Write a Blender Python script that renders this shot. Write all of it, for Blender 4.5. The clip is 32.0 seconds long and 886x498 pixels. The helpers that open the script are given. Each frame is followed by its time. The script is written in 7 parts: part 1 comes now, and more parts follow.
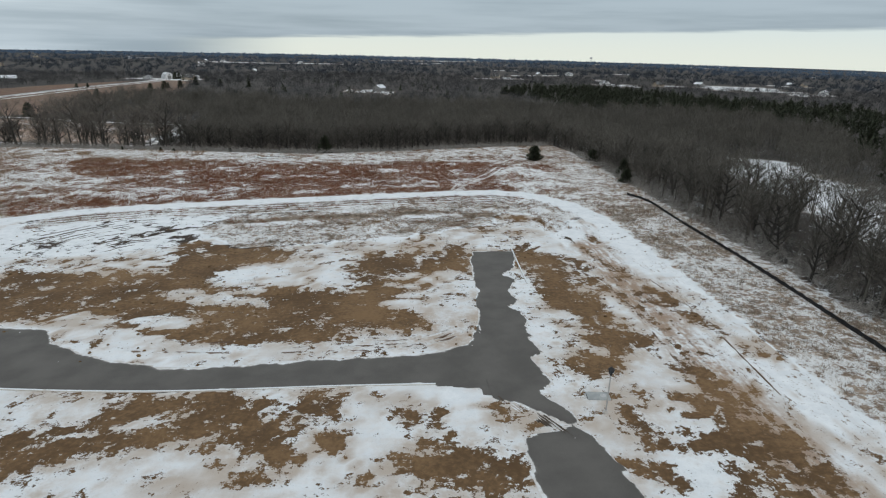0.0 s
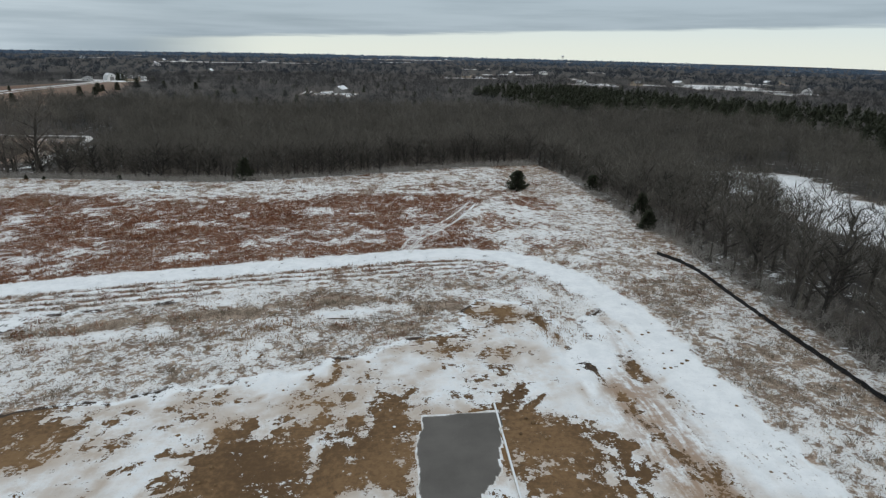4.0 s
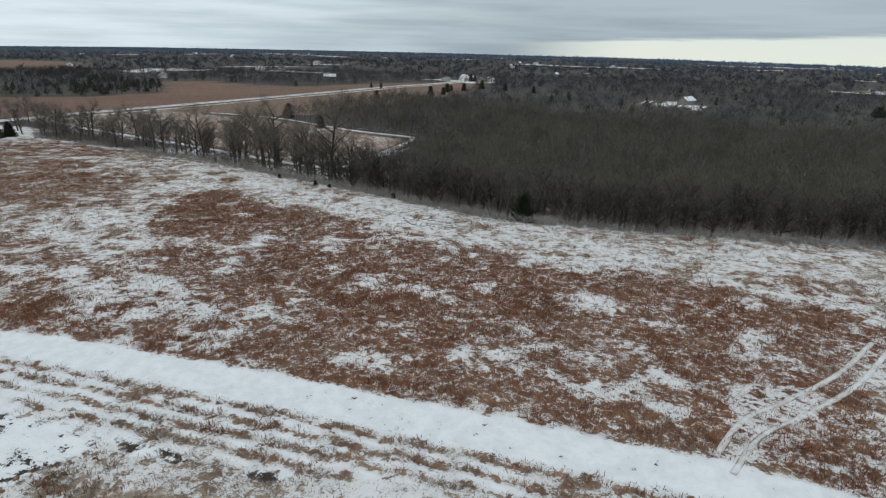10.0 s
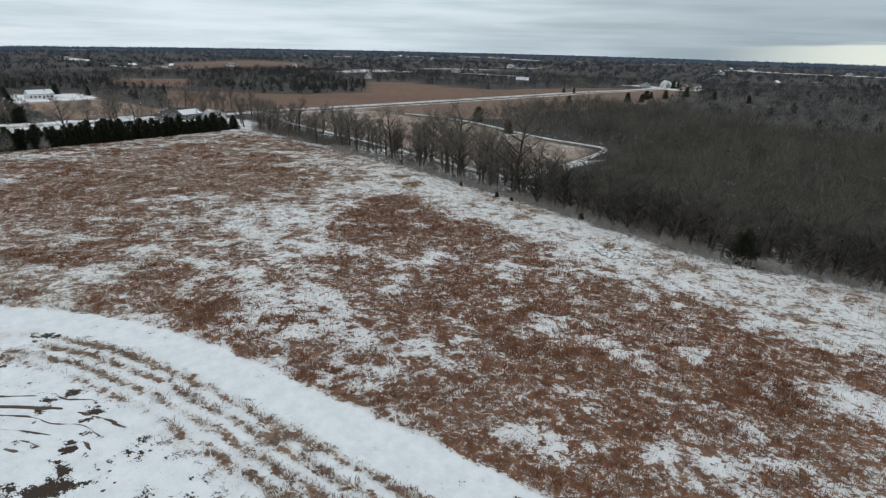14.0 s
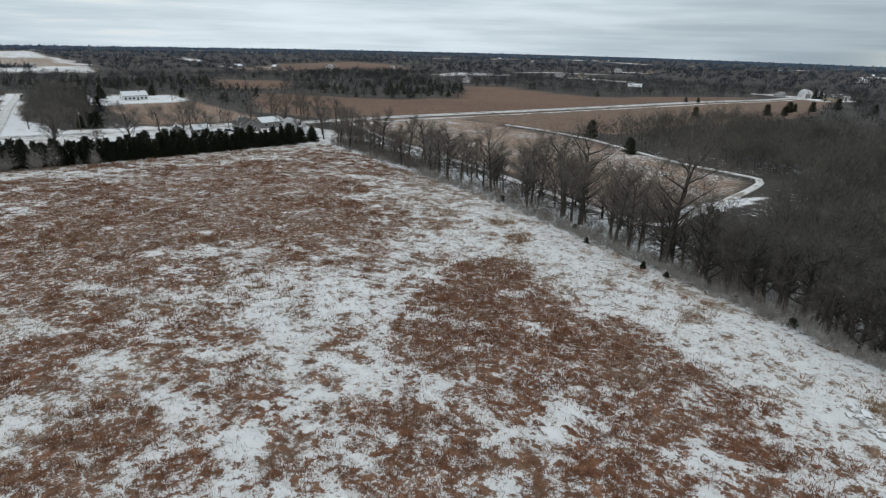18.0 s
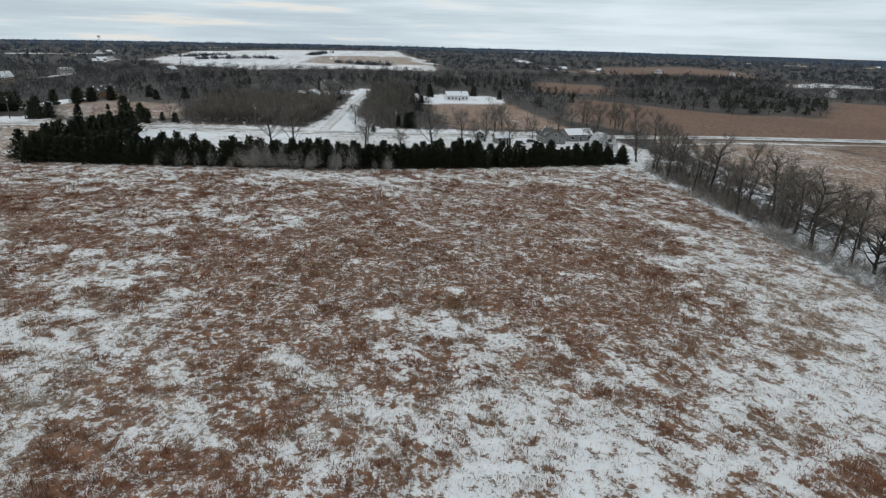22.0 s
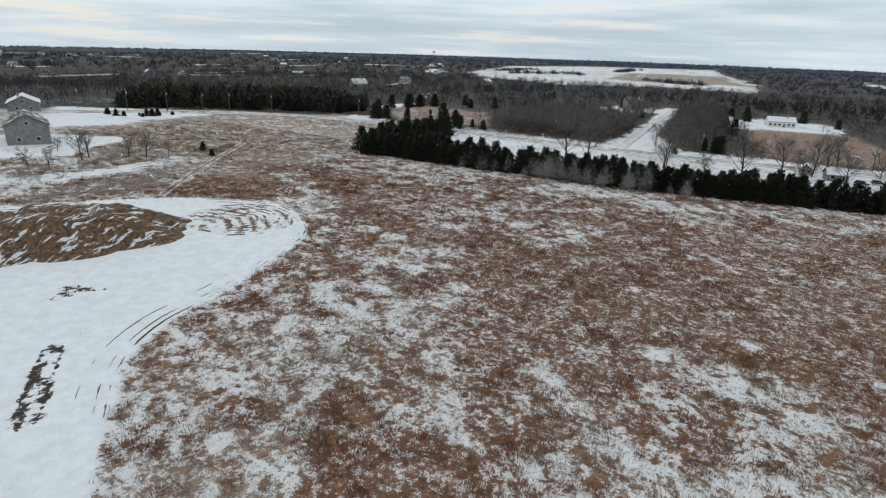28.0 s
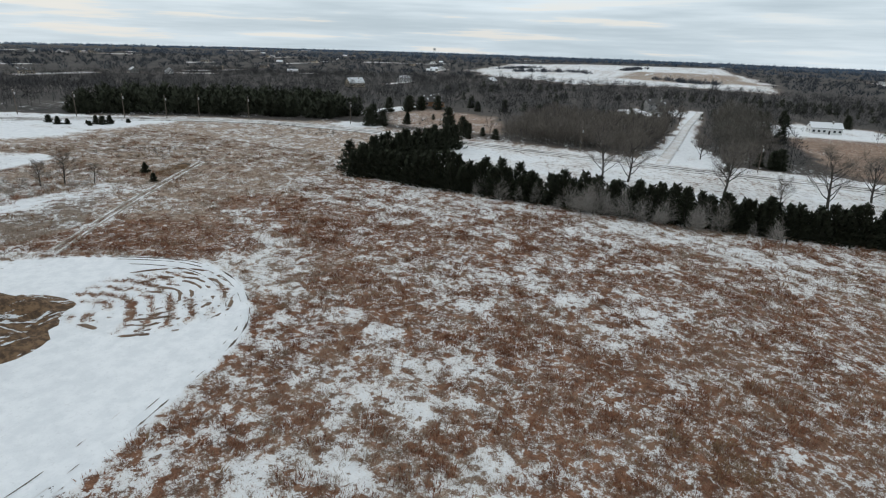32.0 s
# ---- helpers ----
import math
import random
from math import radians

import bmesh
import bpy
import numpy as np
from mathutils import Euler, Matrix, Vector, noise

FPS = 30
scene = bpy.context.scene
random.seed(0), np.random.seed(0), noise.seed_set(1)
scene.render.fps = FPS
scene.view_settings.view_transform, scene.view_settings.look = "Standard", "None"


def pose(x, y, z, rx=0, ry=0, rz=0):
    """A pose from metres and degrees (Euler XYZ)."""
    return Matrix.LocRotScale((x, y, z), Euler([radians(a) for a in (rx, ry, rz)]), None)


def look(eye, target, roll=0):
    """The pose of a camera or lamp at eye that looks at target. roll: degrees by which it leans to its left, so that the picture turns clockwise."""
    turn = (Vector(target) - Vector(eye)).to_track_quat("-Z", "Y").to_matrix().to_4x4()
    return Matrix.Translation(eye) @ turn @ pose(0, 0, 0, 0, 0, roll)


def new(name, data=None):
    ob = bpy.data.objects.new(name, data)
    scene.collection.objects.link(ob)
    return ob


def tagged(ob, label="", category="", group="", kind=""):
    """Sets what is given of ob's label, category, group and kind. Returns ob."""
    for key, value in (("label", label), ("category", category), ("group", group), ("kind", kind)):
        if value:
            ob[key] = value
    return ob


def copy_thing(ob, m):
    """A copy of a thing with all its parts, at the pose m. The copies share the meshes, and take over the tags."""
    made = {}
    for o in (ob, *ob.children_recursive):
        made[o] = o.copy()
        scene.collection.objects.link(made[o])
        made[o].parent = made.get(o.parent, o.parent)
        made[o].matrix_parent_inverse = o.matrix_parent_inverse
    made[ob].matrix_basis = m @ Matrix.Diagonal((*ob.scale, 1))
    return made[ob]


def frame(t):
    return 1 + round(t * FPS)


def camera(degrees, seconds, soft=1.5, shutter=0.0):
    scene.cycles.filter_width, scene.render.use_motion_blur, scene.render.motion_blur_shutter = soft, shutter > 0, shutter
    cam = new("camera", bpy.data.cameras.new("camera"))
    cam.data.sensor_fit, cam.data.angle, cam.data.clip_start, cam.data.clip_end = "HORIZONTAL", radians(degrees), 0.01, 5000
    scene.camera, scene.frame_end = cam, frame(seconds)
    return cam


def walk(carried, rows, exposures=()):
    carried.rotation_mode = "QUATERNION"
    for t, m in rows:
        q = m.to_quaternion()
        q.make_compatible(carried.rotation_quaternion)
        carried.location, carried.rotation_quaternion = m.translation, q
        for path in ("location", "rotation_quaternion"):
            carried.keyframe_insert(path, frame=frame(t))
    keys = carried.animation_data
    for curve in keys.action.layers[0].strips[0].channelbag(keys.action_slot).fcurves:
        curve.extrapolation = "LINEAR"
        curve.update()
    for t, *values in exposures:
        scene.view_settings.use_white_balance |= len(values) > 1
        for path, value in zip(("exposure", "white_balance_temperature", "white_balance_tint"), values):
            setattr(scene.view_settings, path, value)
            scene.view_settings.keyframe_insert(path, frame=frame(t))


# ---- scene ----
cam = camera(74.7, 32.0, 1.15)
METRES, EYE, TILT, LEAN, TURN = 253.6, 35.0, -1.0, -1.1, -3.6
ROWS = [
    (0.0, 0.0, 0.0, 0.0, 0.1, -18.55, -0.29),
    (0.5, 0.0022, 0.02, 0.0, -1.16, -18.56, -0.2),
    (1.0, 0.003, 0.0429, -0.0007, -4.82, -18.53, -0.26),
    (1.5, 0.0057, 0.0671, -0.0011, -5.01, -18.54, -0.18),
    (2.0, 0.0088, 0.093, -0.0013, -5.18, -18.57, -0.12),
    (2.5, 0.012, 0.1205, -0.0014, -5.33, -18.6, -0.04),
    (4.5, 0.0222, 0.2362, -0.002, -0.96, -18.68, -0.12),
    (5.0, 0.0225, 0.2659, -0.0021, 0.84, -18.69, -0.09),
    (5.5, 0.0213, 0.2953, -0.0021, 3.63, -18.72, -0.21),
    (6.0, 0.0188, 0.3244, -0.0023, 7.04, -18.71, -0.3),
    (6.5, 0.0147, 0.3532, -0.002, 9.72, -18.73, -0.38),
    (7.0, 0.0101, 0.3779, -0.0007, 11.86, -18.75, -0.5),
    (7.5, 0.0075, 0.3955, -0.0006, 14.26, -18.77, -0.49),
    (8.0, 0.0064, 0.4058, -0.0005, 17.14, -18.83, -0.49),
    (8.5, 0.0063, 0.4088, -0.001, 20.34, -18.81, -0.62),
    (9.0, 0.0069, 0.408, -0.001, 23.53, -18.79, -0.71),
    (9.5, 0.0076, 0.407, -0.001, 26.7, -18.7, -0.74),
    (10.0, 0.0078, 0.4066, -0.001, 29.7, -18.52, -0.79),
    (10.5, 0.0077, 0.4069, -0.0011, 32.91, -18.37, -0.86),
    (11.0, 0.0075, 0.4074, -0.0011, 36.12, -18.26, -0.96),
    (11.5, 0.007, 0.4079, -0.0012, 39.29, -18.27, -1.06),
    (12.0, 0.0048, 0.4112, -0.001, 42.31, -18.35, -1.08),
    (12.5, -0.0007, 0.4177, -0.0008, 43.83, -18.42, -1.1),
    (13.0, -0.0088, 0.4264, -0.0009, 44.27, -18.45, -1.12),
    (13.5, -0.0196, 0.4368, -0.0013, 45.26, -18.46, -1.2),
    (14.0, -0.032, 0.4488, -0.0015, 47.73, -18.51, -1.23),
    (14.5, -0.0467, 0.4618, -0.0017, 50.12, -18.55, -1.3),
    (16.5, -0.12, 0.5154, -0.0006, 56.88, -18.65, -1.49),
    (17.0, -0.1414, 0.5289, -0.0005, 56.98, -18.6, -1.51),
    (17.5, -0.1632, 0.5424, -0.0001, 56.99, -18.55, -1.55),
    (18.0, -0.1855, 0.5561, 0.0006, 56.98, -18.53, -1.58),
    (18.5, -0.2084, 0.5697, 0.0011, 56.99, -18.52, -1.63),
    (19.0, -0.2319, 0.5812, 0.0016, 63.84, -18.73, -1.82),
    (19.5, -0.2558, 0.5914, 0.0018, 70.64, -18.85, -1.97),
    (20.0, -0.2805, 0.5996, 0.0021, 72.09, -18.83, -2.05),
    (20.5, -0.3036, 0.6052, 0.0035, 73.53, -18.87, -2.2),
    (21.0, -0.3198, 0.6098, 0.0035, 78.33, -19.02, -2.21),
    (21.5, -0.3291, 0.612, 0.0032, 82.81, -19.16, -2.22),
    (22.0, -0.3314, 0.6124, 0.0026, 87.02, -19.3, -2.31),
    (22.5, -0.3306, 0.6122, 0.0024, 90.74, -19.39, -2.39),
    (23.0, -0.3296, 0.6122, 0.0021, 94.23, -19.35, -2.42),
    (23.5, -0.329, 0.6123, 0.0021, 97.4, -19.18, -2.49),
    (24.0, -0.3293, 0.6121, 0.0018, 100.5, -19.06, -2.57),
    (24.5, -0.3297, 0.612, 0.0016, 103.6, -19.02, -2.66),
    (25.0, -0.33, 0.6122, 0.0014, 106.67, -19.03, -2.71),
    (25.5, -0.3302, 0.6124, 0.0012, 109.33, -19.0, -2.78),
    (26.0, -0.3304, 0.6123, 0.0011, 111.71, -19.04, -2.85),
    (26.5, -0.3303, 0.6124, 0.001, 114.06, -19.07, -2.9),
    (28.5, -0.353, 0.601, -0.0003, 115.35, -19.14, -3.0),
    (29.0, -0.3668, 0.5938, -0.0004, 115.35, -19.17, -3.01),
    (29.5, -0.3831, 0.585, -0.0007, 115.33, -19.2, -3.04),
    (30.0, -0.4015, 0.5753, -0.0011, 115.34, -19.23, -3.03),
    (30.5, -0.4215, 0.5644, -0.0015, 115.32, -19.27, -3.06),
    (31.0, -0.4427, 0.553, -0.0019, 115.33, -19.31, -3.08),
    (31.5, -0.4649, 0.541, -0.0022, 115.31, -19.36, -3.07),
    (32.0, -0.4876, 0.5284, -0.0029, 115.36, -19.35, -3.11),
]
walk(cam, [(t, pose(0, 0, EYE, TILT, LEAN, TURN) @ pose(METRES * x, METRES * y, METRES * z, 90 + pitch, roll, yaw)) for t, x, y, z, yaw, pitch, roll in ROWS])

# ---- world and sun: a closed winter cloud deck with a bright gap low in the north-east ----
world = bpy.data.worlds.new("overcast")
scene.world = world
world.use_nodes = True
wn, wl = world.node_tree.nodes, world.node_tree.links
wn.clear()


def wnode(kind, **props):
    n = wn.new(kind)
    for k, v in props.items():
        n.inputs[k].default_value = v
    return n


def wmath(op, a, b=None, c=None, clamp=False):
    n = wn.new("ShaderNodeMath")
    n.operation, n.use_clamp = op, clamp
    for i, v in enumerate((a, b, c)):
        if v is None:
            continue
        if isinstance(v, (int, float)):
            n.inputs[i].default_value = v
        else:
            wl.new(v, n.inputs[i])
    return n.outputs[0]


def wrange(v, a, b, c, d, smooth=True):
    n = wn.new("ShaderNodeMapRange")
    n.interpolation_type = "SMOOTHSTEP" if smooth else "LINEAR"
    wl.new(v, n.inputs[0])
    for i, q in enumerate((a, b, c, d)):
        if isinstance(q, (int, float)):
            n.inputs[i + 1].default_value = q
        else:
            wl.new(q, n.inputs[i + 1])
    return n.outputs[0]


def wmix(f, a, b):
    n = wn.new("ShaderNodeMix")
    n.data_type = "RGBA"
    if isinstance(f, (int, float)):
        n.inputs[0].default_value = f
    else:
        wl.new(f, n.inputs[0])
    for i, v in ((6, a), (7, b)):
        if isinstance(v, tuple):
            n.inputs[i].default_value = (*v, 1)
        else:
            wl.new(v, n.inputs[i])
    return n.outputs[2]


def wnoise(vec, scale, stretch, detail=5.0):
    mp = wn.new("ShaderNodeMapping")
    mp.inputs["Scale"].default_value = (1, 1, stretch)
    wl.new(vec, mp.inputs[0])
    n = wnode("ShaderNodeTexNoise", Scale=scale, Detail=detail, Roughness=0.55)
    wl.new(mp.outputs[0], n.inputs["Vector"])
    return n.outputs[0]


sky_vec = wn.new("ShaderNodeTexCoord").outputs["Generated"]
sep = wn.new("ShaderNodeSeparateXYZ")
wl.new(sky_vec, sep.inputs[0])
sx, sy, sz = sep.outputs
n_big, n_fine = wnoise(sky_vec, 1.6, 9.0), wnoise(sky_vec, 4.2, 16.0)
n_both = wmath("ADD", wmath("MULTIPLY", n_big, 0.6), wmath("MULTIPLY", n_fine, 0.4))
low_n = wmix(wrange(n_both, 0.36, 0.64, 0, 1), (0.375, 0.47, 0.545), (0.54, 0.65, 0.735))
low_w = wmix(wrange(n_both, 0.34, 0.62, 0, 1), (0.64, 0.765, 0.855), (0.97, 1.10, 1.19))
low = wmix(wrange(wmath("ADD", sx, wmath("MULTIPLY", wmath("MINIMUM", sy, 0.0), 0.5)), -0.22, -0.84, 0, 1), low_n, low_w)
high = wmix(wrange(n_both, 0.40, 0.62, 0, 1), (0.865, 0.945, 0.99), (1.045, 1.12, 1.16))
deck = wmix(wrange(sz, 0.08, 0.55, 0, 1), low, high)
# warm slits in the south-west
slit = wmath("MULTIPLY", wrange(n_fine, 0.54, 0.64, 0, 1), wrange(sy, 0.35, -0.1, 0, 1))
slit = wmath("MULTIPLY", slit, wrange(sz, 0.09, 0.03, 0, 1))
deck = wmix(wmath("MULTIPLY", slit, 0.6), deck, (1.12, 1.04, 0.92))
# the clear gap in the north-east
gap_top = wmath("ADD", wrange(sx, -0.30, 0.75, 0.000, 0.037, False), wmath("MULTIPLY", wmath("SUBTRACT", n_fine, 0.5), 0.018))
gap = wmath("MULTIPLY", wrange(wmath("SUBTRACT", sz, gap_top), 0.003, -0.004, 0, 1), wrange(wmath("ADD", sy, sx), 0.55, 0.85, 0, 1))
gap_col = wmix(wrange(sz, -0.02, 0.05, 0, 1), (1.02, 1.08, 0.98), (0.86, 0.99, 1.01))
deck = wmix(gap, deck, gap_col)
sky = wn.new("ShaderNodeTexSky")
sky.sky_type, sky.sun_disc = "NISHITA", False
sky.sun_elevation, sky.sun_rotation = radians(24), radians(175)
bg_sky = wnode("ShaderNodeBackground", Strength=0.05)
wl.new(sky.outputs[0], bg_sky.inputs[0])
bg_deck = wnode("ShaderNodeBackground", Strength=0.82)
wl.new(deck, bg_deck.inputs[0])
both = wn.new("ShaderNodeMixShader")
both.inputs[0].default_value = 0.9
wl.new(bg_sky.outputs[0], both.inputs[1])
wl.new(bg_deck.outputs[0], both.inputs[2])
wl.new(both.outputs[0], wn.new("ShaderNodeOutputWorld").inputs[0])

sun = new("sun", bpy.data.lights.new("sun", "SUN"))
sun.data.energy, sun.data.angle, sun.data.color = 0.4, radians(25), (1.0, 0.98, 0.95)
sun.matrix_world = look((0, 0, 0), (-0.1, 0.9, -0.42))
scene.view_settings.exposure = 0.0

# ---- noise and distance helpers ----
rng = np.random.default_rng(7)


def step(a, b, x):
    t = np.clip((x - a) / (b - a), 0, 1)
    return t * t * (3 - 2 * t)


def lattice(xi, yi, seed):
    h = (xi.astype(np.int64) * 374761393 + yi.astype(np.int64) * 668265263 + seed * 982451653) & 0xFFFFFFFF
    h = ((h ^ (h >> 13)) * 1274126177) & 0xFFFFFFFF
    h = ((h ^ (h >> 15)) * 1540483477) & 0xFFFFFFFF
    return ((h ^ (h >> 16)) & 0xFFFF) / 65535.0


def vnoise(x, y, seed=0):
    xi, yi = np.floor(x), np.floor(y)
    u, v = x - xi, y - yi
    u, v = u * u * (3 - 2 * u), v * v * (3 - 2 * v)
    a, b = lattice(xi, yi, seed), lattice(xi + 1, yi, seed)
    c, d = lattice(xi, yi + 1, seed), lattice(xi + 1, yi + 1, seed)
    return (a * (1 - u) + b * u) * (1 - v) + (c * (1 - u) + d * u) * v


def fbm(x, y, size, octaves=4, seed=0):
    """About 0 to 1, middle 0.5; size: metres of the coarsest wave."""
    total, amp, norm, f = 0.0, 1.0, 0.0, 1.0 / size
    for i in range(octaves):
        total = total + amp * vnoise(x * f + 17.3 * i, y * f - 9.1 * i, seed + i)
        norm, amp, f = norm + amp, amp * 0.55, f * 2.07
    return total / norm


def line_dist(x, y, pts):
    best = np.full(np.shape(x), 1e9)
    for (ax, ay), (bx, by) in zip(pts[:-1], pts[1:]):
        dx, dy = bx - ax, by - ay
        t = np.clip(((x - ax) * dx + (y - ay) * dy) / (dx * dx + dy * dy + 1e-9), 0, 1)
        best = np.minimum(best, np.hypot(x - ax - t * dx, y - ay - t * dy))
    return best


def poly_dist(x, y, pts):
    """Distance to a polygon's outline, positive inside."""
    inside = np.zeros(np.shape(x), bool)
    ring = list(pts) + [pts[0]]
    for (ax, ay), (bx, by) in zip(ring[:-1], ring[1:]):
        cross = (ay > y) != (by > y)
        inside ^= cross & (x < (bx - ax) * (y - ay) / (by - ay + 1e-12) + ax)
    d = line_dist(x, y, ring)
    return np.where(inside, d, -d)


def smooth_line(pts, gap=2.0):
    """A Catmull-Rom line through pts, about one point every gap metres."""
    p = np.array(pts, float)
    p = np.vstack([2 * p[0] - p[1], p, 2 * p[-1] - p[-2]])
    out = []
    for i in range(1, len(p) - 2):
        n = max(2, int(np.linalg.norm(p[i + 1] - p[i]) / gap))
        for k in range(n):
            t = k / n
            out.append(0.5 * (2 * p[i] + (p[i + 1] - p[i - 1]) * t + (2 * p[i - 1] - 5 * p[i] + 4 * p[i + 1] - p[i + 2]) * t * t
                              + (3 * p[i] - p[i - 1] - 3 * p[i + 1] + p[i + 2]) * t ** 3))
    out.append(p[-2])
    return np.array(out)


# ---- the plan ----
CREST_X, CREST_Y = (-260, -150, -100, -36, 0, 36, 62, 72), (250, 244, 235, 222, 228, 238, 240, 170)
# outer edge of the mown trail and the snowy lot, from the fence side round to the far west
TRAIL_EDGE = [(46, -200), (46, 100), (46, 118), (45, 126), (43, 135), (39, 143), (33, 150), (24, 153.5), (12, 153), (-5, 150.5), (-29, 147), (-50, 143.5), (-63, 141),
              (-75, 137.5), (-86, 132), (-96, 124.5), (-109, 113), (-117, 106), (-126, 102.5), (-138, 102), (-151, 100), (-162, 98), (-170, 94), (-177, 86), (-180, 77),
              (-178, 68), (-172, 58), (-164, 50), (-150, 38), (-135, 20), (-120, -20), (-110, -200)]
MOUND = (-141.0, 63.0, 23.0, 13.5, 4.9)
ROAD_STUB = [(16, 102), (15, 80), (13.6, 66), (13.2, 57), (14.2, 47), (15.2, 38), (17, 26), (20, 0), (24, -40)]
ROAD_WEST = [(14.0, 61.4), (-8, 61.4), (-26, 61.6), (-42, 63), (-56, 66.5), (-75, 69), (-110, 64)]
COUNTY_ROAD = [(-120, -190), (-190, -130), (-240, -88), (-275, -60), (-303, -30), (-317, 2), (-322, 50), (-322, 110), (-326, 180), (-336, 260), (-346, 340), (-343, 460), (-330, 628), (-322, 744), (-335, 860), (-360, 1000)]
LANE = [(-330, 300), (-290, 288), (-248, 284), (-193, 281), (-132, 274), (-119, 280), (-124, 301), (-137, 366), (-150, 373), (-169, 371), (-194, 374), (-230, 383), (-262, 383), (-290, 378)]
DRIVE = [(-327, 139), (-345, 140), (-400, 143.5), (-477, 148), (-540, 153), (-590, 157)]
RUST_PLOT = [(-103, 212), (-68, 210), (-49, 198), (-27, 199), (-2, 201), (29, 199), (27, 177), (30, 150), (12, 153), (-29, 147), (-63, 141), (-82, 135), (-80, 152), (-85, 171), (-97, 179), (-105, 187), (-112, 196), (-116, 207), (-113, 214)]
DIRT_A = [(-66, 94), (-49, 93), (-40, 92), (-41, 106), (-35, 106), (-29, 100), (-32, 88), (-21, 80), (-20, 84), (-8, 84), (-7, 102), (0, 100), (-1, 83), (-2, 70), (-8, 66.5), (-17, 66.5), (-27, 66.5), (-29, 72), (-36, 72), (-60, 76)]
DIRT_B = [(21, 102), (27, 96), (29, 80), (29, 71), (28, 61), (25, 57), (20, 53), (19.5, 56), (19.5, 66), (19, 72), (18.5, 90)]
DIRT_C = [(30, 52.5), (33, 50), (33, 44), (34, 42), (35, 37), (38, 15), (26, 15), (26, 36), (28, 42), (27, 45), (31, 45), (31.5, 46.5)]
DIRT_D = [(-31, 52), (-28, 54.5), (-6, 54.3), (-5, 50), (-8, 49), (-11, 47), (-12, 44), (-19, 46), (-25, 46), (-29, 44), (-36, 41), (-48, 41), (-46, 47), (-38, 48), (-33, 50)]
DIRT_E = [(-2, 42), (1, 44), (4, 44), (8, 44), (10, 40), (8, 34), (-1, 36)]
PLOUGHED = [(-76, 118), (-66, 129), (-54, 126), (-43, 127), (-36, 123), (-48, 112), (-60, 108), (-74, 108)]
WEEDS = [(-42, 118), (-38, 129), (-5, 138), (20, 139), (31, 139), (37, 132), (39, 122), (33, 118), (30, 128), (24, 129), (18, 119), (0, 111.5), (-18, 106.5), (-30, 105)]
BROWN_WEST = [(-352, 300), (-400, 275), (-480, 300), (-538, 326), (-477, 378), (-447, 407), (-439, 464), (-520, 530), (-560, 556), (-528, 600), (-447, 580), (-395, 600), (-345, 780), (-336, 760), (-340, 620), (-352, 460)]
BROWN_PATCH = [(-749, 350), (-700, 418), (-588, 367), (-603, 307)]
BROWN_HILL = [(-1072, 474), (-1271, 634), (-1494, 922), (-1263, 920), (-985, 786), (-1087, 685), (-1010, 524)]
GROVE = [(-588, 367), (-869, 504), (-1042, 647), (-789, 651), (-579, 535), (-534, 541), (-439, 464), (-453, 411), (-508, 368)]
BROWN_EAST = [(-338, 374), (-262, 388), (-238, 420), (-246, 480), (-230, 628), (-280, 800), (-325, 856), (-318, 744), (-333, 560)]
LANE_FIELD = [(-338, 292), (-190, 286), (-134, 281), (-128, 300), (-140, 362), (-170, 366), (-230, 376), (-338, 372)]
SNOW_FIELD = [(-1265, -261), (-2005, -353), (-2267, -254), (-2505, 256), (-1316, 282), (-935, 250), (-945, 143), (-850, 12), (-988, -115)]
TAN_FIELD = [(-1270, 27), (-1607, 43), (-1704, 253), (-1211, 265), (-1144, 139)]
CEDAR_WOOD = [(104, 676), (144, 548), (205, 486), (262, 440), (300, 400), (237, 296), (190, 211), (300, 180), (420, 300), (420, 540), (288, 700), (161, 800)]
CEDAR_STRIP = [(-276, -84), (-298, -64), (-324, -36), (-344, -6), (-372, -2), (-410, -50), (-350, -125)]
SW_WOODS = [(-120, -205), (-195, -145), (-247, -100), (-282, -72), (-310, -40), (-328, -6), (-348, 0), (-1500, 0), (-1500, -1500), (-100, -1500)]
VALLEY_SNOW = [(146, 290), (164, 296), (188, 284), (178, 226), (148, 168), (124, 128), (106, 96), (94, 100), (104, 132), (132, 194), (146, 246)]
SW_LOT = [(-262, -100), (-215, -58), (-218, -48), (-232, -38), (-256, -38), (-285, -38), (-300, -44), (-285, -62)]
SW_YARD = [(-178, -6), (-190, 2), (-198, -4), (-220, -9), (-214, -28), (-200, -40), (-170, -60), (-150, -40)]
WEST_YARDS = [(-300, 74), (-330, 80), (-338, 120), (-345, 200), (-350, 262), (-300, 275), (-268, 256), (-262, 180), (-258, 100)]
DRIVE_VERGE = [(-326, 126), (-326, 168), (-346, 160), (-400, 150), (-550, 157), (-600, 156), (-600, 149), (-538, 147), (-400, 139), (-342, 133)]
HOUSE_YARDS = [(-470, 190), (-480, 250), (-540, 262), (-560, 215), (-520, 190)]
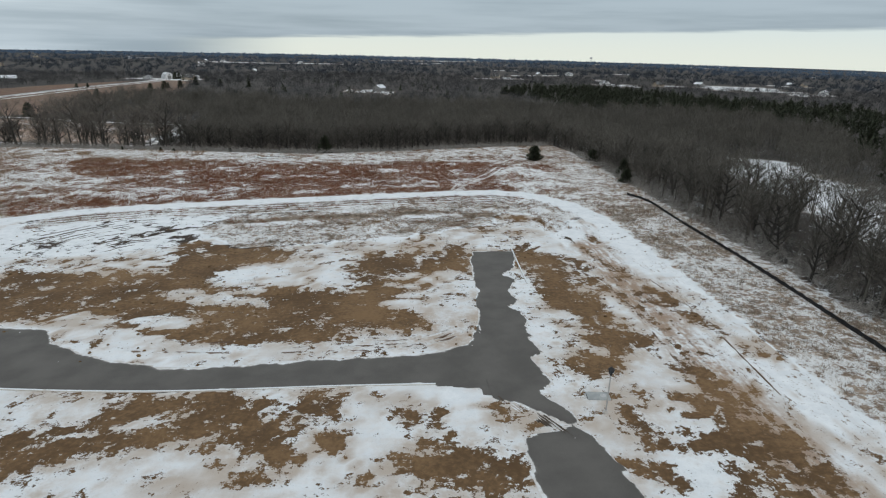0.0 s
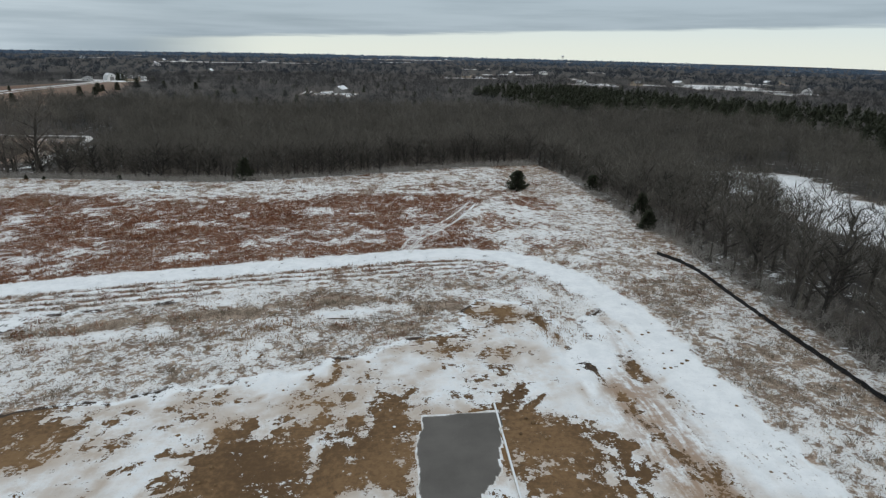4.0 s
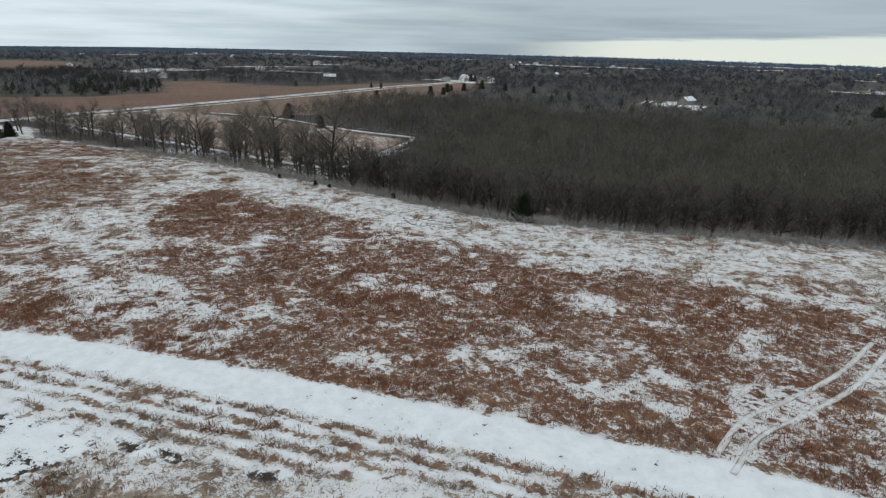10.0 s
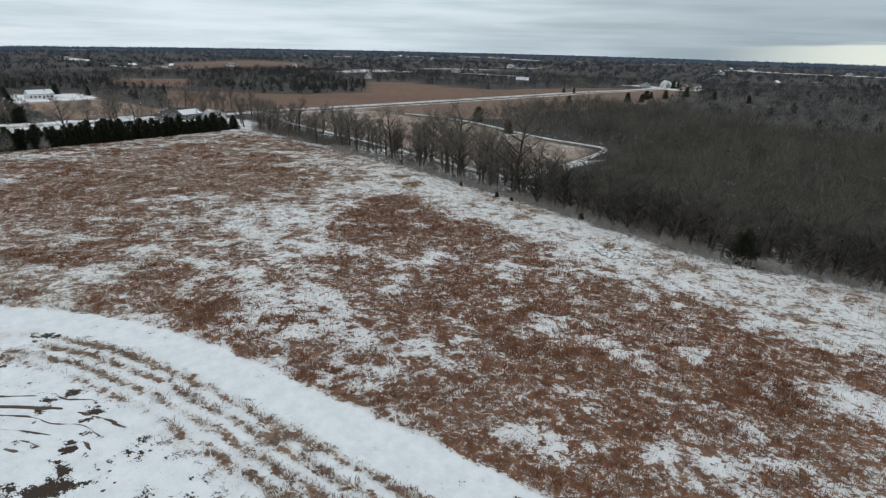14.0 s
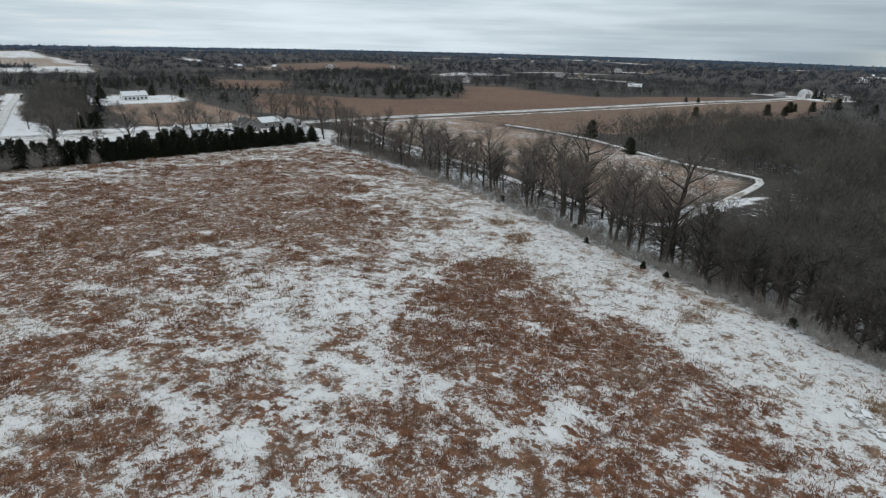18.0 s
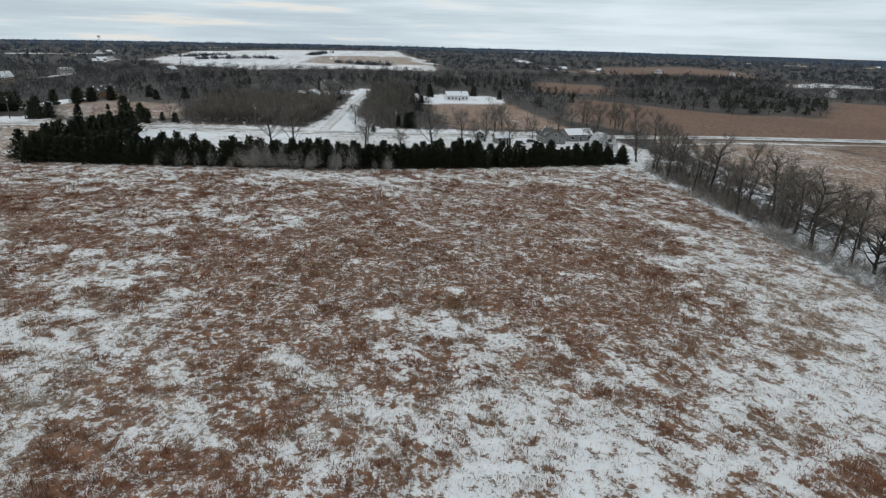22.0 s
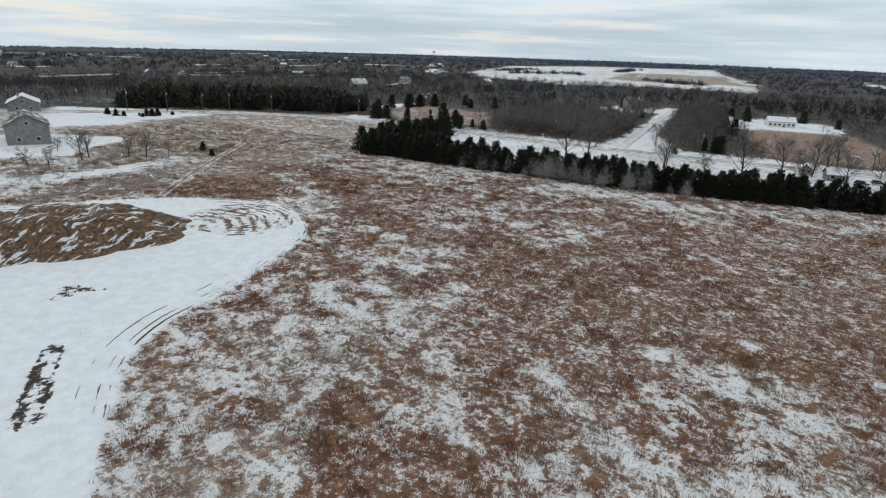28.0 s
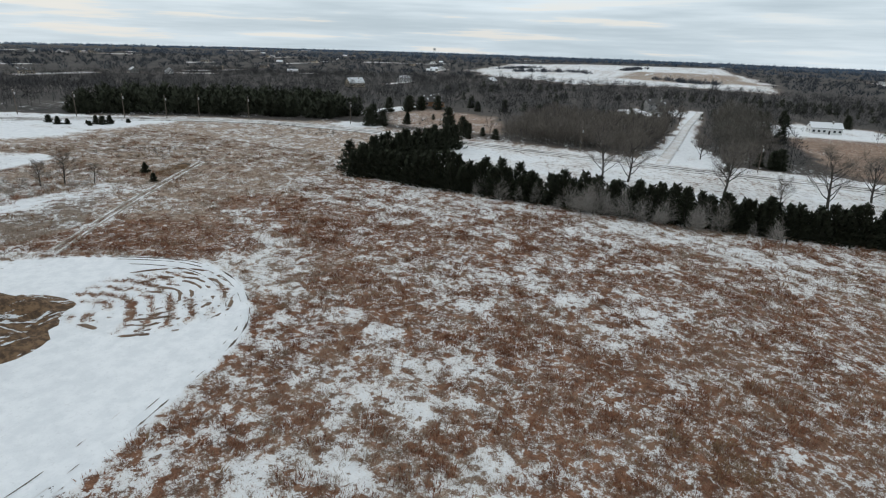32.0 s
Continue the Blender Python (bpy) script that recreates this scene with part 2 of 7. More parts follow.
# strips of dense red grass and of open snow, from east to west: two ends and half a width
RUST_STRIPS_A = [(44, 192, 46, 183, 3.3), (37, 156, 39, 153, 1.5), (33, 174, 33, 167, 2.6), (27, 153, 30, 154, 2.2), (23, 195, 29, 192, 4.6), (23, 182, 28, 183, 3.5), (25, 173, 26, 160, 3.1), (17, 156, 26, 155, 1.3), (9, 176, 15, 175, 5.4), (6, 154, 13, 158, 1.9), (4, 171, 7, 172, 4.4), (-2, 199, 7, 197, 4.1), (-7, 165, -2, 163, 2.4), (-12, 155, 2, 155, 3.0), (-17, 175, -1, 177, 4.6), (-21, 189, 1, 196, 4.4), (-20, 158, -17, 160, 2.5), (-29, 170, -16, 166, 5.1)]
RUST_STRIPS_B = [(-33, 153, -20, 150, 3.2), (-33, 150, -28, 151, 2.4), (-46, 192, -23, 186, 9), (-43, 162, -29, 151, 3.5), (-45, 174, -34, 167, 3.1), (-45, 150, -40, 151, 2.4), (-46, 202, -43, 203, 2.5), (-48, 154, -41, 155, 2.6), (-49, 203, -48, 203, 1.4), (-56, 163, -49, 163, 4.6), (-62, 146, -52, 148, 3.6), (-66, 185, -54, 201, 4.7), (-79, 202, -54, 184, 9), (-71, 167, -62, 179, 4.6), (-77, 197, -70, 205, 3.0), (-78, 142, -75, 147, 2.1), (-96, 195, -61, 195, 9), (-90, 202, -78, 207, 3.0)]
RUST_STRIPS_C = [(-86, 167, -83, 171, 1.3), (-91, 184, -78, 184, 2.7), (-89, 138, -84, 141, 3.9), (-96, 147, -84, 150, 3.3), (-96, 142, -93, 146, 1.2), (-101, 185, -98, 197, 4.5), (-98, 181, -110, 207, 8.4), (-113, 202, -96, 200, 4.0), (-111, 143, -106, 144, 2.2), (-118, 141, -112, 158, 4.5), (-117, 120, -115, 124, 1.9), (-135, 143, -125, 147, 5.1), (-131, 139, -130, 143, 1.5), (-138, 116, -138, 118, 1.2), (-141, 137, -140, 140, 3.3), (-144, 196, -142, 202, 2.5), (-147, 104, -147, 108, 2.7), (-151, 195, -149, 197, 2.4)]
RUST_STRIPS_D = [(-158, 181, -146, 202, 4.5), (-152, 149, -153, 156, 3.7), (-152, 146, -153, 152, 2.3), (-153, 133, -153, 136, 1.5), (-151, 174, -156, 181, 2.9), (-160, 135, -161, 141, 2.3), (-160, 101, -161, 106, 3.9), (-162, 140, -162, 153, 3.6), (-177, 139, -155, 156, 8.1), (-170, 96, -166, 106, 5.3), (-171, 158, -170, 174, 4.8), (-171, 182, -171, 196, 3.6), (-170, 144, -173, 154, 2.6), (-168, 130, -176, 141, 3.8), (-188, 151, -157, 161, 9), (-185, 185, -161, 205, 8.9), (-179, 132, -175, 145, 6.8), (-185, 98, -179, 116, 5.6)]
RUST_STRIPS_E = [(-177, 48, -189, 72, 6.7), (-182, 147, -189, 159, 4.5), (-209, 169, -192, 219, 9), (-204, 106, -207, 116, 5.5), (-229, 185, -184, 214, 9), (-209, 143, -205, 154, 4.1), (-202, 91, -214, 101, 5.4), (-212, 63, -206, 88, 9), (-225, 181, -223, 198, 6.5), (-226, 208, -223, 218, 9)]
SNOW_STRIPS_A = [(40, 175, 43, 173, 3.3), (39, 165, 42, 161, 3.2), (39, 188, 40, 175, 4.8), (34, 167, 33, 154, 2.1), (30, 189, 32, 182, 5.2), (16, 171, 20, 166, 2.7), (16, 184, 16, 164, 2.0), (1, 183, 8, 179, 3.4), (0, 161, 8, 160, 1.2), (1, 159, 5, 153, 1.6), (-5, 168, 0, 166, 1.5), (-14, 189, -9, 190, 1.8), (-14, 163, -11, 163, 1.7), (-24, 197, -2, 203, 4.3), (-38, 149, -34, 149, 2.4), (-39, 180, -35, 181, 4.0), (-47, 182, -41, 183, 1.8), (-52, 166, -42, 155, 1.6)]
SNOW_STRIPS_B = [(-55, 206, -44, 192, 4.1), (-56, 172, -52, 176, 2.3), (-56, 203, -52, 203, 3.3), (-56, 193, -52, 194, 1.2), (-62, 159, -54, 157, 2.4), (-70, 220, -52, 215, 8.7), (-68, 209, -59, 210, 3.5), (-78, 164, -64, 157, 2.3), (-77, 180, -69, 182, 2.3), (-78, 184, -71, 186, 2.5), (-77, 220, -72, 221, 2.5), (-87, 156, -75, 151, 1.8), (-84, 185, -82, 185, 1.3), (-105, 224, -76, 214, 8.1), (-95, 171, -97, 179, 1.8), (-98, 149, -99, 152, 1.4), (-101, 135, -99, 141, 2.0), (-117, 182, -94, 175, 5.3)]
SNOW_STRIPS_C = [(-106, 185, -108, 190, 1.8), (-108, 145, -109, 149, 1.4), (-127, 201, -95, 181, 2.5), (-116, 169, -106, 168, 1.9), (-115, 223, -111, 230, 3.0), (-117, 154, -110, 153, 1.4), (-118, 170, -118, 173, 1.9), (-126, 174, -120, 176, 2.4), (-123, 210, -123, 217, 4.5), (-145, 238, -108, 232, 9), (-126, 208, -129, 224, 5.3), (-137, 151, -134, 157, 2.0), (-137, 171, -136, 174, 1.4), (-148, 169, -143, 170, 1.7), (-148, 141, -149, 148, 1.5), (-150, 117, -150, 122, 1.8), (-161, 121, -160, 125, 2.1), (-169, 215, -170, 230, 4.5)]
SNOW_STRIPS_D = [(-180, 145, -177, 146, 2.1), (-185, 118, -188, 122, 1.4), (-190, 107, -189, 110, 1.9), (-192, 223, -190, 227, 7.1), (-194, 135, -192, 145, 3.0), (-231, 126, -225, 133, 4.0), (-234, 151, -236, 165, 3.1), (-240, 136, -233, 164, 6.0)]
RUST_STRIPS_F = [(-93, 191, -69, 188, 8.5), (-73, 170, -58, 165, 4.3), (-60, 159, -50, 157, 2.5), (-57, 175, -40, 170, 4.8), (-126, 134, -111, 138, 5.0), (-151, 141, -136, 164, 7.5), (-181, 170, -147, 192, 9), (-103, 156, -87, 161, 3.1)]
SNOW_STRIPS_F = [(-145, 113, -141, 119, 1.4), (-146, 126, -146, 130, 1.5), (-154, 129, -156, 136, 1.0), (-135, 123, -135, 128, 1.1), (-137, 134, -137, 137, 0.9), (-153, 140, -154, 144, 1.1), (-142, 142, -141, 145, 0.9), (-148, 151, -148, 154, 1.1), (-150, 159, -154, 164, 1.0), (-169, 119, -168, 130, 2.4), (-149, 131, -153, 140, 1.7), (-147, 156, -147, 165, 1.8), (-161, 162, -158, 171, 1.9), (-183, 167, -190, 179, 3.1), (-198, 124, -195, 132, 2.8), (-183, 180, -177, 186, 2.8), (-141, 160, -137, 167, 2.1), (-141, 146, -140, 150, 1.3)]
RUST_STRIPS_H = [(-48, 195, -26, 195, 5.4), (-33, 180, -18, 181, 4), (-20, 189, -5, 191, 3.7), (-35, 161, -18, 157, 2.5), (-17, 166, -7, 165, 2.3), (-95, 198, -60, 196, 5), (-8, 175, -2, 174, 2.3)]
SNOW_STRIPS_H = [(-54, 194, -46, 189, 2), (-56, 179, -48, 179, 1.2), (-70, 181, -63, 177, 1.2), (-64, 217, -51, 212, 1.8), (-41, 224, -8, 212, 4.3), (-47, 201, -39, 176, 2.1), (-13, 190, -11, 188, 1.6), (-23, 168, -21, 168, 1.2), (-18, 174, -13, 174, 1.2)]
RUST_STRIPS_G = [(-182, 51, -193, 68, 7.3), (-169, 46, -173, 52, 2.5), (-184, 99, -181, 113, 5.2), (-202, 74, -219, 81, 4.3), (-211, 94, -214, 106, 3.8), (-180, 124, -179, 133, 3.7), (-154, 112, -155, 114, 2.4), (-147, 104, -149, 107, 2.7), (-156, 145, -157, 151, 3), (-158, 138, -160, 144, 1.5), (-150, 150, -151, 154, 2.8), (-138, 104, -150, 102, 1.5), (-165, 122, -168, 131, 1.8), (-170, 94, -160, 104, 3.5)]
SNOW_STRIPS_G = [(-161, 119, -161, 123, 1.9), (-195, 141, -191, 143, 2.5), (-143, 134, -144, 138, 1), (-138, 126, -139, 129, 1), (-168, 155, -169, 158, 1.3), (-147, 145, -147, 148, 1.2), (-142, 125, -143, 128, 1.1), (-139, 120, -144, 120, 1.5), (-179, 104, -173, 113, 1.3)]
RUST_STRIPS = RUST_STRIPS_A + RUST_STRIPS_B + RUST_STRIPS_C + RUST_STRIPS_D + RUST_STRIPS_E + RUST_STRIPS_F + RUST_STRIPS_G + RUST_STRIPS_H
SNOW_STRIPS = SNOW_STRIPS_A + SNOW_STRIPS_B + SNOW_STRIPS_C + SNOW_STRIPS_D + SNOW_STRIPS_F + SNOW_STRIPS_G + SNOW_STRIPS_H
# the building site: strips of bare soil, and of snow left between them
SITE_SOIL_A = [(-60, 83, -37, 80, 7.5), (-29, 73, -3, 70, 4.8), (-20, 80, -4, 81, 3.6), (-6, 94, 4, 91, 3.4), (-38, 104, -27, 98, 4.1), (-36, 45, -27, 46, 1.3), (-30, 52, -26, 52, 1.6), (-24, 52, -16, 51, 2.2), (-19, 47, -5, 46, 1.1), (-11, 51, -6, 51, 1.9), (0, 49, 4, 49, 0.9)]
SITE_SOIL_B = [(1, 42, 8, 41, 1.9), (22, 96, 27, 92, 5.5), (27, 84, 25, 65, 3.2), (20, 57, 26, 58, 1.4), (29, 71, 30, 64, 1.8), (30, 50, 32, 46, 1.3), (30, 43, 33, 37, 2.4), (22, 48, 23, 43, 0.8), (21, 40, 23, 38, 0.6), (20, 80, 22, 74, 1.7), (-2, 70, 1, 70, 2.1)]
SITE_SNOW_A = [(-3, 100, 4, 96, 1.3), (0, 89, 8, 89, 1.3), (3, 81, 10, 84, 1.6), (5, 76, 10, 76, 1.2), (-2, 85, 2, 81, 0.9), (-35, 83, -21, 78, 1.8), (-19, 85, -8, 85, 1.2), (-1, 78, 9, 74, 1.8), (-2, 88, 8, 85, 1.0), (-48, 75, -30, 72, 1.8), (-43, 68, -26, 62, 1.9), (-26, 64, -8, 62, 1.0), (-8, 65, 8, 67, 0.9), (-40, 51, -31, 51, 1.8), (-16, 53, -12, 52, 1.3), (-27, 49, -24, 49, 1.0), (-5, 53, -3, 44, 1.3)]
SITE_SNOW_B = [(19, 90, 19, 62, 1.5), (20, 54, 28, 54, 1.3), (0, 53, 9, 46, 1.2), (16, 75, 17, 62, 1.7), (16, 57, 17, 52, 1.4), (20, 65, 24, 61, 1.1), (22, 72, 24, 67, 1.3), (29, 69, 32, 67, 1.3), (27, 58, 29, 53, 1.3), (27, 51, 30, 46, 1.1), (16, 47, 18, 43, 1.1), (26, 43, 26, 38, 1.0), (-27, 42, -4, 41, 2.2), (-2, 45, -1, 44, 0.7)]
# dense bands of dead weeds inside the trail
WEED_STRIPS = [(-17, 125, -3, 127, 2.3), (14, 128, 18, 127, 2.0), (3, 139, 16, 140, 1.5), (19, 134, 23, 134, 1.0), (0, 122, 4, 122, 0.9), (8, 122, 14, 122, 1.0)]

OCHRE_PATCHES = [(-132, 231), (-121, 226), (-51, 216), (-221, 26), (-228, 24), (29.5, 123), (30.5, 116), (-9, 119.5), (-4, 120), (-151, 172), (-165, 152)]


def height(x, y):
    x, y = np.asarray(x, float), np.asarray(y, float)
    p = 1.2 + 0.02 * x - 0.028 * y
    d = y - np.interp(x, CREST_X, CREST_Y)
    p = p - 4.0 * step(-6, 30, d) * step(-330, -120, x) - 3 * step(20, 90, d) * step(-200, -40, x)
    p = p - 8 * step(72, 142, x)
    r = np.hypot(x + 60, y - 110)
    w = step(230, 650, r)
    roll = (fbm(x, y, 420, 2, 91) - 0.5) * 12 * step(500, 1100, r) * (1 - 0.6 * step(2500, 4600, r))
    return p * (1 - w) + (-8 - 0.0148 * r) * w + roll


def ground_z(x, y):
    return float(height(x, y))


# ---- mesh helpers ----
def mesh_np(name, co, faces):
    """A mesh from vertex and face arrays; all faces have the same number of corners."""
    co, faces = np.asarray(co, np.float32), np.asarray(faces, np.int32)
    me = bpy.data.meshes.new(name)
    me.vertices.add(len(co))
    me.vertices.foreach_set("co", co.ravel())
    me.loops.add(faces.size)
    me.loops.foreach_set("vertex_index", faces.ravel())
    me.polygons.add(len(faces))
    me.polygons.foreach_set("loop_start", np.arange(0, faces.size, faces.shape[1], dtype=np.int32))
    me.update(calc_edges=True)
    return me


def dress(name, me, material, parent=None, label="", smooth=False):
    me.materials.clear()
    me.materials.append(material)
    if smooth:
        me.polygons.foreach_set("use_smooth", np.ones(len(me.polygons), bool))
    ob = new(name, me)
    if parent is not None:
        ob.parent = parent
    if label:
        ob["label"] = label
    return ob


class Solid:
    """Gathers boxes, prisms and tubes into one mesh."""

    def __init__(self):
        self.v, self.f = [], []

    def add(self, verts, faces):
        b = len(self.v)
        self.v += [tuple(q) for q in verts]
        self.f += [tuple(b + i for i in q) for q in faces]
        return self

    def box(self, x, y, z, w, d, h, bevel=0.0):
        """Centre of the base, width, depth, height; the top edges are bevelled."""
        a, c, b = w / 2, d / 2, bevel
        lay = [(a, c, 0), (a, c, h - b), (a - b, c - b, h)] if b else [(a, c, 0), (a, c, h)]
        vs = [(x + sgx * p, y + sgy * q, z + r) for p, q, r in lay for sgx, sgy in ((-1, -1), (1, -1), (1, 1), (-1, 1))]
        n = len(lay)
        fs = [(0, 3, 2, 1), tuple(4 * (n - 1) + i for i in range(4))]
        fs += [(4 * k + i, 4 * k + (i + 1) % 4, 4 * k + 4 + (i + 1) % 4, 4 * k + 4 + i) for k in range(n - 1) for i in range(4)]
        return self.add(vs, fs)

    def tube(self, pts, radii, sides=8, cap=True):
        pts = [Vector(p) for p in pts]
        vs, n = [], len(pts)
        for i, p in enumerate(pts):
            d = (pts[min(i + 1, n - 1)] - pts[max(i - 1, 0)]).normalized()
            u = d.cross(Vector((0.13, 0.97, 0.2))).normalized()
            w = d.cross(u)
            vs += [p + (u * math.cos(6.2832 * k / sides) + w * math.sin(6.2832 * k / sides)) * radii[i] for k in range(sides)]
        fs = [(i * sides + k, i * sides + (k + 1) % sides, (i + 1) * sides + (k + 1) % sides, (i + 1) * sides + k) for i in range(n - 1) for k in range(sides)]
        if cap:
            fs += [tuple(range(sides))[::-1], tuple((n - 1) * sides + k for k in range(sides))]
        return self.add(vs, fs)

    def prism(self, outline, y0, y1):
        """An x-z outline drawn from y0 to y1."""
        n = len(outline)
        vs = [(x, y0, z) for x, z in outline] + [(x, y1, z) for x, z in outline]
        fs = [tuple(range(n)), tuple(range(2 * n - 1, n - 1, -1))] + [(i, n + i, n + (i + 1) % n, (i + 1) % n) for i in range(n)]
        return self.add(vs, fs)

    def mesh(self, name):
        me = bpy.data.meshes.new(name)
        me.from_pydata(self.v, [], self.f)
        me.update()
        return me


def part(name, solid, material, parent, label="", smooth=False):
    me = solid.mesh(name) if isinstance(solid, Solid) else solid
    return dress(name, me, material, parent, label, smooth)


def thing(name, x, y, z=None, turn=0.0, label="", category="", group="", kind=""):
    ob = new(name)
    ob.empty_display_size = 0.3
    ob.matrix_world = pose(x, y, ground_z(x, y) if z is None else z, 0, 0, turn)
    return tagged(ob, label, category, group, kind)


# ---- materials ----
def node_mat(name):
    m = bpy.data.materials.new(name)
    m.use_nodes = True
    nt = m.node_tree
    return m, nt.nodes, nt.links, nt.nodes["Principled BSDF"]


def n_noise(nodes, links, vec, scale, detail=4.0, rough=0.55):
    n = nodes.new("ShaderNodeTexNoise")
    n.inputs["Scale"].default_value, n.inputs["Detail"].default_value, n.inputs["Roughness"].default_value = scale, detail, rough
    if vec is not None:
        links.new(vec, n.inputs["Vector"])
    return n.outputs["Fac"]


def n_range(nodes, links, v, a, b, c=0.0, d=1.0):
    n = nodes.new("ShaderNodeMapRange")
    n.interpolation_type = "SMOOTHSTEP"
    links.new(v, n.inputs[0])
    for i, q in enumerate((a, b, c, d)):
        n.inputs[i + 1].default_value = q
    return n.outputs[0]


def n_math(nodes, links, op, a, b):
    n = nodes.new("ShaderNodeMath")
    n.operation = op
    for i, v in enumerate((a, b)):
        if isinstance(v, (int, float)):
            n.inputs[i].default_value = v
        else:
            links.new(v, n.inputs[i])
    return n.outputs[0]


def n_mix(nodes, links, f, a, b):
    n = nodes.new("ShaderNodeMix")
    n.data_type = "RGBA"
    if isinstance(f, (int, float)):
        n.inputs[0].default_value = f
    else:
        links.new(f, n.inputs[0])
    for i, v in ((6, a), (7, b)):
        if isinstance(v, tuple):
            n.inputs[i].default_value = (*v, 1)
        else:
            links.new(v, n.inputs[i])
    return n.outputs[2]


def n_bump(nodes, links, bsdf, v, strength, distance):
    n = nodes.new("ShaderNodeBump")
    n.inputs["Strength"].default_value, n.inputs["Distance"].default_value = strength, distance
    links.new(v, n.inputs["Height"])
    links.new(n.outputs[0], bsdf.inputs["Normal"])


def plain(name, c0, c1, scale=1.0, rough=0.8, metal=0.0, bump=0.2, island=0.0, snow=0.0, spec=0.3):
    """Two tones broken by noise at two scales; island: variation from piece to piece; snow: share of the upward faces under snow."""
    m, nodes, links, bsdf = node_mat(name)
    vec = nodes.new("ShaderNodeTexCoord").outputs["Object"]
    f = n_math(nodes, links, "ADD", n_math(nodes, links, "MULTIPLY", n_noise(nodes, links, vec, scale), 0.6),
               n_math(nodes, links, "MULTIPLY", n_noise(nodes, links, vec, scale * 7.3), 0.4))
    f = n_range(nodes, links, f, 0.36, 0.64)
    if island:
        geo = nodes.new("ShaderNodeNewGeometry").outputs["Random Per Island"]
        f = n_math(nodes, links, "ADD", n_math(nodes, links, "MULTIPLY", f, 1 - island), n_math(nodes, links, "MULTIPLY", geo, island))
    col = n_mix(nodes, links, f, c0, c1)
    if snow:
        nz = nodes.new("ShaderNodeSeparateXYZ")
        links.new(nodes.new("ShaderNodeNewGeometry").outputs["Normal"], nz.inputs[0])
        up = n_range(nodes, links, nz.outputs[2], 0.55, 0.8)
        sn = n_math(nodes, links, "MULTIPLY", up, n_range(nodes, links, n_noise(nodes, links, vec, 0.5, 5), 0.62 - snow * 0.4, 0.68 - snow * 0.4))
        col = n_mix(nodes, links, sn, col, (0.76, 0.785, 0.81))
    links.new(col, bsdf.inputs["Base Color"])
    bsdf.inputs["Roughness"].default_value, bsdf.inputs["Metallic"].default_value = rough, metal
    bsdf.inputs["Specular IOR Level"].default_value = spec
    if bump:
        n_bump(nodes, links, bsdf, n_noise(nodes, links, vec, scale * 9), bump, 0.05)
    return m


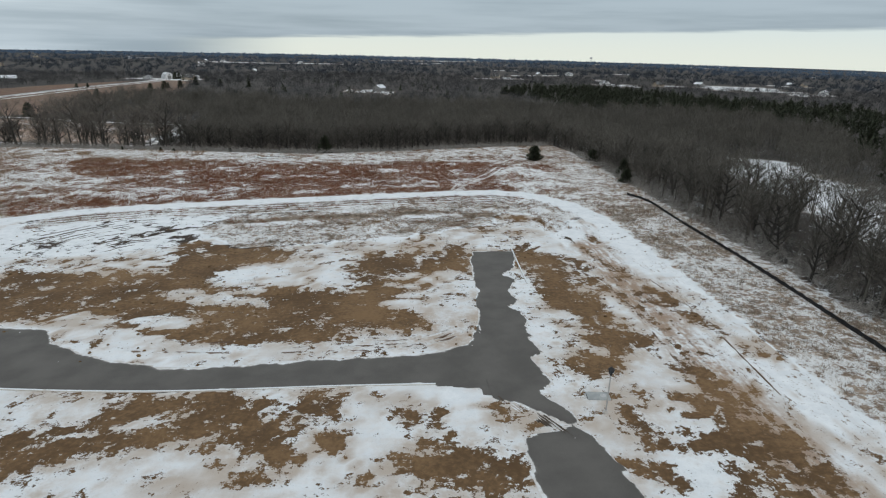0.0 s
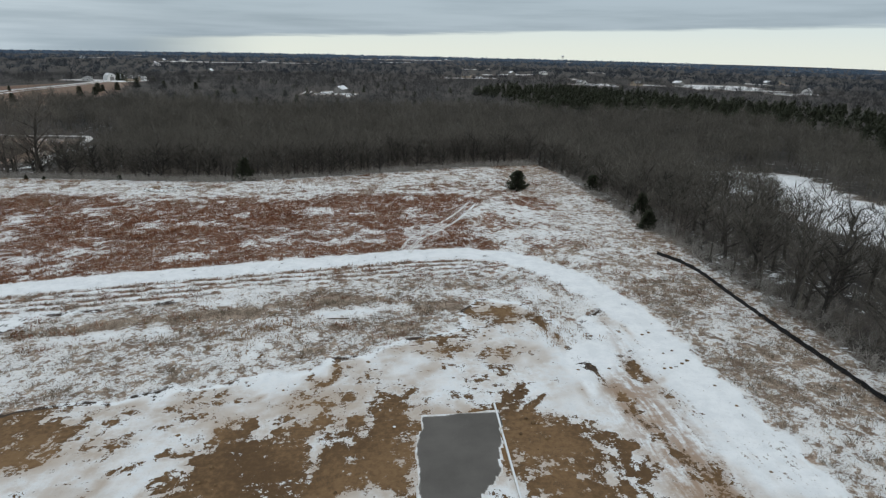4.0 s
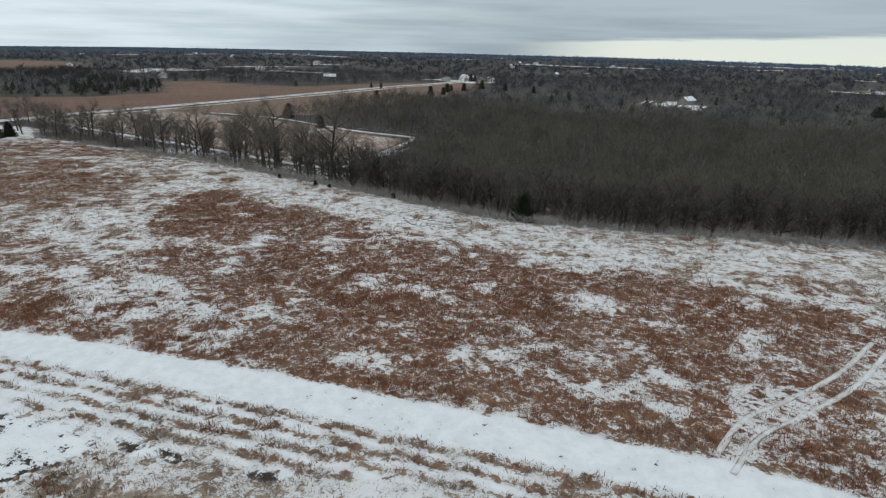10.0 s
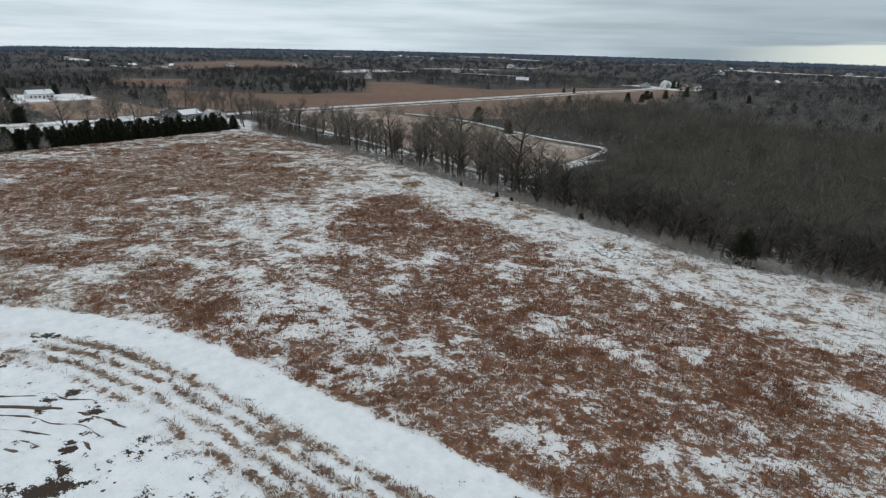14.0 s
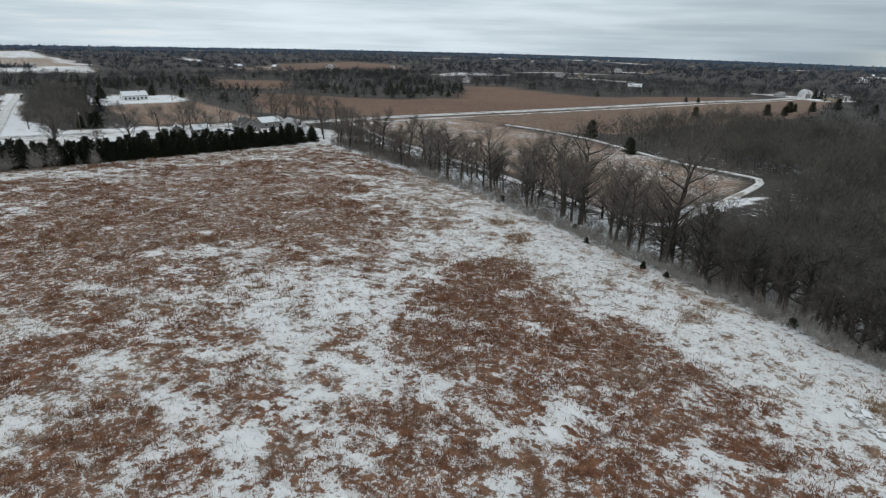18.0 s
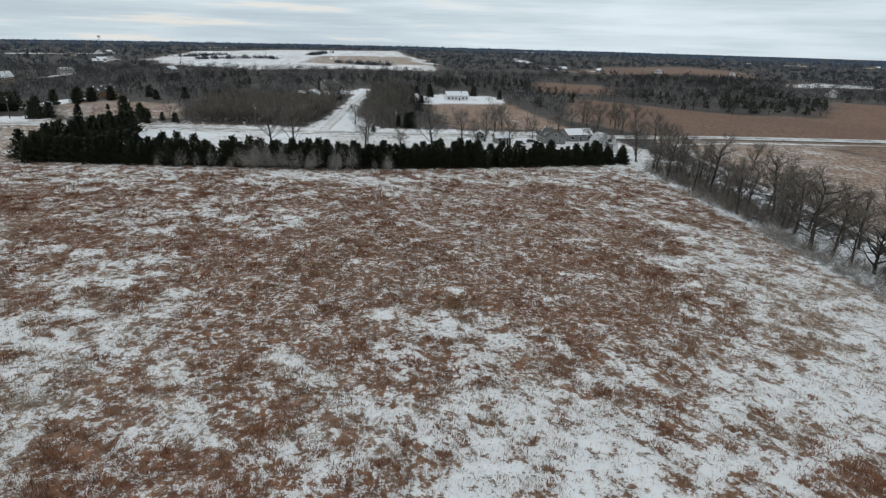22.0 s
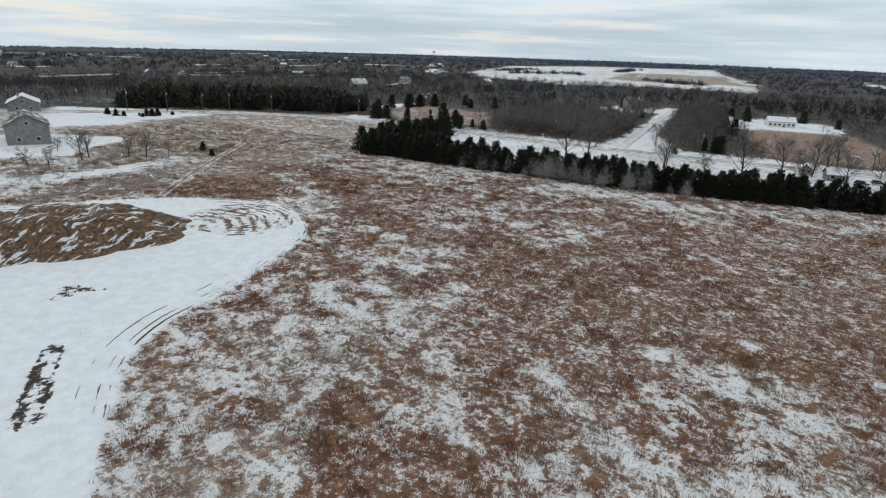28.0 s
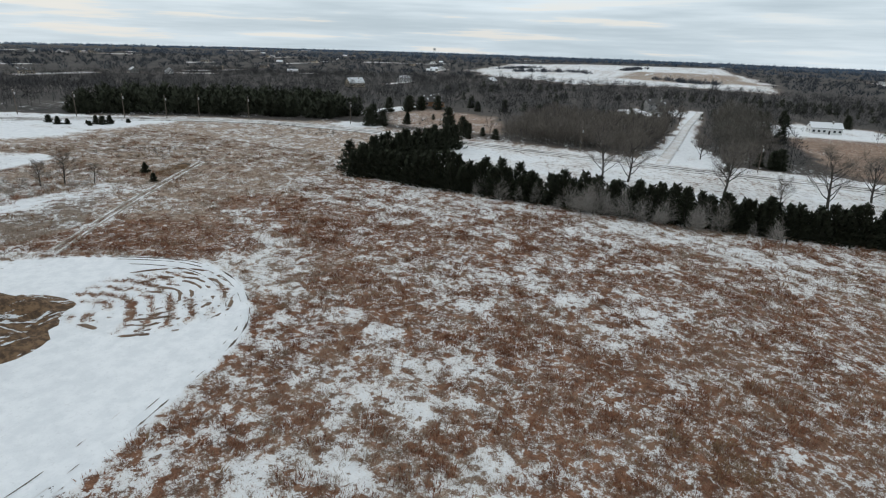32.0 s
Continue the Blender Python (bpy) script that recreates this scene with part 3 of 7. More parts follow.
def ground_material():
    m, nodes, links, bsdf = node_mat("winter_ground")
    vec = nodes.new("ShaderNodeTexCoord").outputs["Object"]
    at = nodes.new("ShaderNodeAttribute")
    at.attribute_name = "cover"
    sepc = nodes.new("ShaderNodeSeparateColor")
    links.new(at.outputs["Color"], sepc.inputs[0])
    snow, dirt, rust, wood = sepc.outputs[0], sepc.outputs[1], sepc.outputs[2], at.outputs["Alpha"]
    n1, n2, n3, n5 = (n_noise(nodes, links, vec, q, 5, 0.62) for q in (0.09, 0.55, 1.9, 6.5))
    n4 = n_noise(nodes, links, vec, 0.02, 4)
    mul = lambda a, b: n_math(nodes, links, "MULTIPLY", a, b)
    add = lambda a, b: n_math(nodes, links, "ADD", a, b)
    n23 = add(mul(n2, 0.45), add(mul(n3, 0.25), mul(n5, 0.30)))
    tan = n_mix(nodes, links, n_range(nodes, links, n23, 0.40, 0.60), (0.185, 0.134, 0.100), (0.49, 0.405, 0.325))
    red = n_mix(nodes, links, n_range(nodes, links, n23, 0.40, 0.60), (0.100, 0.046, 0.028), (0.300, 0.154, 0.092))
    red = n_mix(nodes, links, n_range(nodes, links, n1, 0.40, 0.66, 0, 0.45), red, (0.22, 0.15, 0.105))
    knot = n_range(nodes, links, n_noise(nodes, links, vec, 0.85, 3, 0.5), 0.50, 0.60)
    col = n_mix(nodes, links, n_math(nodes, links, "MINIMUM", add(rust, mul(mul(add(knot, -0.35), 0.45), n_range(nodes, links, rust, 0.1, 0.45))), 1.0), tan, red)
    soil = n_mix(nodes, links, n_range(nodes, links, add(mul(n1, 0.6), mul(n3, 0.4)), 0.38, 0.62), (0.105, 0.062, 0.031), (0.220, 0.134, 0.068))
    soil = n_mix(nodes, links, n_range(nodes, links, add(mul(n2, 0.5), mul(n5, 0.5)), 0.52, 0.62, 0, 0.6), soil, (0.080, 0.054, 0.034))
    soil = n_mix(nodes, links, n_range(nodes, links, dirt, 0.66, 0.9), (0.050, 0.036, 0.027), soil)
    col = n_mix(nodes, links, n_range(nodes, links, dirt, 0.42, 0.58), col, soil)
    litter = n_mix(nodes, links, n_range(nodes, links, add(mul(n4, 0.5), mul(n2, 0.5)), 0.4, 0.62), (0.034, 0.031, 0.029), (0.082, 0.072, 0.063))
    col = n_mix(nodes, links, wood, col, litter)
    def drawn(sx_, sy_):
        mp = nodes.new("ShaderNodeMapping")
        mp.inputs["Scale"].default_value = (sx_, sy_, 1)
        links.new(vec, mp.inputs[0])
        return n_noise(nodes, links, mp.outputs[0], 1.0, 5, 0.6)
    pos = nodes.new("ShaderNodeSeparateXYZ")
    links.new(vec, pos.inputs[0])
    n6 = n_mix(nodes, links, n_range(nodes, links, pos.outputs[0], 20, 30), drawn(0.35, 1.9), drawn(1.9, 0.35))
    raw = add(add(snow, -0.5), add(mul(add(n2, -0.5), 0.80), mul(add(n3, -0.5), 1.5)))
    sharp = n_range(nodes, links, add(add(snow, -0.5), add(mul(add(n2, -0.5), 1.7), add(mul(add(n6, -0.5), 0.5), add(mul(add(n3, -0.5), 1.0), mul(add(n5, -0.5), 0.75))))), -0.045, 0.045)
    across = lambda a, b, c, d: mul(n_range(nodes, links, pos.outputs[0], a, b), n_range(nodes, links, pos.outputs[0], d, c))
    rill = mul(across(35, 38, 45, 48.5), n_range(nodes, links, add(mul(drawn(1.7, 0.34), 0.42), add(mul(n3, 0.30), mul(n5, 0.28))), 0.555, 0.60))
    rill = mul(rill, n_range(nodes, links, dirt, 0.8, 0.95))
    sharp = n_math(nodes, links, "MULTIPLY", sharp, n_math(nodes, links, "SUBTRACT", 1.0, mul(rill, 0.9)))
    frost = n_range(nodes, links, add(add(raw, mul(add(knot, -0.42), -0.32)), mul(add(n5, -0.5), 1.15)), -0.15, 0.17, 0.0, 0.97)
    mask = n_mix(nodes, links, n_range(nodes, links, add(dirt, wood), 0.4, 0.6), frost, sharp)
    sno = n_mix(nodes, links, n_range(nodes, links, n2, 0.35, 0.65), (0.75, 0.775, 0.80), (0.84, 0.86, 0.88))
    sno = n_mix(nodes, links, n_range(nodes, links, add(mul(n3, 0.5), mul(n5, 0.5)), 0.52, 0.66, 0.0, 0.45), sno, (0.60, 0.615, 0.63))
    muddy = mul(mul(n_range(nodes, links, add(mul(n1, 0.6), mul(n2, 0.4)), 0.40, 0.58), n_range(nodes, links, dirt, 0.7, 1.0)), n_range(nodes, links, snow, 1.2, 0.55, 0.0, 0.78))
    sno = n_mix(nodes, links, muddy, sno, (0.41, 0.31, 0.225))
    wash = mul(mul(across(30.5, 33.5, 36, 40), n_range(nodes, links, add(mul(drawn(1.3, 0.25), 0.5), add(mul(n3, 0.25), mul(n2, 0.25))), 0.42, 0.56, 0.0, 0.85)), n_range(nodes, links, dirt, 0.8, 0.95))
    sno = n_mix(nodes, links, wash, sno, (0.33, 0.225, 0.155))
    ridge_mud = mul(mul(n_range(nodes, links, pos.outputs[0], -12, 4), n_range(nodes, links, pos.outputs[1], 62, 64)), mul(n_range(nodes, links, pos.outputs[1], 80, 66), n_range(nodes, links, pos.outputs[0], 14, 10)))
    sno = n_mix(nodes, links, mul(ridge_mud, n_range(nodes, links, add(mul(n2, 0.6), mul(n3, 0.4)), 0.38, 0.62, 0.1, 0.8)), sno, (0.43, 0.335, 0.26))
    turf = n_math(nodes, links, "SUBTRACT", 1.0, n_range(nodes, links, add(dirt, wood), 0.3, 0.5))
    stubble = mul(mul(turf, n_range(nodes, links, snow, 0.95, 0.55)), n_range(nodes, links, add(mul(n5, 0.6), mul(n3, 0.4)), 0.62, 0.38, 0.05, 0.50))
    sno = n_mix(nodes, links, stubble, sno, (0.50, 0.415, 0.335))
    col = n_mix(nodes, links, mask, col, sno)
    links.new(col, bsdf.inputs["Base Color"])
    bsdf.inputs["Roughness"].default_value = 0.85
    bsdf.inputs["Specular IOR Level"].default_value = 0.2
    n_bump(nodes, links, bsdf, add(mul(n3, 0.6), add(mul(n2, 0.5), mul(mask, 0.25))), 0.5, 0.35)
    return m


def road_material(name, c0, c1):
    """Asphalt or gravel under drifted snow; the attribute drift says how much lies on it."""
    m, nodes, links, bsdf = node_mat(name)
    vec = nodes.new("ShaderNodeTexCoord").outputs["Object"]
    at = nodes.new("ShaderNodeAttribute")
    at.attribute_name = "drift"
    n1, n2, n3 = (n_noise(nodes, links, vec, q, 5) for q in (0.25, 1.1, 14.0))
    mul = lambda a, b: n_math(nodes, links, "MULTIPLY", a, b)
    add = lambda a, b: n_math(nodes, links, "ADD", a, b)
    col = n_mix(nodes, links, n_range(nodes, links, add(mul(n1, 0.7), mul(n3, 0.3)), 0.36, 0.64), c0, c1)
    mask = n_range(nodes, links, add(add(at.outputs["Fac"], -0.5), add(mul(add(n1, -0.5), 0.9), mul(add(n2, -0.5), 0.5))), -0.05, 0.05)
    dusty = n_range(nodes, links, add(add(at.outputs["Fac"], -0.36), add(mul(add(n1, -0.5), 0.9), mul(add(n2, -0.5), 0.5))), -0.05, 0.1, 0, 0.25)
    col = n_mix(nodes, links, dusty, col, (0.4, 0.38, 0.36))
    sno = n_mix(nodes, links, n_range(nodes, links, add(mul(n1, 0.5), mul(n2, 0.5)), 0.4, 0.64), (0.58, 0.545, 0.51), (0.79, 0.81, 0.835))
    col = n_mix(nodes, links, mask, col, sno)
    links.new(col, bsdf.inputs["Base Color"])
    bsdf.inputs["Roughness"].default_value = 0.8
    n_bump(nodes, links, bsdf, add(mul(n3, 0.3), mul(mask, 0.6)), 0.5, 0.1)
    return m


M_GROUND = ground_material()
M_ASPHALT = road_material("asphalt", (0.084, 0.077, 0.070), (0.120, 0.110, 0.101))
M_GRAVEL = road_material("gravel", (0.26, 0.23, 0.19), (0.36, 0.32, 0.27))
M_SOIL = plain("mound_soil", (0.10, 0.062, 0.032), (0.21, 0.135, 0.07), 0.35, 0.95, bump=0.6, snow=0.22)
M_MOUND, mn, ml, mb = node_mat("mound_earth")
mvec = mn.new("ShaderNodeTexCoord").outputs["Object"]
mmap = mn.new("ShaderNodeMapping")
mmap.inputs["Rotation"].default_value = (0, 0, radians(62))
mmap.inputs["Scale"].default_value = (0.20, 1.5, 0.6)
ml.new(mvec, mmap.inputs[0])
m_streak, m_grain = n_noise(mn, ml, mmap.outputs[0], 1.0, 5, 0.6), n_noise(mn, ml, mvec, 1.4, 6, 0.65)
m_col = n_mix(mn, ml, n_range(mn, ml, m_grain, 0.36, 0.64), (0.070, 0.042, 0.024), (0.220, 0.135, 0.074))
m_snow = n_range(mn, ml, n_math(mn, ml, "ADD", n_math(mn, ml, "MULTIPLY", m_streak, 0.8), n_math(mn, ml, "MULTIPLY", m_grain, 0.2)), 0.55, 0.585)
ml.new(n_mix(mn, ml, m_snow, m_col, (0.74, 0.765, 0.79)), mb.inputs["Base Color"])
mb.inputs["Roughness"].default_value = 0.95
n_bump(mn, ml, mb, n_math(mn, ml, "ADD", m_grain, m_streak), 0.7, 0.5)
M_KERB = plain("concrete", (0.42, 0.39, 0.35), (0.55, 0.52, 0.48), 1.5, 0.85, snow=0.75)
M_BARK = plain("bark", (0.034, 0.030, 0.026), (0.085, 0.076, 0.067), 2.0, 0.95, bump=0.5)
M_OAKBARK = plain("oak_bark", (0.018, 0.016, 0.014), (0.050, 0.045, 0.040), 2.0, 0.95, bump=0.5)
M_TWIG = plain("twigs", (0.046, 0.042, 0.036), (0.160, 0.148, 0.126), 0.075, 0.95, bump=0, island=0.4)
M_PALETWIG = plain("pale_twigs", (0.19, 0.175, 0.158), (0.42, 0.395, 0.365), 0.3, 0.95, bump=0, island=0.6)
M_ROWTWIG = plain("row_twigs", (0.082, 0.072, 0.064), (0.21, 0.184, 0.158), 0.3, 0.95, bump=0, island=0.5)
# twig colour with the blue haze of the farthest distance painted in
M_SKYLINE_HAZE = plain("skyline_haze_twigs", (0.075, 0.125, 0.200), (0.110, 0.165, 0.240), 0.008, 0.95, bump=0, island=0.5)
M_SCRAPE = road_material("scraped_turf", (0.115, 0.070, 0.045), (0.20, 0.135, 0.09))
M_MUD = road_material("frozen_mud", (0.062, 0.046, 0.034), (0.125, 0.090, 0.060))
# bluish twig tone that stands in for haze towards the horizon
M_HORIZON_HAZE = plain("horizon_haze_twigs", (0.046, 0.068, 0.102), (0.080, 0.104, 0.140), 0.008, 0.95, bump=0, island=0.5)
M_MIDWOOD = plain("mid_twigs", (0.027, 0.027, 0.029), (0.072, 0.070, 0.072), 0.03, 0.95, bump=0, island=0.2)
# far twigs, with a fainter tint of distance haze in the colour
M_FARWOOD_HAZE = plain("far_haze_twigs", (0.028, 0.034, 0.045), (0.060, 0.068, 0.082), 0.012, 0.95, bump=0, island=0.35)
M_CEDAR = plain("cedar_needles", (0.019, 0.024, 0.015), (0.062, 0.069, 0.042), 0.8, 0.9, bump=0, island=0.7)
M_RUST = plain("bluestem", (0.110, 0.045, 0.027), (0.315, 0.146, 0.082), 0.12, 0.95, bump=0, island=0.6)
M_STALK = plain("dead_stalks", (0.19, 0.122, 0.078), (0.41, 0.29, 0.19), 0.12, 0.95, bump=0, island=0.6)
M_STRAW = plain("straw_grass", (0.255, 0.20, 0.155), (0.48, 0.41, 0.335), 0.12, 0.95, bump=0, island=0.6)
M_WEED = plain("grey_weeds", (0.105, 0.088, 0.067), (0.215, 0.182, 0.140), 0.12, 0.95, bump=0, island=0.6)
M_OCHRE = plain("ochre_grass", (0.19, 0.120, 0.066), (0.33, 0.220, 0.128), 0.3, 0.95, bump=0, island=0.6)
M_CLOTH = plain("black_fabric", (0.008, 0.008, 0.009), (0.018, 0.018, 0.02), 2.0, 0.7)
M_STAKE = plain("stake_wood", (0.22, 0.16, 0.10), (0.34, 0.26, 0.17), 4.0, 0.9)
M_METAL = plain("galvanised_pole", (0.42, 0.42, 0.42), (0.55, 0.55, 0.55), 3.0, 0.45, 0.6, bump=0.05)
M_BLACK = plain("black_paint", (0.012, 0.012, 0.013), (0.025, 0.025, 0.027), 3.0, 0.5)
M_SLAB = plain("bare_concrete", (0.30, 0.315, 0.315), (0.40, 0.415, 0.41), 1.5, 0.85)
M_WHITE = plain("white_siding", (0.66, 0.66, 0.66), (0.78, 0.78, 0.77), 0.8, 0.7)
M_GREY = plain("grey_siding", (0.19, 0.185, 0.18), (0.27, 0.265, 0.255), 0.8, 0.75)
M_TANWALL = plain("tan_siding", (0.34, 0.28, 0.21), (0.44, 0.37, 0.29), 0.8, 0.75)
M_BROWN = plain("brown_siding", (0.19, 0.10, 0.055), (0.28, 0.155, 0.085), 0.8, 0.75)
M_STEEL = plain("barn_steel", (0.40, 0.41, 0.42), (0.54, 0.55, 0.56), 0.6, 0.5, 0.3, snow=0.3)
M_ROOF = plain("shingles", (0.07, 0.065, 0.062), (0.13, 0.12, 0.115), 0.8, 0.9, snow=0.25)
M_DARKROOF = plain("dark_shingles", (0.055, 0.052, 0.050), (0.10, 0.095, 0.09), 0.8, 0.9, snow=0.08)
M_SNOWROOF = plain("snowy_shingles", (0.10, 0.095, 0.09), (0.16, 0.15, 0.14), 0.5, 0.9, snow=0.85)
M_TRIM = plain("white_trim", (0.70, 0.70, 0.69), (0.78, 0.78, 0.77), 2.0, 0.6)
M_POLE = plain("pole_timber", (0.09, 0.07, 0.055), (0.17, 0.14, 0.11), 2.0, 0.9)
M_ROCK = plain("rubble", (0.20, 0.19, 0.17), (0.34, 0.32, 0.29), 1.2, 0.9, island=0.5, snow=0.6)
M_CAR = plain("car_paint", (0.05, 0.055, 0.065), (0.07, 0.075, 0.085), 1.0, 0.3, 0.2, bump=0, snow=0.5)
M_TYRE = plain("tyre_rubber", (0.012, 0.012, 0.012), (0.022, 0.022, 0.022), 4.0, 0.9)
M_GLASS, gn, gl, gb = node_mat("window_glass")
gb.inputs["Base Color"].default_value, gb.inputs["Roughness"].default_value = (0.02, 0.025, 0.03, 1), 0.06

# ---- what covers the ground: snow, bare soil, rust-red grass, leaf litter ----
CLEARINGS = [(-126, 314, 3.5, 24), (-587, -514, 45, 12), (-650, -473, 40, 10), (-704, -446, 45, 12), (-825, -510, 60, 12), (-43, 668, 30, 12), (-20, 655, 8, 20), (160, 1055, 60, 25), (250, 1150, 110, 22), (200, 2800, 420, 60), (330, 880, 70, 16), (410, 905, 60, 12), (545, 790, 60, 14),
             (700, 1100, 90, 20), (-334, 872, 60, 18), (-310, 840, 30, 10), (-560, 128, 34, 26), (-336, 14, 9, 10), (-412, -8, 34, 7), (-420, 1900, 260, 40), (-640, 900, 60, 14)]
for i in range(34):
    a_, q_ = rng.uniform(radians(100 if i % 3 else 180), radians(238)), rng.uniform(700, 2600)
    CLEARINGS.append((-60 + math.cos(a_) * q_, 110 + math.sin(a_) * q_, rng.uniform(0.022, 0.055) * q_, rng.uniform(0.008, 0.015) * q_))


def strips(x, y, lines, ragged):
    """How far each place lies inside any of the strips, 0 to 1, with ragged edges."""
    out = np.zeros(np.shape(x))
    for ax, ay, bx, by, r in lines:
        near = (x > min(ax, bx) - r - 4) & (x < max(ax, bx) + r + 4) & (y > min(ay, by) - r - 4) & (y < max(ay, by) + r + 4)
        if near.any():
            d = line_dist(x[near], y[near], [(ax, ay), (bx, by)]) - r
            out[near] = np.maximum(out[near], step(1.3, -1.3, d + ragged[near] * min(5.0, 1.2 + r)))
    return out


def cover(x, y):
    x, y = np.atleast_1d(x), np.atleast_1d(y)
    big, mid, fine = fbm(x, y, 17, 4, 1), fbm(x, y, 5.5, 4, 12), fbm(x, y, 1.8, 3, 23)
    mot = fbm(x, y, 3.4, 3, 52)
    wild = (big - 0.5) * 0.9 + (mid - 0.5) * 1.0
    d = poly_dist(x, y, TRAIL_EDGE)
    dc = y - np.interp(x, CREST_X, CREST_Y)
    r = np.hypot(x + 60, y - 110)
    # open grass
    west = step(-70, -150, x)
    clump = step(0.47, 0.55, fbm(x, y, 2.4, 3, 88) + (big - 0.5) * 0.35)
    red_west = step(-152, -186, x + (big - 0.5) * 50 - (y - 112) * 0.5) * (1 - 0.85 * step(-222, -240, x + (big - 0.5) * 20))
    red_west = red_west * (1 - 0.85 * step(-46, -24, dc + (big - 0.5) * 24) * step(-200, -150, x))
    snow = 0.50 + wild * (0.62 - 0.30 * west) + (mot - 0.5) * 0.45 * west - 0.08 * west - 0.10 * red_west + 0.10 - 0.32 * clump
    snow = snow - 0.05 * step(166, 140, y) * step(118, 130, y) * step(-80, -96, x) + 0.07 * step(-165, -190, x) * step(150, 118, y) + 0.07 * step(150, 166, y) * step(-85, -105, x) * step(-152, -130, x)
    rust = np.clip(0.26 + 0.16 * west + 0.36 * red_west + (fbm(x, y, 30, 3, 31) - 0.5) * 1.4 + 0.5 * (clump - 0.4), 0, 1)
    dirt = np.zeros_like(x)
    wood = np.zeros_like(x)
    # the red plot and the pale strip along the crest
    w = step(-2.5, 2.5, poly_dist(x, y, RUST_PLOT) + (mid - 0.5) * 14 + (big - 0.5) * 14)
    snow = snow * (1 - w) + w * (0.35 + (mot - 0.5) * 0.6 + (mid - 0.5) * 1.2 + (big - 0.5) * 0.3 + (fine - 0.5) * 0.5 - 0.08 * clump)
    rust = rust * (1 - w) + w * 0.95
    pale = step(-28, -14, dc + (big - 0.5) * 20) * step(-200, -150, x) * (1 - w)
    snow = snow + pale * (0.02 + (mot - 0.5) * 0.3)
    rust = rust * (1 - 0.7 * pale)
    slope = step(44, 48, x) * (1 - w)
    snow = snow * (1 - slope) + slope * (0.40 + (mid - 0.5) * 0.5 + (big - 0.5) * 0.4)
    rust = rust * (1 - slope) + slope * 0.12
    # animal path and wheel ruts
    path = step(1.2, 0.3, line_dist(x, y, [(-83, 172), (-97, 178), (-105, 185), (-112, 194), (-116, 205), (-118, 216), (-124, 226)]) + (fine - 0.5) * 1.2)
    ruts = step(0.7, 0.2, np.abs(line_dist(x, y, [(13, 152), (15.6, 160), (20, 167), (26, 176), (31, 188), (34, 202)]) - 0.95)) * 0.25
    ruts = np.maximum(ruts, step(0.7, 0.2, np.abs(line_dist(x, y, [(-172, 54), (-185, 47), (-205, 37), (-236, 23)]) - 1.0)))
    ridge = np.maximum(poly_dist(x, y, [(-212, 66), (-208, 79), (-186, 108), (-177, 116), (-176, 107), (-188, 91)]), poly_dist(x, y, [(-178, 50), (-194, 46), (-201, 62), (-183, 77), (-174, 67), (-168, 58)]))
    snow = snow + 0.34 * path + 0.3 * ruts - 0.3 * step(-1, 1, ridge + (mid - 0.5) * 4)
    for ox, oy in OCHRE_PATCHES:
        snow = snow - 0.45 * step(4.4, 1.2, np.hypot(x - ox, (y - oy) * 1.3) + (mid - 0.5) * 4)
    rust = np.clip(rust + 0.4 * step(-1, 1, ridge + (mid - 0.5) * 4), 0, 1)
    ragged = (mid - 0.5) * 1.4 + (fine - 0.5) * 0.7
    red_in, white_in = strips(x, y, RUST_STRIPS, ragged), strips(x, y, SNOW_STRIPS, ragged)
    force = 0.22 - 0.05 * west
    snow = snow - force * red_in + (force + 0.04) * white_in * (1 - 0.6 * red_in)
    snow = 0.50 + 0.26 * np.tanh((snow + (fine - 0.5) * 0.55 - 0.44) / 0.26)
    rust = np.clip(np.maximum(rust, 0.92 * red_in) - 0.25 * white_in * (1 - red_in), 0, 1)
    snow = snow + 0.012 * step(-118, -136, x) + 0.02 * step(-145, -165, x) * step(136, 160, y) + 0.05 * step(-124, -112, x) * step(-44, -66, x) * step(146, 152, y) * step(200, 188, y)
    # south-west field
    sw = step(-183, -200, x) * step(75, 45, y)
    rust = rust * (1 - sw) + (0.22 + 0.5 * red_in) * sw
    snow = snow - 0.20 * sw
    clay = step(3.4, 1.4, np.hypot((x + 231) / 1.7, y - 21.5) + (mid - 0.5) * 4)
    snow, dirt = snow * (1 - clay) + 0.1 * clay, 0.9 * clay
    mown = step(-1.5, 1.5, poly_dist(x, y, [(-150, 33), (-171, 30), (-187, 29), (-200, 31), (-183, 46), (-171, 46), (-163, 44), (-150, 41)]) + (fine - 0.5) * 2)
    rust, snow, wood = rust * (1 - 0.85 * mown), snow - 0.22 * mown, 0.42 * mown
    swale = step(6, 2, line_dist(x, y, [(-120, 0), (-150, 14), (-168, 22), (-185, 27), (-204, 28)]) + (mid - 0.5) * 6)
    snow = snow + 0.4 * swale
    # inside the trail
    ins = step(-0.4, 0.4, d + (fine - 0.5) * 0.8)
    lot = step(-84, -92, x)
    s_in = 0.80 + (big - 0.5) * 0.8 + (mid - 0.5) * 0.9 + (fine - 0.5) * 0.5
    s_in = s_in * (1 - lot) + lot * (1.05 + (mid - 0.5) * 0.3)
    d_in, r_in = 1.0 - 0.38 * np.maximum(lot, step(-9, -4, poly_dist(x, y, PLOUGHED))), np.full_like(x, 0.5)
    rows = step(5.0, 6.5, d) * step(16, 12, d + (big - 0.5) * 10) * step(-86, -74, x) * step(40, 30, x) * step(100, 120, y)
    furrow = np.sin((d + (mid - 0.5) * 0.6) * 6.2832 / 2.1)
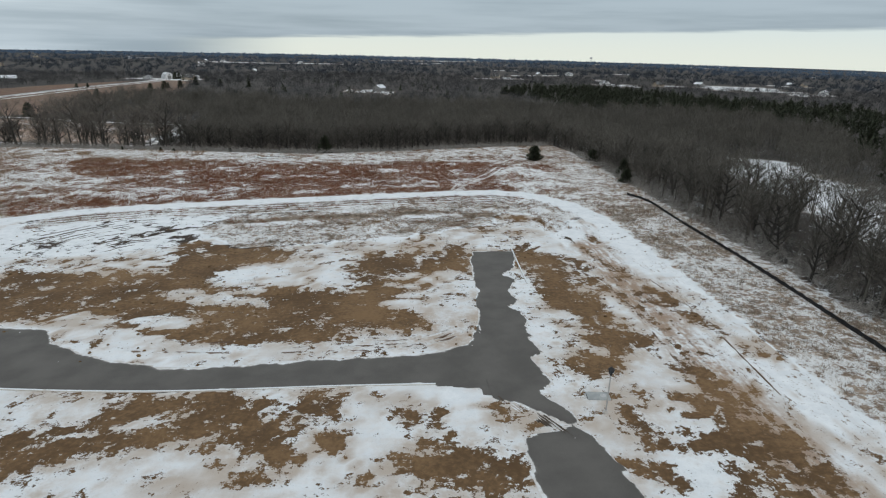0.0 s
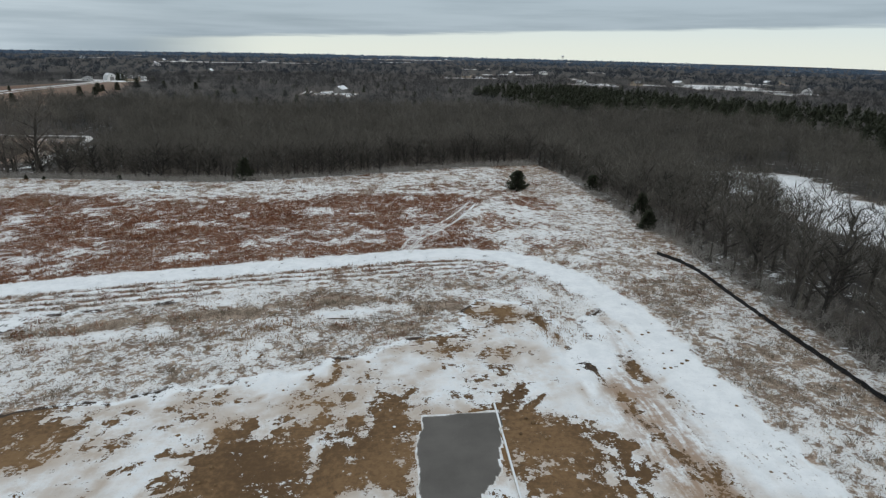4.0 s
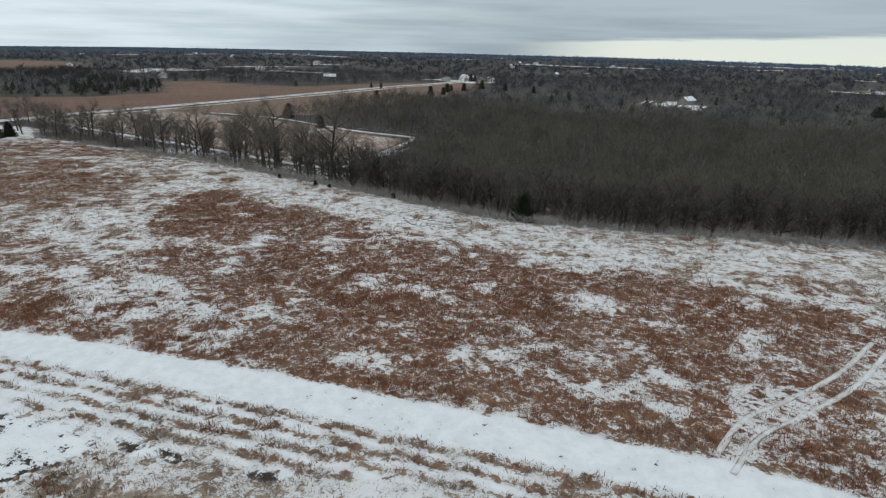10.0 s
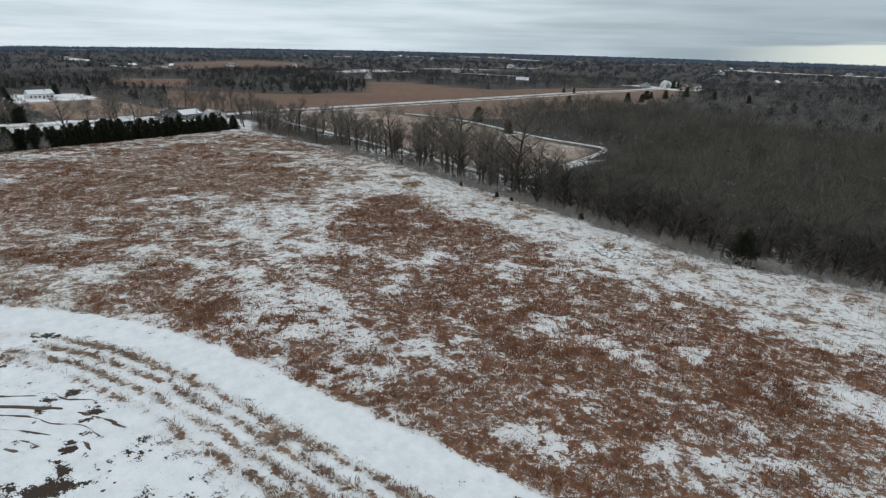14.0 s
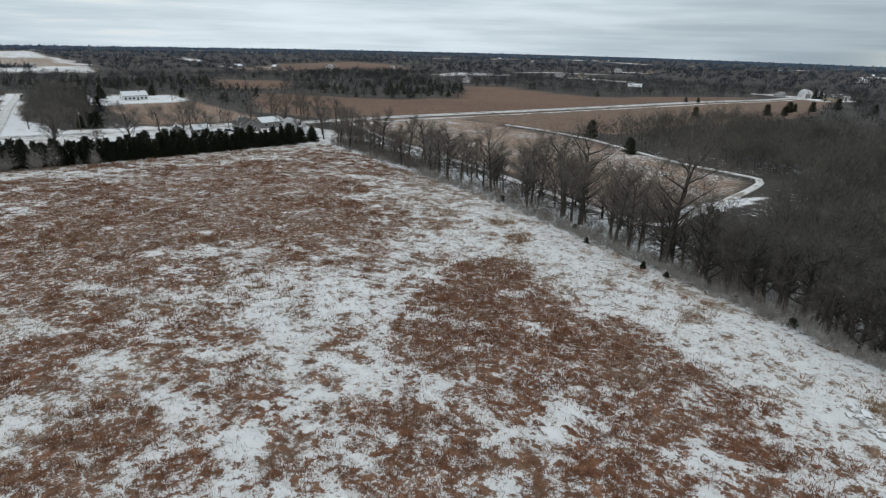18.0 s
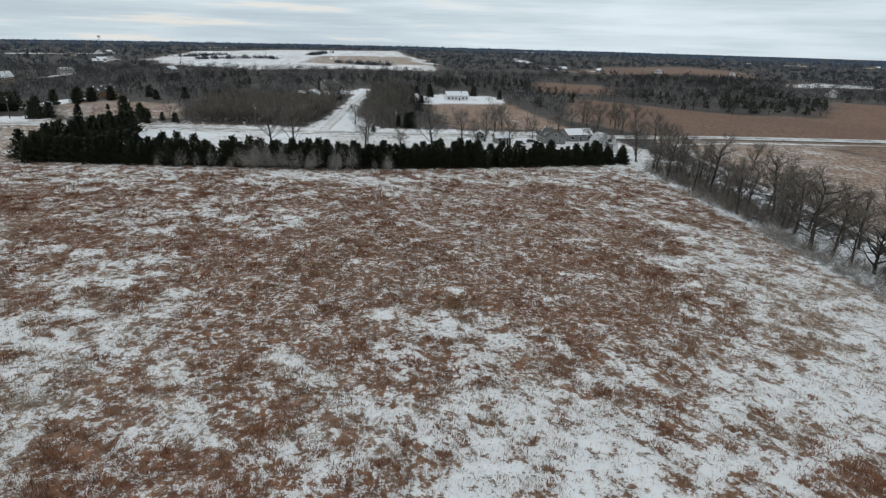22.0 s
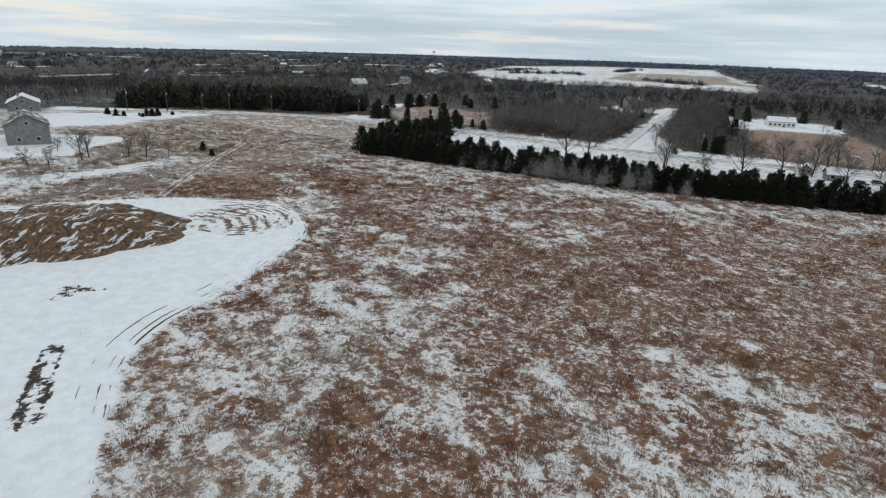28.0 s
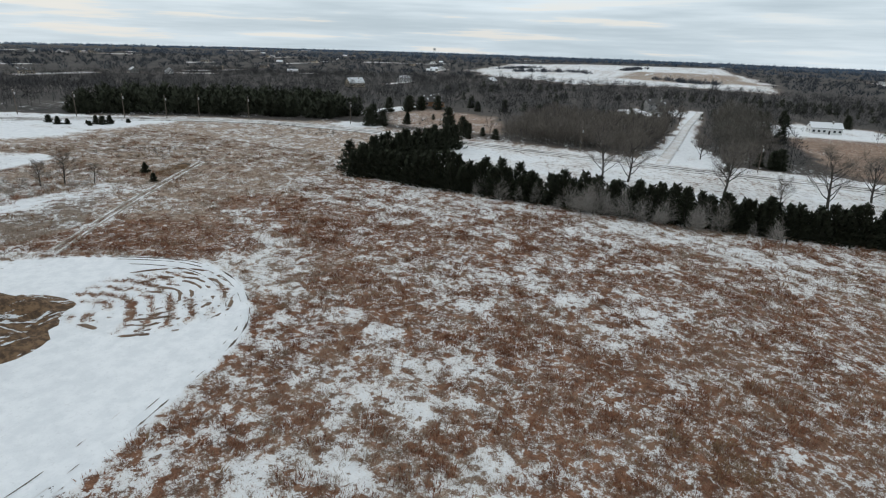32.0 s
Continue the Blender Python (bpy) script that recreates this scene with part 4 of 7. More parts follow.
    s_in = s_in * (1 - rows) + rows * (0.62 - 0.46 * furrow * step(0.20, 0.38, mid) + (mid - 0.5) * 0.5 + (fine - 0.5) * 0.5 + (big - 0.5) * 0.7)
    d_in, r_in = d_in * (1 - rows), r_in * (1 - rows) + rows * 0.42
    weeds = step(-2, 2, poly_dist(x, y, WEEDS) + (mid - 0.5) * 8)
    s_in = s_in * (1 - weeds) + weeds * (0.49 + 0.08 * step(26, 30, x) - 0.36 * strips(x, y, WEED_STRIPS, (mid - 0.5) * 1.2) + (mid - 0.5) * 0.6 + (mot - 0.5) * 0.5 + 0.26 * step(2.0, 0.6, line_dist(x, y, [(-38, 121), (-23, 122.6), (-5, 125.4), (12, 127.5)]) + (mid - 0.5) * 3) - 0.35 * step(2.2, 0.8, line_dist(x, y, [(-34, 124.5), (-20, 127), (-5, 130), (8, 131)]) + (mid - 0.5) * 2))
    d_in, r_in = d_in * (1 - weeds), r_in * (1 - weeds) + weeds * 0.08
    streak = fbm(x * 2.6 + y * 0.5, y * 0.22, 6, 4, 44)
    bank = step(27, 32, x) * step(128, 112, y)
    s_in = s_in + bank * (-0.03 + (streak - 0.5) * 1.9 + 0.1)
    for poly, k in ((DIRT_A, 0.66), (DIRT_B, 0.5), (DIRT_C, 0.56), (DIRT_D, 0.60), (DIRT_E, 0.52), ([(25, 54), (28, 52), (25, 50)], 0.5), ([(21, 49), (23, 49), (24, 45), (22, 43)], 0.5), ([(-1, 51), (3, 47), (0, 47)], 0.45), ([(-37, 105), (-24, 105), (-21, 97), (-34, 95)], 0.5), ([(23, 126), (27, 126), (27, 121), (23, 120)], 0.62), ([(2, 106), (12, 106), (11, 88), (1, 90)], 0.42)):
        s_in = s_in - k * step(-2, 2, poly_dist(x, y, poly) + (mid - 0.5) * 7 + (big - 0.5) * 4 + (fine - 0.5) * 4)
    s_in = s_in + 0.55 * step(-0.6, 0.6, poly_dist(x, y, [(-17, 54), (-13, 54), (-12, 50), (-16, 50)]) + (fine - 0.5) * 2)
    s_in = s_in + 0.42 * step(1.1, 0.3, line_dist(x, y, [(-34, 47), (-29, 48), (-24, 49), (-19, 49), (-12, 49)]) + (fine - 0.5) * 1.6)
    torn = (mid - 0.5) * 1.2 + (fine - 0.5) * 1.3
    soil_in, left_in = strips(x, y, SITE_SOIL_A + SITE_SOIL_B, torn), strips(x, y, SITE_SNOW_A + SITE_SNOW_B, torn)
    s_in = s_in + soil_in * 0.8 * (0.25 + (fine - 0.5) * 0.9 + (mot - 0.5) * 0.7 - s_in)
    s_in = s_in + left_in * 0.85 * (0.84 + (fine - 0.5) * 0.8 + (mot - 0.5) * 0.5 - s_in)
    mud = step(3.2, 0.6, line_dist(x, y, [(29, 97), (34, 83), (35, 74), (35, 44), (37, 20)]) + (streak - 0.5) * 5)
    s_in = s_in * (1 - 0.6 * mud) + 0.6 * mud * (0.56 + (streak - 0.5) * 1.2)
    wheel = np.abs(fbm(x, y, 9, 2, 77) - 0.5)
    s_in = s_in - 0.5 * step(0.03, 0.012, wheel) * step(0.42, 0.55, big) * (1 - weeds) * (1 - rows) * (1 - lot)
    plough = step(-2, 2, poly_dist(x, y, PLOUGHED) + (mid - 0.5) * 6)
    s_in = s_in - plough * 0.10
    black = step(-0.8, 0.8, poly_dist(x, y, [(-56, 113), (-52, 119.5), (-49, 122), (-47, 117), (-51, 113)]) + (fine - 0.5) * 3 + (mid - 0.5) * 3)
    s_in = s_in - black * (0.25 + 0.45 * step(-0.2, 0.5, np.sin((x * 0.8 - y * 0.6) * 2.6 + mid * 5)))
    loop = step(11, 9, np.hypot(x + 166.5, y - 80) + (mid - 0.5) * 5)
    s_in = s_in - loop * 0.8 * step(-0.5, 0.5, np.sin((d + (mid - 0.5) * 0.8) * 6.2832 / 2.3)) * step(0.30, 0.5, mid)
    s_in = s_in - (0.25 + mid) * 0.7 * step(3.5, 2, np.hypot(x + 127, y - 84.5) + (fine - 0.5) * 5)
    s_in = s_in - (0.2 + mid * 0.8) * step(0.9, 0.3, np.abs(line_dist(x, y, [(-115, 97), (-105, 107)]) - 0.9) + (fine - 0.5) * 0.6)
    d_in, r_in = d_in * (1 - loop), r_in * (1 - loop) + loop * 0.7
    trail = step(5.9, 4.9, d + (mid - 0.5) * 2) * step(88, 100, y) * (1 - lot)
    s_in = s_in * (1 - trail) + trail * (1.02 + (fine - 0.5) * 0.3 + (mid - 0.5) * 0.35 - 0.28 * step(0.7, 0.2, np.abs(np.abs(d - 2.7) - 0.95)) * step(0.4, 0.6, mid))
    d_in = d_in - 0.3 * trail
    snow, dirt, rust = snow * (1 - ins) + s_in * ins, dirt * (1 - ins) + d_in * ins, rust * (1 - ins) + r_in * ins
    # woods and what lies open among them
    mown_grey = wood
    wood = np.maximum(step(-1, 5, dc + (mid - 0.5) * 6) * step(-275, -262, x), step(63, 67, x + (mid - 0.5) * 5) * step(242, 236, y))
    wood = np.maximum(wood, np.maximum(step(262, 275, y), step(-328, -345, x)))
    wood = np.maximum(wood, np.maximum(step(-130, -180, y), step(75, 85, x)))
    wood = np.maximum(wood, step(-3, 3, poly_dist(x, y, SW_WOODS)))
    s_w = 0.15 + (big - 0.5) * 0.6 + (fine - 0.5) * 0.4 + (0.62 * step(34, 8, dc) + 0.14 * step(-70, -120, x) * step(45, 30, dc)) * step(-25, -10, dc) * step(75, 60, x) * step(-300, -268, x) + 0.04 * step(95, 75, x) * step(55, 65, x) - 0.3 * step(300, 420, r)
    snow = snow * (1 - wood) + s_w * wood
    wood = np.maximum(wood, mown_grey)
    for poly, sn, ru, soft in ((BROWN_WEST, -0.2, 1.0, 7), (BROWN_PATCH, -0.2, 1.0, 9), (BROWN_HILL, -0.1, 0.9, 14), (BROWN_EAST, -0.1, 0.75, 6), (LANE_FIELD, 0.17, 0.5, 4), (SNOW_FIELD, 0.76, 0.2, 14), (TAN_FIELD, 0.20, 0.10, 12),
                               (VALLEY_SNOW, 0.9, 0.2, 5), (SW_LOT, 1.0, 0.2, 2), (SW_YARD, 0.95, 0.2, 2), (WEST_YARDS, 0.74, 0.25, 3), (HOUSE_YARDS, 0.9, 0.3, 3), (DRIVE_VERGE, 0.92, 0.3, 3),
                               ([(-352, 22), (-404, -1), (-436, 8), (-424, 50), (-362, 72), (-348, 60)], 0.22, 0.55, 4), ([(-331, 80), (-316, 62), (-262, 62), (-262, 76), (-300, 84)], 0.92, 0.3, 2), ([(-352, 200), (-430, 196), (-476, 200), (-480, 256), (-360, 262)], 0.05, 0.6, 4)):
        o = step(-soft, soft, poly_dist(x, y, poly) + (mid - 0.5) * soft * 2.5)
        snow = snow * (1 - o) + o * (sn + wild * 0.6)
        rust, wood, dirt = rust * (1 - o) + o * ru, wood * (1 - o), dirt * (1 - o)
    for poly in (BROWN_WEST, BROWN_PATCH, BROWN_HILL, BROWN_EAST):
        wood = np.maximum(wood, (0.22 + 0.3 * (fbm(x, y, 60, 3, 19) - 0.3)) * step(-6, 6, poly_dist(x, y, poly)))
    far = step(420, 600, r)
    patch = np.zeros_like(x)
    for cx, cy, ax, ay in CLEARINGS:
        patch = np.maximum(patch, step(1.15, 0.85, np.hypot((x - cx) / ax, (y - cy) / ay) + (mid - 0.5) * 1.2))
    patch = np.maximum(patch, 0.9 * far * wood * step(0.73, 0.75, fbm(x, y, 260, 4, 63)))
    snow = snow * (1 - patch) + patch * 0.9
    wood = wood * (1 - patch)
    return snow, dirt, rust, wood


def axis(lo, hi, gap, end_lo, end_hi, grow):
    mid_part = list(np.arange(lo, hi + gap / 2, gap))
    a, s = [], gap
    q = lo
    while q > end_lo:
        s *= grow
        q -= s
        a.append(max(q, end_lo))
    b, s = [], gap
    q = mid_part[-1]
    while q < end_hi:
        s *= grow
        q += s
        b.append(min(q, end_hi))
    return np.array(a[::-1] + mid_part + b)


gx, gy = axis(-256, 66, 0.95, -4800, 3600, 1.05), axis(20, 246, 0.95, -3400, 4800, 1.05)
X, Y = np.meshgrid(gx, gy)
SN, DI, RU, WO = cover(X, Y)
Z = height(X, Y)


def relief(x, y, sn):
    near = step(420, 250, np.hypot(x + 60, y - 110))
    return near * (0.10 * step(0.35, 0.65, sn) + 0.25 * (fbm(x, y, 7, 3, 5) - 0.5) * (1 - step(5.9, 4.9, np.abs(poly_dist(x, y, TRAIL_EDGE) - 2.6))))


Z = Z + relief(X, Y, SN)
street = np.maximum(step(5.2, 4.2, line_dist(X, Y, ROAD_STUB)), step(7.6, 6.6, line_dist(X, Y, ROAD_WEST)))
Z = Z * (1 - street) + (height(X, Y) - 0.02) * street
nx, ny = len(gx), len(gy)
idx = np.arange(nx * ny).reshape(ny, nx)
quads = np.stack([idx[:-1, :-1], idx[:-1, 1:], idx[1:, 1:], idx[1:, :-1]], -1).reshape(-1, 4)
me = mesh_np("ground", np.stack([X, Y, Z], -1).reshape(-1, 3), quads)
attr = me.attributes.new("cover", "FLOAT_COLOR", "POINT")
attr.data.foreach_set("color", np.stack([np.clip(SN, -1, 2), DI, RU, WO], -1).reshape(-1).astype(np.float32))
ground = tagged(dress("ground", me, M_GROUND, smooth=True), "wide winter field with patchy snow, rust-red grass and bare soil", "ground", kind="structure")


# ---- roads ----
def ribbon(name, line, width, drift, material, label, across=9, lift=0.10, gap=1.0, category="road", bare_only=False, track=False):
    """A strip along a line, crowned, with an edge 12 cm thick; drift(x, y, s) says how much snow lies at s (-1 to 1) across it."""
    c = smooth_line(line, gap)
    t = np.gradient(c, axis=0)
    t /= np.linalg.norm(t, axis=1)[:, None]
    nrm = np.stack([-t[:, 1], t[:, 0]], -1)
    s = np.linspace(-1, 1, across)
    px = c[:, None, 0] + nrm[:, None, 0] * s * width / 2
    py = c[:, None, 1] + nrm[:, None, 1] * s * width / 2
    pz = height(px, py) + lift + 0.05 * (1 - s * s)
    if track:
        pz = pz + relief(px, py, cover(px, py)[0])
    dr = drift(px, py, np.broadcast_to(s, px.shape))
    if bare_only:
        pz = pz - 0.3 * step(0.82, 1.0, dr)
    if track:
        pz = pz - 0.25 * step(0.50, 0.66, dr)
    px, py, pz, dr = (np.concatenate([q[:, :1], q, q[:, -1:]], 1) for q in (px, py, pz, dr))
    pz[:, 0] -= 0.25
    pz[:, -1] -= 0.25
    n, m = px.shape
    i = np.arange(n * m).reshape(n, m)
    f = np.stack([i[:-1, :-1], i[1:, :-1], i[1:, 1:], i[:-1, 1:]], -1).reshape(-1, 4)
    mesh = mesh_np(name, np.stack([px, py, pz], -1).reshape(-1, 3), f)
    a = mesh.attributes.new("drift", "FLOAT", "POINT")
    a.data.foreach_set("value", dr.reshape(-1).astype(np.float32))
    return tagged(dress(name, mesh, material, smooth=True), label, category, kind="structure")


# where the bare asphalt of the dead-end street begins and ends, going south
STUB_Y = (-40, 0, 26, 40, 45, 46.4, 47.4, 48.8, 50.7, 52.3, 55, 57, 60.3, 61.2, 63.4, 65.6, 68.6, 70.5, 73.6, 75.3, 77.6, 81.5, 86, 88.1, 91.5, 101)
STUB_LEFT = (20.2, 16.2, 13.4, 11.0, 11.6, 16.5, 15.4, 13.9, 11.6, 8, 4, 4, 4, 4, 8.6, 9.7, 9.9, 10.1, 10.7, 10.4, 10.4, 11.3, 11.3, 11.3, 11.4, 12.6)
STUB_RIGHT = (27.8, 23.8, 20.6, 18.8, 17.6, 16.5, 17.2, 16.7, 15.6, 14.4, 16.2, 15.4, 14.9, 16.2, 16.3, 16.0, 15.7, 16.8, 16.0, 15.0, 16.7, 15.7, 17.6, 15.8, 18.4, 20.6)


def stub_drift(x, y, s):
    lobes = (fbm(x, y, 1.7, 3, 10) - 0.5) * 1.5
    east, west = x - np.interp(y, STUB_Y, STUB_RIGHT), np.interp(y, STUB_Y, STUB_LEFT) - x
    e = np.maximum(step(-0.35, 0.45, east + lobes), step(-0.35, 0.45, west + lobes * 0.6))
    return 0.12 + 0.9 * np.maximum(e, step(99.8, 101.2, y))


def west_drift(x, y, s):
    # the north side of the lane lies under ploughed snow, the south side ends at the kerb
    k = y - np.interp(x, (-60, -47, -44, -36, -28, -12, -1, 2, 5, 8, 10), (72, 71, 66.5, 62.3, 59.4, 60.4, 60.9, 61.3, 61.9, 63.5, 70)) + (fbm(x, y, 6, 3, 15) - 0.5) * 1.2 + (fbm(x, y, 1.8, 2, 16) - 0.5) * 0.8
    q = np.interp(x, (-110, -75, -56, -42, -26, -3, 1, 5, 8, 10, 12, 14), (57.3, 62.3, 59.8, 56.3, 54.9, 55.2, 55.2, 54.1, 52.6, 52.0, 50.6, 50)) - y + (fbm(x, y, 2.2, 2, 17) - 0.5) * 0.5
    return 0.10 + 0.9 * np.maximum(step(-0.5, 1.2, k), step(-0.2, 0.4, q))


def white_drift(x, y, s):
    return 0.66 + 0.25 * np.abs(s) + (fbm(x, y, 12, 3, 3) - 0.5) * 0.5 - 0.52 * np.exp(-((np.abs(s) - 0.38) / 0.16) ** 2) - 0.3 * step(0.86, 0.96, np.abs(s))


ribbon("road_west", ROAD_WEST, 20.0, west_drift, M_ASPHALT, "grey asphalt side street with ploughed snow along its edge", 41, 0.05, 0.6, bare_only=True)
ribbon("road_stub", ROAD_STUB, 8.6, stub_drift, M_ASPHALT, "dead-end grey asphalt street with snow drifting over its edges", 31, 0.08, 0.5, bare_only=True)
ribbon("county_road", COUNTY_ROAD, 9.0, white_drift, M_ASPHALT, "snow-covered county road crossing the fields", 41, 0.35, 4.0)
ribbon("farm_lane", LANE, 2.8, lambda x, y, s: 0.5 + 0.25 * np.abs(s) + (fbm(x, y, 9, 3, 61) - 0.5) * 0.9, M_GRAVEL, "snow-covered gravel farm lane behind the tree row", 5, 0.35, 4.0, "lane")
ribbon("driveway", DRIVE, 4.2, lambda x, y, s: 0.86 + (fbm(x, y, 14, 3, 64) - 0.5) * 0.7, M_GRAVEL, "snow-covered driveway between bare trees", 5, 0.4, 5.0, "lane")
ribbon("ditch_path", [(-318, 292), (-329, 340), (-328, 460), (-315, 628), (-308, 744), (-322, 850)], 3.0, lambda x, y, s: 0.55 + (fbm(x, y, 20, 3, 62) - 0.5) * 0.8, M_GRAVEL, "white strip of snow in the roadside ditch", 5, 0.35, 6.0, "lane")


def mud_drift(x, y, s):
    return 0.46 + 0.30 * np.abs(s) + (fbm(x, y, 1.8, 3, 72) - 0.5) * 1.6 + (fbm(x, y, 9, 2, 73) - 0.5) * 1.4


def arc(cx, cy, r, a0, a1, wob, n=9):
    return [(cx + math.cos(radians(a0 + (a1 - a0) * k / (n - 1))) * r * (1 + rng.uniform(-wob, wob)), cy + math.sin(radians(a0 + (a1 - a0) * k / (n - 1))) * r * (1 + rng.uniform(-wob, wob))) for k in range(n)]


def inset(lo, hi, off):
    # a line that runs beside the trail's edge
    c = smooth_line(TRAIL_EDGE[lo:hi], 3.0)
    t = np.gradient(c, axis=0)
    t /= np.linalg.norm(t, axis=1)[:, None]
    return [tuple(q) for q in (c + np.stack([t[:, 1], -t[:, 0]], -1) * -off)[::2]]


for off, wd, gone in ((0.6, 0.28, 0.02), (1.6, 0.20, 0.12), (3.5, 0.16, 0.18)):
    ribbon("tyre_track", inset(16, 30, off), wd, lambda x, y, s, gone=gone: gone + mud_drift(x, y, s), M_MUD, "dark tyre track along the edge of the snowy lot", 3, 0.03, 0.7, "track", track=True)
for line in ([(-34, 64.4), (-21, 63.2), (-12, 63), (-3, 63.2), (4.5, 65), (8.4, 68.4), (9.2, 74)], [(-26, 66), (-17, 66.6), (-9, 65.6), (0, 65.6), (5.5, 68), (7.6, 72)], [(-20, 64.4), (-8, 64.2), (2, 64.9), (6.4, 67.2)]):
    ribbon("tyre_track", line, 0.26, lambda x, y, s: 0.10 + mud_drift(x, y, s), M_SCRAPE, "thin muddy rut along the ploughed snow bank", 3, 0.04, 0.6, "track", track=True)
for line in ([(29, 92), (31.6, 84), (32.6, 74), (32.2, 64), (31.8, 54)], [(39.6, 84), (41, 72), (40.4, 60), (39.6, 48)]):
    ribbon("tyre_track", line, 0.24, lambda x, y, s: mud_drift(x, y, s) + 0.06, M_SCRAPE, "thin muddy rut in the snow of the building site", 3, 0.04, 0.5, "track", track=True)
for k in range(6):
    ox, oy = 9.9 + 0.8 * k, 52.0 - 0.72 * k
    ribbon("plough_furrow", [(ox, oy), (ox + 1.2, oy - 2.1), (ox + 2.6 - 0.1 * k, oy - 4.0)], rng.uniform(0.12, 0.24), lambda x, y, s: mud_drift(x, y, s) - 0.32, M_MUD, "thin dark scrape left by the snow plough", 3, 0.04, 0.4, "furrow", track=True)
for k in range(13):
    ribbon("plough_furrow", arc(-47, 100, 9 + 1.7 * k + rng.uniform(-0.4, 0.4), rng.uniform(92, 122), rng.uniform(140, 172), 0.02), rng.uniform(0.25, 0.5), mud_drift, M_MUD, "dark curved plough furrow in the snow", 3, 0.04, 0.7, "furrow", track=True)
for k in range(7):
    ribbon("plough_furrow", arc(-166.5, 80, 2.2 + 1.4 * k, 10 + rng.uniform(-30, 30), 235 + rng.uniform(-40, 40), 0.04, 12), rng.uniform(0.45, 0.8), lambda x, y, s: 0.16 + mud_drift(x, y, s) + (fbm(x, y, 1.3, 2, 79) - 0.5) * 2.8, M_SCRAPE, "brown turning furrow scraped through the snow", 3, 0.04, 0.6, "furrow", track=True)

ribbon("erosion_gully", [(-3.6, 125.5), (-1.5, 125.3), (0.8, 124.6), (4.1, 124.4), (6.0, 123.7), (8.1, 123.0), (10.5, 123.3), (13.2, 123.6), (13.8, 125.4)], 0.45, lambda x, y, s: 0.05 + mud_drift(x, y, s), M_MUD, "thin dark erosion crack in the snow", 3, 0.05, 0.5, "gully", track=True)
for off in (-0.95, 0.95):
    ribbon("wheel_rut", [(-172 + off * 0.4, 54 + off), (-185 + off * 0.45, 47 + off), (-205 + off * 0.45, 37 + off), (-236 + off * 0.5, 23 + off)], 0.75,
           lambda x, y, s: 0.62 - 0.3 * np.abs(s) + (fbm(x, y, 4, 3, 71) - 0.5) * 0.9, M_GRAVEL, "snow-filled wheel rut across the grass", 3, 0.12, 1.0, "track", bare_only=False)
    ribbon("wheel_rut", [(13.2 + off * 0.8, 152.6 - off), (15.6 + off * 0.8, 160 - off * 1.2), (20.2 + off * 0.9, 166.8 - off), (25.9 + off * 0.9, 176.2 - off * 0.9), (31 + off * 0.95, 188 - off * 0.5)], 0.6,
           lambda x, y, s: 0.95 - 0.3 * np.abs(s) + (fbm(x, y, 3, 3, 74) - 0.5) * 0.9, M_GRAVEL, "snow-filled wheel rut through the red grass", 3, 0.16, 1.0, "track", bare_only=False)


def kerb(line, side, width):
    """A rolled concrete kerb beside a road line."""
    c = smooth_line(line, 1.5)
    t = np.gradient(c, axis=0)
    t /= np.linalg.norm(t, axis=1)[:, None]
    nrm = np.stack([-t[:, 1], t[:, 0]], -1) * side
    prof = [(0.0, -0.2), (0.0, 0.10), (0.06, 0.15), (0.20, 0.16), (0.24, -0.2)]
    rows_ = []
    for o, h in prof:
        q = c + nrm * (width / 2 + o)
        rows_.append(np.stack([q[:, 0], q[:, 1], height(q[:, 0], q[:, 1]) + h], -1))
    co = np.stack(rows_, 1)
    n, m = co.shape[:2]
    i = np.arange(n * m).reshape(n, m)
    f = np.stack([i[:-1, :-1], i[1:, :-1], i[1:, 1:], i[:-1, 1:]], -1).reshape(-1, 4)
    return tagged(dress("kerb", mesh_np("kerb", co.reshape(-1, 3), f), M_KERB), "pale concrete kerb half buried in snow", "kerb", kind="structure")


kerb([(3.4, 54.7), (0, 54.8), (-8, 54.9), (-26, 54.9), (-42, 56.2), (-56, 58.4)], -1, 0.0)
kerb([(19.9, 102), (19.3, 84)], 1, 0.0)


# ---- the spoil heap ----
def spoil_heap():
    n, m = 72, 40
    u = np.linspace(0, 2 * np.pi, n, endpoint=False)
    rr = np.linspace(0, 1.0, m)
    U, Rr = np.meshgrid(u, rr)
    mx, my, ma, mb, mh = MOUND
    a, b = Rr * ma * np.cos(U), Rr * mb * np.sin(U)
    wob = 1 + 0.16 * (fbm(np.cos(U) * 3 + 7, np.sin(U) * 3, 1.2, 2, 4) - 0.5) * 2
    a, b = a * wob, b * wob
    x, y = mx + a * 0.86 + b * 0.51, my - a * 0.51 + b * 0.86
    prof = (1 - step(0.35, 1.0, Rr)) * mh
    lumps = (fbm(x, y, 3.2, 4, 55) - 0.5) * 1.3 * step(1.0, 0.85, Rr) + (fbm(x * 1.4 - y * 0.6, (x + y) * 0.35, 2.2, 3, 66) - 0.5) * 1.2 * step(1.0, 0.8, Rr)
    z = height(x, y) + prof + lumps - 0.15 * step(0.9, 1.0, Rr)
    i = np.arange(n * m).reshape(m, n)
    f = np.stack([i[:-1], np.roll(i, -1, 1)[:-1], np.roll(i, -1, 1)[1:], i[1:]], -1).reshape(-1, 4)
    mesh = mesh_np("dirt_mound", np.stack([x, y, z], -1).reshape(-1, 3), f)
    return tagged(dress("dirt_mound", mesh, M_MOUND), "large heap of brown soil streaked with snow", "dirt mound")


spoil_heap()


